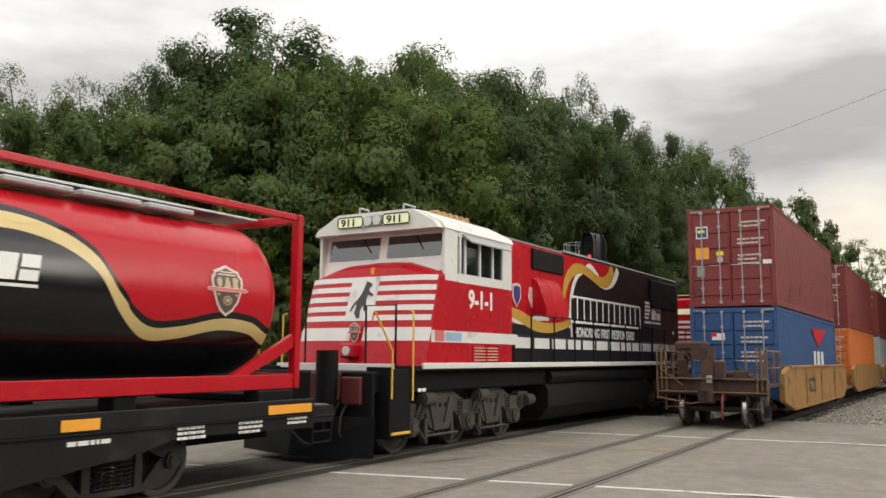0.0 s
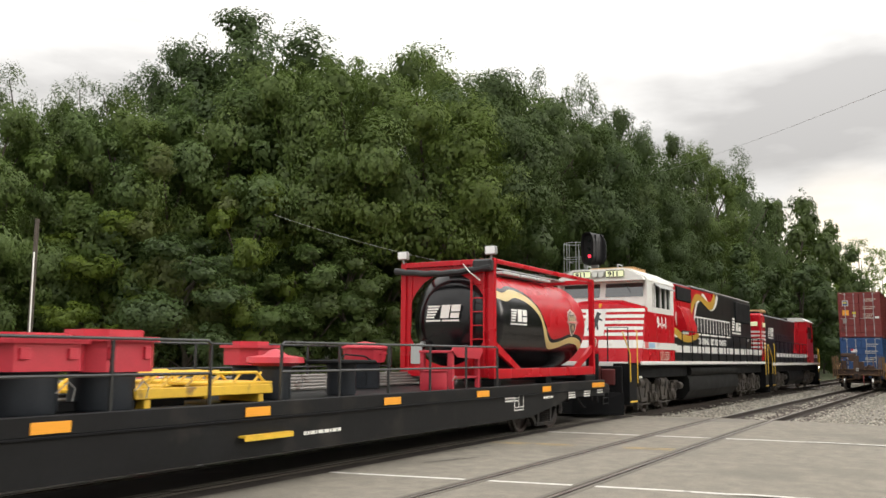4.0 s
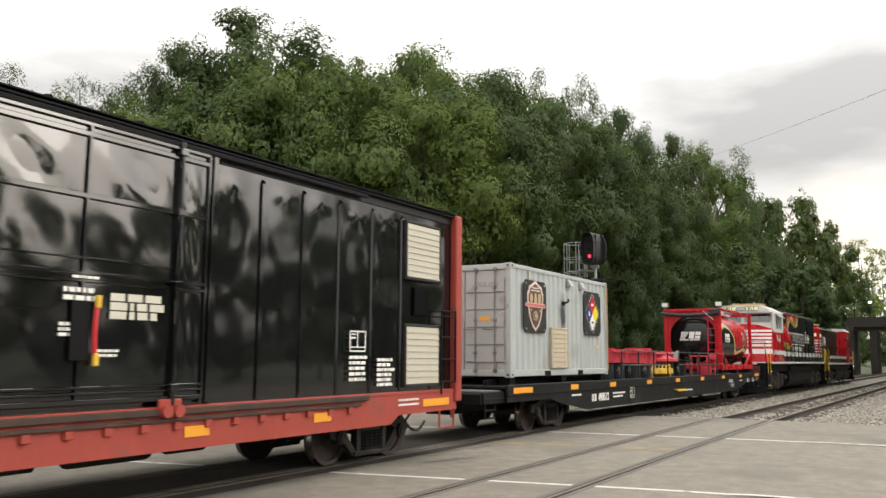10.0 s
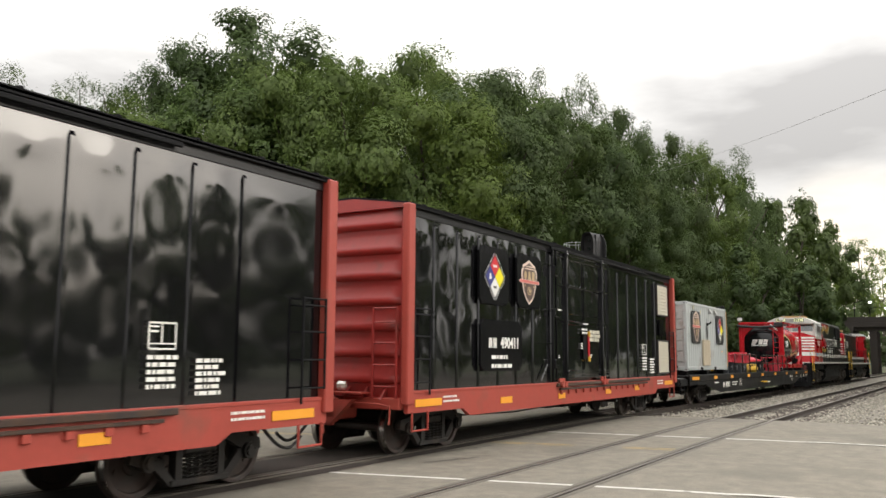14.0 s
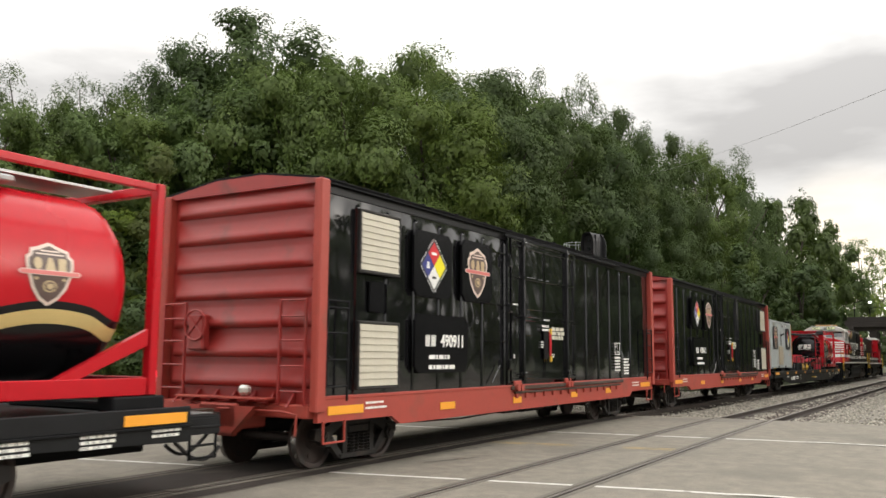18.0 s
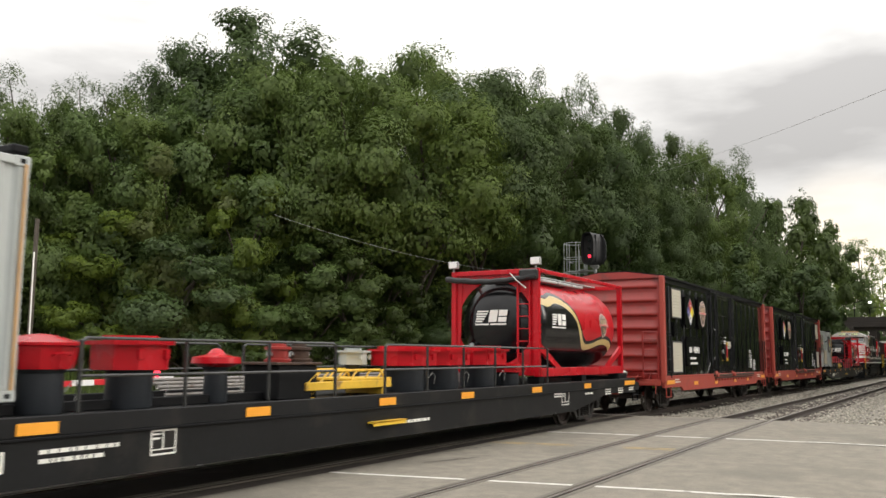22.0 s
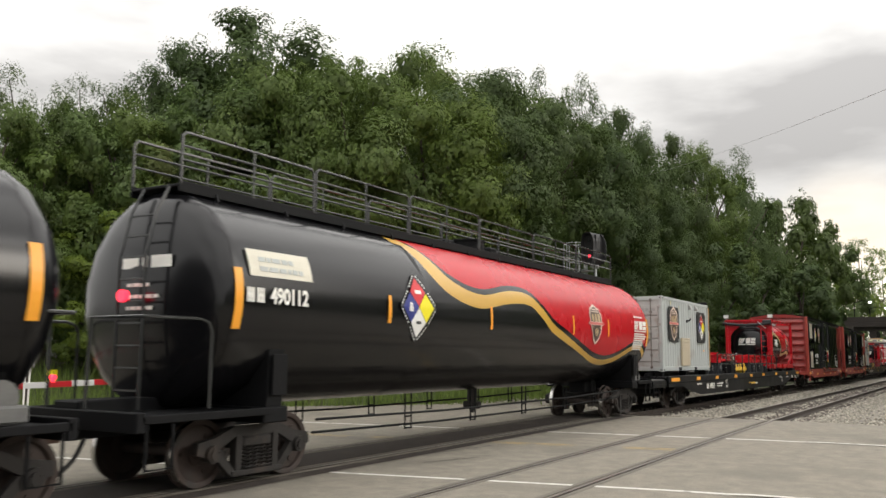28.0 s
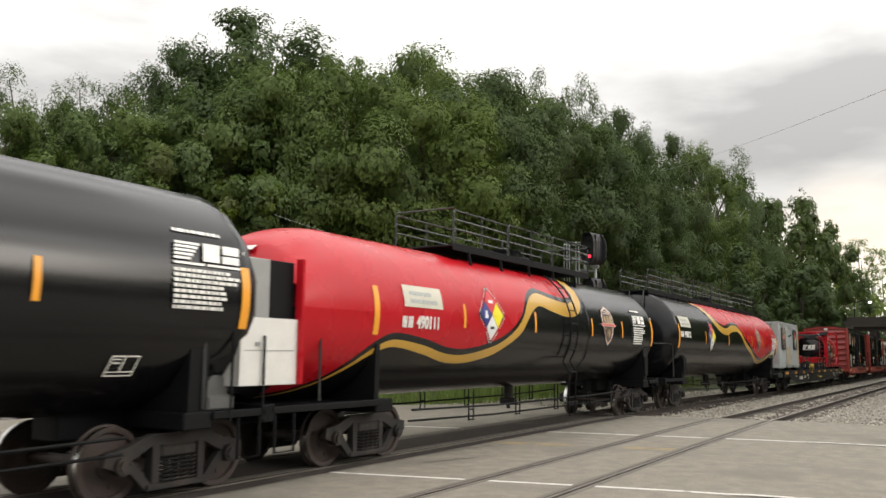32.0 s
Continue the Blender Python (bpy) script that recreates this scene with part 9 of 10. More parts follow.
def stack_box(length, height, mat, label, a, z, spots=()):
    c = box_container(length, height, mat, mat, "freight_container", label, "stacked containers")
    marks(c, spots)
    # pale height stripes on the door header
    for y in (-0.95, 0.95):
        for q in range(5):
            u = y - 0.17 + q * 0.07
            part("mark_stripe", Shape().prism([(u, height - 0.09), (u + 0.03, height - 0.09), (u + 0.055, height - 0.045), (u + 0.025, height - 0.045)], "x", -0.012, 0.0), PANEL_CREAM, c, smooth=0)
    for seed, y, z0, rows in ((5, -0.28, height * 0.85, 2), (6, -0.2, height * 0.68, 2), (7, -0.2, height * 0.52, 3)):
        bars(c, Matrix.Translation((-0.003, y, z0)) @ Euler((radians(90), 0, radians(-90))).to_matrix().to_4x4(), 0.75, rows, 0.05, 0.12, ROD_GREY if mat is CONT_GREY else PANEL_CREAM, seed=seed)
    return rides(c, 6.45, 7.7, pose(a - 6.45, 0, z), stack=True)


blue_box = stack_box(12.19, 2.591, CONT_BLUE, "blue freight container in the well", 0.0, 0.62, ((0.0, 0.42, 1.76, 0.36, 0.2, SIGN_WHITE), (-0.004, 0.54, 1.82, 0.16, 0.12, SIGN_RED)))
stack_box(12.19, 2.896, CONT_RED, "oxide red freight container stacked on the blue one", 0.0, 3.23, ((0.0, 0.8, 2.2, 0.34, 0.36, SIGN_WHITE), (-0.004, 0.8, 2.2, 0.28, 0.29, CONT_BLUE), (-0.008, 0.82, 2.23, 0.2, 0.08, SIGN_YELLOW), (0.0, 0.8, 1.58, 0.38, 0.34, ORANGE), (0.0, 0.3, 1.56, 0.2, 0.12, SIGN_YELLOW), (0.0, 0.3, 1.38, 0.15, 0.14, PANEL_CREAM), (0.0, 0.86, 1.05, 0.22, 0.3, GREY_PAINT), (0.0, -1.0, 1.26, 0.24, 0.12, SIGN_WHITE)))
stack_box(12.19, 2.591, CONT_ORANGE, "orange freight container in the next well", 17.2, 0.62)
stack_box(12.19, 2.896, CONT_RED, "oxide red freight container stacked on the orange one", 17.2, 3.23)
stack_box(12.19, 2.591, CONT_GREY, "grey freight container further along the stack train", 33.5, 0.62)
stack_box(12.19, 2.896, CONT_RED, "oxide red freight container further along the stack train", 33.5, 3.23)
w2 = thing("well_car", "worn yellow well car further along the stack train", "well car", "well cars")
for k in range(2):
    o = 17.0 + 16.4 * k
    for s in (-1, 1):
        y0, y1 = sorted((s * 1.28, s * 1.42))
        part("well_side", Shape().prism([(o - 0.6, 0.62), (o - 0.6, 1.35), (o + 0.4, 1.55), (o + 12.4, 1.55), (o + 13.4, 1.35), (o + 13.4, 0.62), (o + 12.3, 0.34), (o + 0.9, 0.34)], "y", y0, y1), WELL_YELLOW, w2)
    part("end_platform", Shape().box(o - 3.0, o - 0.3, -1.3, 1.3, 1.0, 1.1, 0.01), RUST, w2)
freight_truck(w2, 30.6)
for q in ROLLS[-2:]:
    ROLLS[ROLLS.index(q)] = (*q[:5], True)
rides(w2, 6.45, 7.7, pose(-6.45, 0, 0), stack=True)
# the red side mark on the blue container
part("side_mark", flat_poly([(5.9, 2.2), (9.3, 2.2), (7.4, 1.55)], 0.006), SIGN_RED, blue_box, "red triangular mark", near_side(0, -1.224, 0), smooth=0)
for x, w in ((6.2, 0.5), (7.0, 0.6), (7.9, 0.6)):
    part("side_letter", flat_poly([(x, 0.85), (x + w, 0.85), (x + w, 1.42), (x, 1.42)], 0.006), SIGN_WHITE, blue_box, "", near_side(0, -1.224, 0), smooth=0)


# ---- trees ----
def leaf_mesh(name, p, nrm, size, rng, material, droop=0.25, slim=0.36):
    """Small leaves at points p, facing nrm, each a narrow three-cornered blade."""
    n = len(p)
    nrm = nrm / (np.linalg.norm(nrm, axis=1)[:, None] + 1e-9)
    t = np.cross(nrm, rng.normal(size=(n, 3)))
    t[:, 2] -= droop
    t -= nrm * np.sum(t * nrm, 1)[:, None]
    t /= np.linalg.norm(t, axis=1)[:, None] + 1e-9
    b = np.cross(nrm, t)
    s = (size * rng.uniform(0.6, 1.4, n))[:, None]
    v = np.stack([p - t * s * 0.4 + b * s * slim, p - t * s * 0.4 - b * s * slim, p + t * s * 0.6], 1).reshape(-1, 3)
    me = bpy.data.meshes.new(name)
    me.vertices.add(3 * n)
    me.vertices.foreach_set("co", v.astype(np.float32).ravel())
    me.loops.add(3 * n)
    me.loops.foreach_set("vertex_index", np.arange(3 * n, dtype=np.int32))
    me.polygons.add(n)
    me.polygons.foreach_set("loop_start", np.arange(0, 3 * n, 3, dtype=np.int32))
    me.update(calc_edges=True)
    me.materials.append(material)
    return me


def crown_points(seed, width, base, leaves, lobes, airy):
    """Leaf places, facings and sizes for a crown 10 m high: large boughs with dark hollows between them, each set with smaller rounded clumps that are roofed with leaves over a shaded heart."""
    rng = np.random.default_rng(seed)
    h = 10.0 - base
    c, lr = [], []
    for i in range(lobes):
        f = 1 - (i + 0.5) / lobes
        r0 = width * rng.uniform(0.17, 0.255) * (1.1 - 0.4 * f)
        env = width * 0.6 * math.sqrt(max(0.02, 1 - ((f - 0.4) / 0.66) ** 2))
        z = base + 0.5 * r0 + (h - 1.2 * r0) * f ** 0.93
        a = i * 2.39996 + rng.uniform(-0.4, 0.4)
        r = max(0.0, env - r0 * 0.85) * math.sqrt(rng.uniform(0.55, 1.0))
        c.append((r * math.cos(a), r * math.sin(a), z))
        lr.append(r0)
    c, lr = np.array(c), np.array(lr)
    # clumps over the upper and outer side of each bough
    per = 15
    li = np.repeat(np.arange(lobes), per)
    d = rng.normal(size=(len(li), 3))
    d[:, 2] = d[:, 2] * 0.85 + 0.4
    d[:, :2] += 0.35 * c[li][:, :2] / (np.linalg.norm(c[li][:, :2], axis=1)[:, None] + 0.5)
    d /= np.linalg.norm(d, axis=1)[:, None]
    sc = c[li] + d * (lr[li] * rng.uniform(0.62, 0.92, len(li)))[:, None] * np.array([1, 1, 0.85])
    sr = lr[li] * rng.uniform(0.2, 0.4, len(li))
    keep = rng.random(len(sc)) > airy
    sc, d, sr = sc[keep], d[keep], sr[keep]
    idx = np.repeat(np.arange(len(sc)), rng.multinomial(leaves, sr ** 2 / np.sum(sr ** 2)))
    q = rng.normal(size=(len(idx), 3))
    q[:, 2] = q[:, 2] * 0.9 + 0.2
    q /= np.linalg.norm(q, axis=1)[:, None]
    ragged = 1 + 0.22 * np.sin(q[:, 0] * 6 + idx) * np.sin(q[:, 2] * 7 + 2.3 * idx)
    p = sc[idx] + q * (sr[idx] * ragged * rng.uniform(0.66, 1.1, len(idx)))[:, None] * np.array([1.1, 1.1, 0.8])
    nrm = d[idx] * 0.9 + q * 0.75 + rng.normal(scale=0.2, size=(len(idx), 3))
    nrm[:, 2] += 1.0 * (p[:, 2] - base) / h - 0.2
    size = np.ones(len(idx))
    n = leaves // 7
    hi_ = rng.integers(0, lobes, n)
    g = rng.normal(size=(n, 3))
    g /= np.linalg.norm(g, axis=1)[:, None]
    ph = c[hi_] + g * (lr[hi_] * rng.uniform(0.2, 0.66, n))[:, None] * np.array([1, 1, 0.8])
    if airy < 0.25:
        p, nrm, size = np.concatenate([p, ph]), np.concatenate([nrm, g]), np.concatenate([size, np.full(n, 2.0)])
    return p, nrm, size, rng, c


def trunk_mesh(name, seed, height, r, centres):
    sh = Shape()
    pts = [(0.1 * i * math.sin(i * 0.8 + seed), 0.1 * i * math.cos(i * 0.9 + seed), height * 0.9 * i / 8) for i in range(9)]
    for i in range(8):
        a = r * (1 - 0.85 * i / 8) * (1.4 if i == 0 else 1)
        b = r * (1 - 0.85 * (i + 1) / 8)
        sh.cyl(pts[i], pts[i + 1], a, 8, b, cap=False)
    for q in centres:
        q = Vector(q)
        i = min(7, max(1, int((q.z / height) * 8) - 2))
        p = Vector(pts[i])
        mid = (p + q) / 2 + Vector((0, 0, 0.05 * height))
        line = smooth_line([p, mid, q, q + (q - mid) * 0.35], 3)
        for j in range(len(line) - 1):
            w0, w1 = (r * 0.4 * (1 - (j + k) / len(line)) + 0.012 for k in (0, 1))
            sh.cyl(line[j], line[j + 1], w0, 5, w1, cap=False)
    return sh.mesh(name, BARK)


KINDS = []
for i, (w, base, mat, lf, nl, lobes, airy) in enumerate((
        (8.0, 0.4, LEAF_A, 0.105, 56000, 22, 0.04), (7.0, 0.2, LEAF_A, 0.10, 54000, 20, 0.06), (8.6, 1.0, LEAF_B, 0.10, 44000, 24, 0.3),
        (7.4, 0.2, LEAF_B, 0.10, 54000, 22, 0.06), (6.4, 0.3, LEAF_C, 0.13, 28000, 16, 0.08),
        (7.6, 0.1, LEAF_B, 0.25, 9000, 16, 0.05), (7.0, 0.1, LEAF_A, 0.24, 9000, 16, 0.05), (7.4, 2.6, LEAF_C, 0.17, 9000, 16, 0.5), (7.0, 0.0, LEAF_D, 0.13, 28000, 16, 0.1),
        (7.0, 0.0, LEAF_A, 0.15, 24000, 14, 0.05), (7.6, 0.0, LEAF_B, 0.15, 24000, 16, 0.05), (8.0, 0.0, LEAF_C, 0.3, 7000, 9, 0.05), (8.0, 0.0, LEAF_A, 0.3, 7000, 9, 0.05),
        (8.0, 3.0, LEAF_A, 0.10, 50000, 18, 0.05), (7.6, 2.8, LEAF_B, 0.10, 50000, 18, 0.06), (8.0, 0.0, LEAF_B, 0.28, 7000, 9, 0.05))):
    pts_, nrm_, size_, rng_, cs_ = crown_points(50 + i, w, base, nl, lobes, airy)
    KINDS.append((leaf_mesh("crown", pts_, nrm_, lf * size_, rng_, mat), trunk_mesh("trunk", 30 + i, 9, 0.17, cs_[::2])))


def tree(x, y, height, kind, turn, wide=1.0, label="tall leafy green tree in the wood beside the line", name="tree", sink=0.1):
    me, tk = KINDS[kind]
    t = thing(name, label, "tree", "trees of the wood")
    t.matrix_basis = Matrix.Translation((x, y, land(x, y) - sink)) @ Matrix.Rotation(turn, 4, "Z") @ Matrix.Diagonal((height / 10 * wide, height / 10 * wide, height / 10, 1))
    part("trunk", tk, BARK, t)
    part("crown", me, LEAF_A, t)
    return t

# the wood beyond the crossing: x, y, height, kind, breadth
random.seed(12)
BACK = [(28.4, 17.3, 16.1, 3, 0.7), (29.7, 15.0, 14.2, 3, 0.5), (35.0, 14.6, 16.6, 0, 0.5), (41.2, 14.6, 18.4, 0, 0.51), (48.1, 14.4, 18.8, 1, 0.55), (53.2, 13.0, 20.6, 2, 0.38), (26.7, 19.9, 15.0, 3, 0.54), (24.4, 21.8, 13.1, 2, 0.46), (58.8, 11.6, 19.0, 3, 0.51), (23.4, 23.8, 12.6, 2, 0.38)]
FRONT = [(18.8, 21.1, 11.1, 2, 0.43), (17.5, 20.0, 9.4, 0, 0.58), (19.3, 19.6, 9.9, 4, 0.56), (20.4, 18.5, 10.0, 1, 0.64), (21.9, 17.4, 10.4, 0, 0.57), (24.3, 15.6, 11.8, 1, 0.69), (26.2, 14.0, 13.2, 13, 0.54), (28.0, 11.8, 12.9, 13, 0.6), (30.1, 9.7, 12.6, 13, 0.66), (35.2, 9.5, 14.3, 14, 0.62), (40.0, 9.3, 14.9, 14, 0.58), (43.9, 8.7, 14.8, 14, 0.62)]
LOW = [(21.9, 15.5, 9.0, 8, 0.61), (23.3, 13.1, 7.9, 4, 0.57), (26.7, 10.8, 6.0, 10, 0.8), (28.4, 10.2, 4.6, 10, 0.87), (25.4, 11.5, 5.1, 9, 1.0), (31.6, 9.0, 4.4, 10, 0.9), (15.8, 19.6, 5.0, 10, 0.9), (20.2, 17.0, 6.2, 4, 0.95), (21.2, 14.1, 5.5, 10, 1.01), (23.1, 12.6, 4.3, 9, 1.02)]
DOWN_LINE = [(49.0, 8.6, 15.6, 3, 0.48), (57.0, 9.0, 17.2, 3, 0.48), (64.9, 8.9, 18.0, 3, 0.45), (77.7, 9.4, 20.5, 1, 0.49), (92.7, 10.0, 22.6, 2, 0.4), (103.4, 10.0, 21.4, 5, 0.45), (121.2, 10.0, 23.0, 5, 0.49), (151.3, 11.3, 28.7, 5, 0.43), (162.6, 10.0, 26.4, 5, 0.45), (207.5, 11.3, 27.3, 5, 0.56), (47.8, 6.6, 11.6, 3, 0.48), (57.0, 6.4, 10.5, 3, 0.62), (69.4, 6.2, 11.3, 5, 0.67), (86.9, 6.2, 11.9, 5, 0.73), (119.2, 7.0, 14.5, 5, 0.74)]
for row, text in ((BACK, "tall dark-leaved tree at the back of the wood"), (FRONT, "leafy green tree at the edge of the wood"), (LOW, "low bushy tree in front of the wood"), (DOWN_LINE, "tall leafy tree leaning over the line")):
    for x, y, h, k, wide in row:
        tree(x, y, h * (1.02 if row is BACK else 1.05), k, random.random() * 6.28, wide * 1.25, text)
for x, y, h in ((340, 17, 46), (390, 12, 40), (300, 24, 44)):
    tree(x, y, h, 7, random.random() * 6.28, 0.75, "thin-crowned tree against the evening sky far down the line")
# filling further back
for k in range(14):
    x = 34 + k * 9.0
    tree(x, 20 - 0.03 * x + 3 * random.random(), 13 + 3 * random.random() + 0.05 * x, 5 + k % 2, random.random() * 6.28, 0.8, "tall dark-leaved tree at the back of the wood")
for k in range(6):
    tree(26.5 + k * 1.5 - 6, 26 - 1.5 * k + 4, 10 + random.random() * 2, 5 + k % 2, random.random() * 6.28, 0.8, "tall dark-leaved tree at the back of the wood")
# trees behind the place where the camera stands, mirrored in the paint of the cars
for k in range(14):
    tree(-62 + k * 8.4 + random.random() * 3, -46 - 8 * random.random(), 12.5 + 4.0 * random.random(), 5 + k % 2, random.random() * 6.28, 1.0, "leafy tree across the road")
for k in range(6):
    tree(44 + k * 7 + random.random() * 3, -38 + k * 2.2 - 3 * random.random(), 15 + 3.0 * random.random(), 5 + k % 2, random.random() * 6.28, 0.9, "tall leafy tree beside the yard")
# rows added out of view, to keep skylight off the line and the trains
for k in range(17):
    tree(57 + k * 7.5, -15.5 + k * 0.3 - 2 * random.random(), 20 + 4 * random.random(), 5 + k % 2, random.random() * 6.28, 0.6, "tall leafy tree added out of view to shade the line beyond the yard")
for k in range(4):
    tree(190 + k * 26, -20 - 6 * random.random(), 16 + 4 * random.random(), 5 + k % 2, random.random() * 6.28, 0.8, "tall leafy tree added out of view to shade the line beyond the yard")

# the wood that closes the view beyond the bridge
for k in range(9):
    tree(420 + 12 * (k % 3), -34 + k * 7.5, 13 + 5 * random.random(), 5, random.random() * 6.28, 1.2, "dark-leaved tree beyond the bridge")

for k in range(6):
    tree(238 + 6 * (k % 2), -16 + k * 6.5, 8.5 + 2.5 * random.random(), 5, random.random() * 6.28, 1.3, "dark-leaved tree beyond the bridge")

for x, y, h in ((132, 5.6, 9.5), (138, 4.6, 8.5), (126, 6.4, 11.0), (143, 4.9, 10.0)):
    tree(x, y, h, 5, random.random() * 6.28, 0.55, "dark bushy tree before the bridge abutment")

# undergrowth at the foot of the wood
random.seed(5)
for k in range(20):
    x = 19.5 + k * 1.6
    y = far_edge(x) + 3.4 + random.random() * 1.4
    b = tree(x, y, 1.9 + 1.6 * random.random(), (11, 12)[k % 2] if k < 5 else 15, random.random() * 6.28, 1.0, "leafy green shrub on the grass bank", "shrub", 0.05)
    b["category"], b["group"] = "shrub", "shrubs on the bank"

# grass on the bank
rng_ = np.random.default_rng(3)
gx = rng_.uniform(10, 60, 26000)
gy = np.array([far_edge(x) for x in gx]) + rng_.uniform(-0.7, 4.2, len(gx)) ** 1.0
gz = np.array([land(x, y) for x, y in zip(gx, gy)])
tall = rng_.uniform(0.25, 0.75, len(gx))
gp = np.stack([gx, gy, gz + tall * 0.4], 1)
gn = rng_.normal(size=(len(gx), 3)) * np.array([1, 1, 0.15])
tagged(part("grass", leaf_mesh("grass", gp, gn, tall, rng_, GRASS, -4.0, 0.03), GRASS), "long green grass on the bank behind the road", "grass", kind="stuff")


# ---- railway signal ----
sig = thing("railway_signal", "black two-headed railway signal showing red on a galvanised mast", "railway signal", at=Matrix.Translation((35.0, 3.55, land(35, 3.55))))
part("mast", Shape().cyl((0, 0, 0), (0, 0, 6.9), 0.07, 12), GALV, sig)
part("base", Shape().box(-0.35, 0.35, -0.35, 0.35, -0.1, 0.35, 0.03), CONCRETE, sig)
def visor(z, x0, x1, w, h):
    """A deep tunnel visor with a rounded top, open towards -x."""
    ring = [(w * math.copysign(abs(math.cos(t)) ** 0.7, math.cos(t)), z + h * math.copysign(abs(math.sin(t)) ** 0.7, math.sin(t))) for t in [2 * math.pi * i / 24 for i in range(24)]]
    sh = Shape()
    v = [(x, y * k, z + (zz - z) * k) for x, k in ((x1, 1.0), (x0, 1.0), (x0, 0.95), (x1, 0.95)) for y, zz in ring]
    return sh.add(v, [[r * 24 + i, r * 24 + (i + 1) % 24, (r + 1) * 24 + (i + 1) % 24, (r + 1) * 24 + i] for r in range(3) for i in range(24)])


for z in (6.95, 4.95):
    hd = part("signal_head", visor(z, -0.62, 0.24, 0.33, 0.72).box(0.22, 0.26, -0.3, 0.3, z - 0.66, z + 0.66, 0.01), SIGNAL_BLACK, sig, "black signal head with a deep visor", Matrix.Rotation(radians(-13), 4, "Z"))
    part("lens_plate", Shape().box(-0.42, -0.38, -0.34, 0.34, z - 0.6, z + 0.6, 0.01), SIGNAL_BLACK, hd)
    part("back_shield", Shape().prism([(-0.34, z - 0.62), (0.34, z - 0.62), (0.5, z - 0.45), (0.5, z + 0.3), (0.3, z + 0.66), (-0.3, z + 0.66), (-0.5, z + 0.3), (-0.5, z - 0.45)], "x", 0.1, 0.14), SIGNAL_BLACK, hd)
    for dz in (0.34, 0.0, -0.34):
        part("lamp_lens", Shape().cyl((-0.46, 0, z + dz), (-0.43, 0, z + dz), 0.07, 14), LIGHT_RED if dz < 0 else GLASS_DARK, hd)
    part("head_bracket", Shape().cyl((-0.2, 0, z - 0.7), (0, 0, z - 0.7), 0.06, 8).box(-0.12, 0.12, -0.14, 0.14, z - 0.85, z - 0.6, 0.03).cyl((-0.1, -0.2, z - 0.75), (-0.1, 0.2, z - 0.75), 0.05, 8), GALV, sig)
    part("service_platform", Shape().box(-0.1, 0.5, 0.1, 1.25, z - 0.95, z - 0.91, 0.006).tube([(-0.1, 0.1, z - 0.5), (-0.1, 1.25, z - 0.5), (0.5, 1.25, z - 0.5)], 0.018, 6), GALV, sig)
cage = Shape()
for k in range(7):
    a = math.pi * 2 * k / 7
    cage.box(0.35 + 0.46 * math.cos(a) - 0.014, 0.35 + 0.46 * math.cos(a) + 0.014, 1.1 + 0.5 * math.sin(a) - 0.014, 1.1 + 0.5 * math.sin(a) + 0.014, 2.4, 7.35, 0.003)
for z in (2.5, 3.2, 3.9, 4.6, 5.3, 6.0, 6.65, 7.32):
    cage.tube([(0.35 + 0.47 * math.cos(2 * math.pi * i / 16), 1.1 + 0.51 * math.sin(2 * math.pi * i / 16), z) for i in range(17)], 0.016, 5)
part("ladder_cage", cage, CONT_GREY, sig, "pale galvanised ladder cage")
lad = Shape().box(0.18, 0.22, 0.45, 0.49, 0.2, 6.95, 0.004).box(0.18, 0.22, 0.82, 0.86, 0.2, 6.95, 0.004)
for i in range(22):
    lad.cyl((0.2, 0.47, 0.4 + i * 0.3), (0.2, 0.84, 0.4 + i * 0.3), 0.012, 5)
part("ladder", lad, CONT_GREY, sig)

# ---- crossing gate ----
gate = thing("crossing_gate", "lowered red and white crossing gate arm with red lamps", "crossing gate", at=Matrix.Translation((2.6, 5.0, -0.02)))
part("gate_post", Shape().cyl((0, 0, 0), (0, 0, 3.6), 0.06, 12).box(-0.2, 0.2, -0.25, 0.25, 0.7, 1.35, 0.04), GALV, gate)
stripe = [Shape().box(0, 0.5, -0.02, 0.02, -0.055, 0.055, 0.004).mesh("arm_stripe", m) for m in (SIGN_RED, SIGN_WHITE)]
for i in range(20):
    part("arm_stripe", stripe[i % 2], SIGN_RED, gate, at=Matrix.Translation((0.2 + i * 0.5, 0, 1.1 + (i * 0.5) * 0.017)))
for x in (7.3, 9.75):
    part("gate_lamp", Shape().cyl((x, -0.06, 1.13 + x * 0.017 + 0.1), (x, 0.06, 1.13 + x * 0.017 + 0.1), 0.05, 10).box(x - 0.03, x + 0.03, -0.03, 0.03, 1.13 + x * 0.017, 1.17 + x * 0.017 + 0.03, 0.005), LIGHT_RED, gate, "lit red gate lamp")

# ---- pole with a meter box ----
px_, py_ = 16.06, 15.4
mp = thing("utility_post", "wooden post with a grey meter box and conduit", "post", at=Matrix.Translation((px_, py_, land(px_, py_))))
zb = -land(px_, py_)
part("post", Shape().cyl((0.1, 0.15, -0.1), (0.1, 0.15, zb + 6.1), 0.09, 10, 0.07), BARK, mp)
part("meter_box", Shape().box(-0.2, 0.18, -0.12, 0.08, zb + 1.33, zb + 2.0, 0.02), GREY_PAINT, mp, "grey steel meter box")
part("conduit", Shape().cyl((0.0, 0.0, zb + 2.0), (0.0, 0.05, zb + 5.0), 0.025, 8).cyl((-0.05, 0, -0.1), (-0.05, 0, zb + 1.34), 0.03, 8).cyl((0.1, 0, -0.1), (0.1, 0, zb + 1.34), 0.03, 8), LETTER, mp)
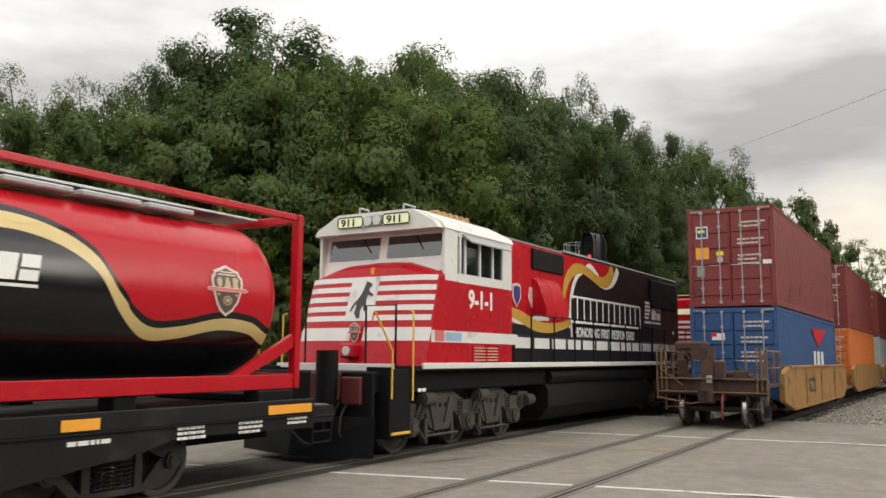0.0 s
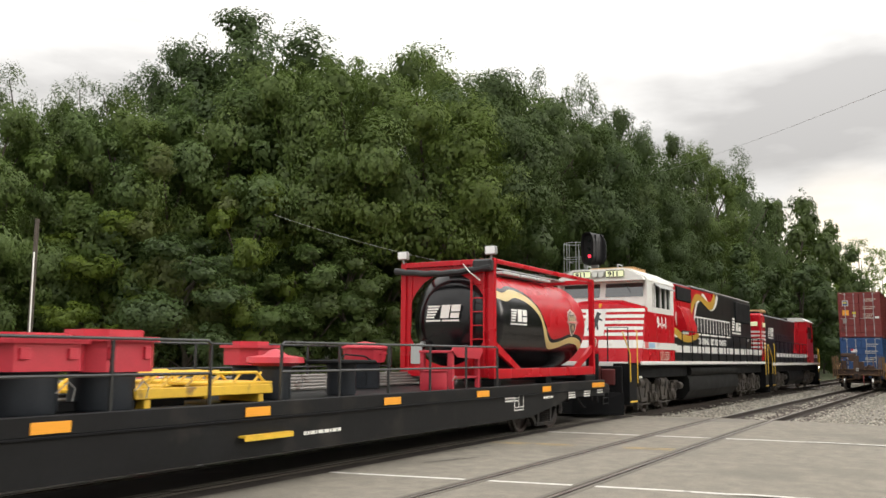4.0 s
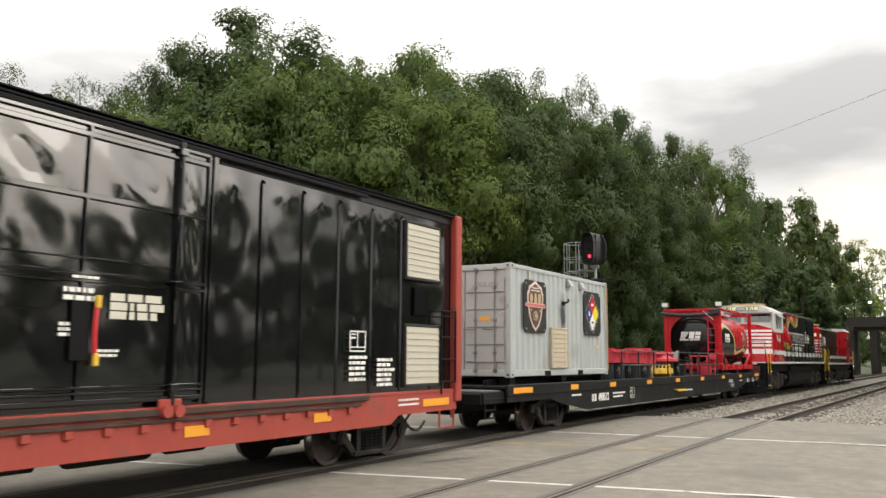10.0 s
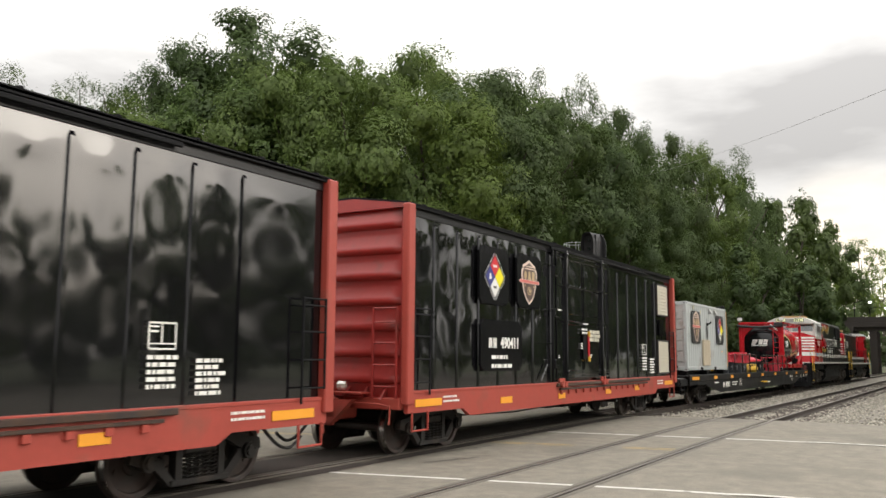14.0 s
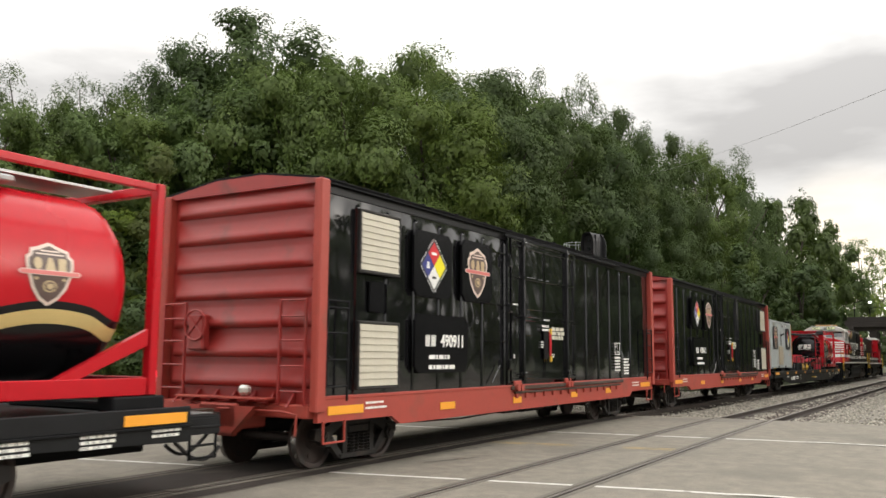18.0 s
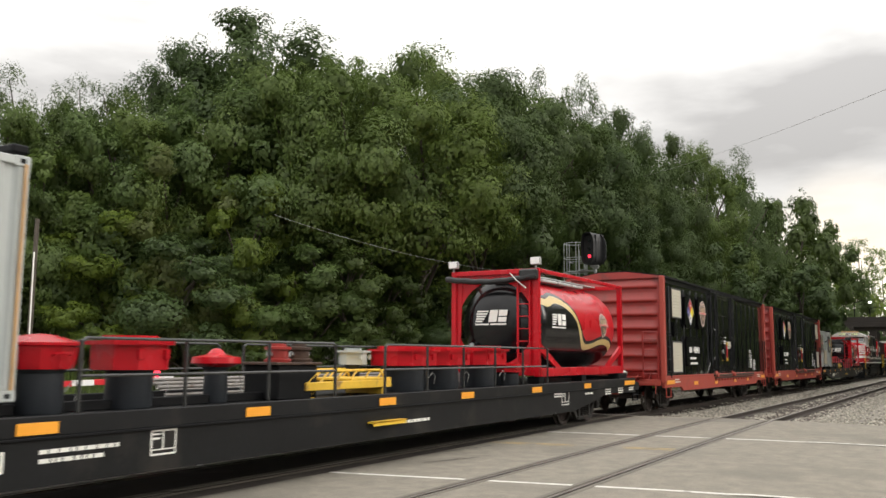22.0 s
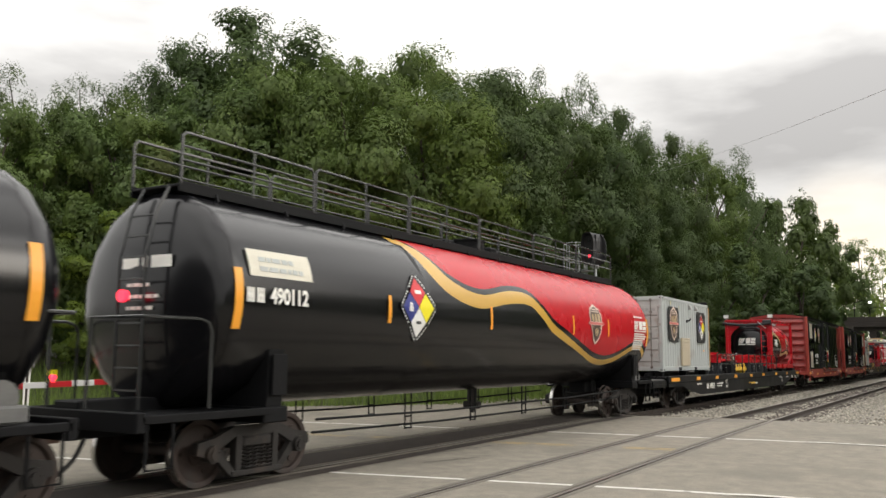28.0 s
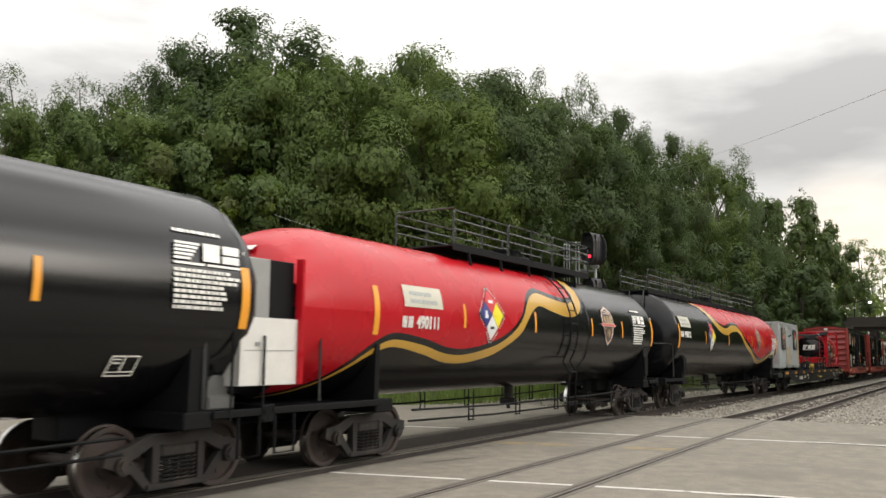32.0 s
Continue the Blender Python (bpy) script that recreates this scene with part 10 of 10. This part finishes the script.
tagged(part("yellow_sign", Shape().box(-0.2, 0.2, -0.02, 0.02, 0.2, 0.62, 0.01).cyl((0, 0, -0.1), (0, 0, 0.3), 0.02, 6), SIGN_YELLOW, at=Matrix.Translation((17.75, 16.6, land(17.75, 16.6)))), "small yellow marker board on the verge", "sign")

# ---- bridge over the line ----
bx = 150.0
zb = fall(bx)
br = thing("road_bridge", "stained concrete road bridge over the tracks in the distance", "bridge")
part("deck", Shape().box(bx, bx + 9, -40, 16, 6.55, 7.3, 0.05), CONCRETE, br)
part("parapet", Shape().box(bx, bx + 0.35, -40, 16, 7.3, 8.2, 0.04), CONCRETE, br)
part("girder", Shape().box(bx + 0.4, bx + 0.9, -40, 16, 6.0, 6.55, 0.03).box(bx + 4, bx + 4.6, -40, 16, 6.0, 6.55, 0.03), CONCRETE, br)
for y in (0.2, -10.0):
    part("pier", Shape().box(bx + 0.6, bx + 8, y - 0.55, y + 0.55, zb - 0.5, 6.0, 0.05), CONCRETE, br)
part("abutment", Shape().box(bx - 1.5, bx + 9, 2.9, 16, zb - 0.5, 6.55, 0.05), CONCRETE, br)
part("abutment", Shape().box(bx - 1.5, bx + 9, -40, -16, zb - 0.5, 6.55, 0.05), CONCRETE, br)
for x, y, z in ((159.6, 0.95, 11.1), (159.8, -1.4, 10.0)):
    sl = thing("street_lamp", "lit street lamp standing on the distant bridge", "street lamp", "street lamps")
    part("pole", Shape().cyl((x, y + 2.5, 7.3), (x, y + 2.5, z), 0.08, 8), BLACK_DULL, sl)
    part("arm", Shape().tube([(x, y + 2.5, z), (x, y + 1.2, z + 0.3), (x, y, z + 0.1)], 0.05, 6), BLACK_DULL, sl)
    part("lamp_glass", Shape().box(x - 0.2, x + 0.2, y - 0.2, y + 0.2, z - 0.1, z + 0.1, 0.05), LIGHT_WHITE, sl)

# ---- overhead wires ----
for a, b, sag in (((10.0, -14.0, 6.2), (71.06, 14.44, 17.4), 0.5), ((20.6, 9.4, 6.4), (34.9, 4.3, 5.3), 0.5)):
    a, b = Vector(a), Vector(b)
    pts = [a + (b - a) * i / 24 - Vector((0, 0, sag * 4 * (i / 24) * (1 - i / 24))) for i in range(25)]
    tagged(part("overhead_wire", Shape().tube(pts, 0.006, 5), GREY_PAINT), "thin dark overhead wire crossing the line", "wire", "overhead wires")
cab = thing("relay_cabinet", "pale grey relay cabinet beside the line under the trees", "cabinet", at=Matrix.Translation((100.0, 3.4, land(100, 3.4))))
part("cabinet_body", Shape().box(-0.5, 0.5, -0.6, 0.6, 0, 1.9, 0.03), GREY_PAINT, cab)
part("cabinet_door", Shape().box(-0.53, -0.5, -0.5, 0.5, 0.15, 1.8, 0.01), GALV, cab)


# ---- sleepers and ballast stones ----
sleeper = Shape().box(-0.115, 0.115, -1.3, 1.3, -0.18, 0.0, 0.012).mesh("sleeper", TIE)
for track, b in zip(TRACK_LIST, (0.0, SECOND)):
    s = 26.2
    while s < 82:
        x, y, z, a = path(s)
        part("sleeper", sleeper, TIE, track, at=Matrix.Translation(along(s, b, -0.166)) @ Matrix.Rotation(a + 0.02 * noise.noise((s, b, 0)), 4, "Z"))
        s += 0.52 + 0.04 * noise.noise((s * 3.1, b, 1))


def stones(name, n, seed, x0, x1, y0, y1, height, size, label, dense=2.0):
    """Loose broken stones strewn on a bed, thicker towards x0."""
    rng = np.random.default_rng(seed)
    x = x0 + (x1 - x0) * rng.random(n) ** dense
    y = rng.uniform(y0, y1, n)
    z = np.array([height(a, b) for a, b in zip(x, y)])
    keep = np.ones(n, bool)
    for r in RAILS:
        keep &= np.abs(y - np.array([path(a)[1] for a in x]) - r) > 0.09
    x, y, z = x[keep], y[keep], z[keep]
    n = len(x)
    s = rng.uniform(0.5, 1.3, n) * size
    octa = np.array([(1, 0, 0), (-1, 0, 0), (0, 1, 0), (0, -1, 0), (0, 0, 1), (0, 0, -1)], float)
    v = octa[None] * rng.uniform(0.55, 1.2, (n, 6, 1)) + rng.normal(scale=0.15, size=(n, 6, 3))
    a = rng.uniform(0, 6.28, n)
    ca, sa = np.cos(a)[:, None], np.sin(a)[:, None]
    v = np.stack([v[..., 0] * ca - v[..., 1] * sa, v[..., 0] * sa + v[..., 1] * ca, v[..., 2] * 0.75], 2) * s[:, None, None]
    v += np.stack([x, y, z + s * 0.35], 1)[:, None]
    f = np.array([(0, 2, 4), (2, 1, 4), (1, 3, 4), (3, 0, 4), (2, 0, 5), (1, 2, 5), (3, 1, 5), (0, 3, 5)])
    faces = (f[None] + 6 * np.arange(n)[:, None, None]).reshape(-1, 3)
    me = bpy.data.meshes.new(name)
    me.vertices.add(6 * n)
    me.vertices.foreach_set("co", v.astype(np.float32).ravel())
    me.loops.add(len(faces) * 3)
    me.loops.foreach_set("vertex_index", faces.ravel().astype(np.int32))
    me.polygons.add(len(faces))
    me.polygons.foreach_set("loop_start", np.arange(0, 3 * len(faces), 3, dtype=np.int32))
    me.update(calc_edges=True)
    me.materials.append(STONE)
    tagged(part(name, me, STONE), label, "stones", kind="stuff")


stones("ballast_stones", 26000, 1, 25.7, 75, -7.6, 3.2, ballast_height, 0.045, "grey broken ballast stones between the rails")
stones("verge_stones", 7000, 4, 25.8, 58, 2.6, 6.6, lambda x, y: land(x, y) + 0.05, 0.05, "pale loose stones on the verge beyond the far track")
stones("gravel_stones", 12000, 2, 26.4, 60, -26, -7.3, lambda x, y: fall(x) - 0.1 - max(0, -7.9 - y) * 0.006, 0.05, "pale loose stones in the gravel yard")


def motions():
    """All that moves: both trains and their turning wheels."""
    for ob, centre, half, local, stack in RIDES:
        run = stack_at if stack else train_at
        walk(ob, [(t, car_pose(run(t) + centre, half, SECOND if stack else 0.0) @ local) for t in (range(33) if not stack else range(0, 33, 4))])
    for w, x, y, z, r, stack in ROLLS:
        run = stack_at if stack else train_at
        end = 8.0 if stack else 32.0
        rows, t, step = [], 0.0, 0.0667 if stack else 0.1
        n = round(32.0 / (0.0667 if stack else 0.1))
        for i in range(n + 1):
            t = 32.0 * i / n
            rows.append((t, pose(x, y, z, 0, math.degrees((run(t) - run(0.0)) / r), 0)))
        walk(w, rows)


motions()
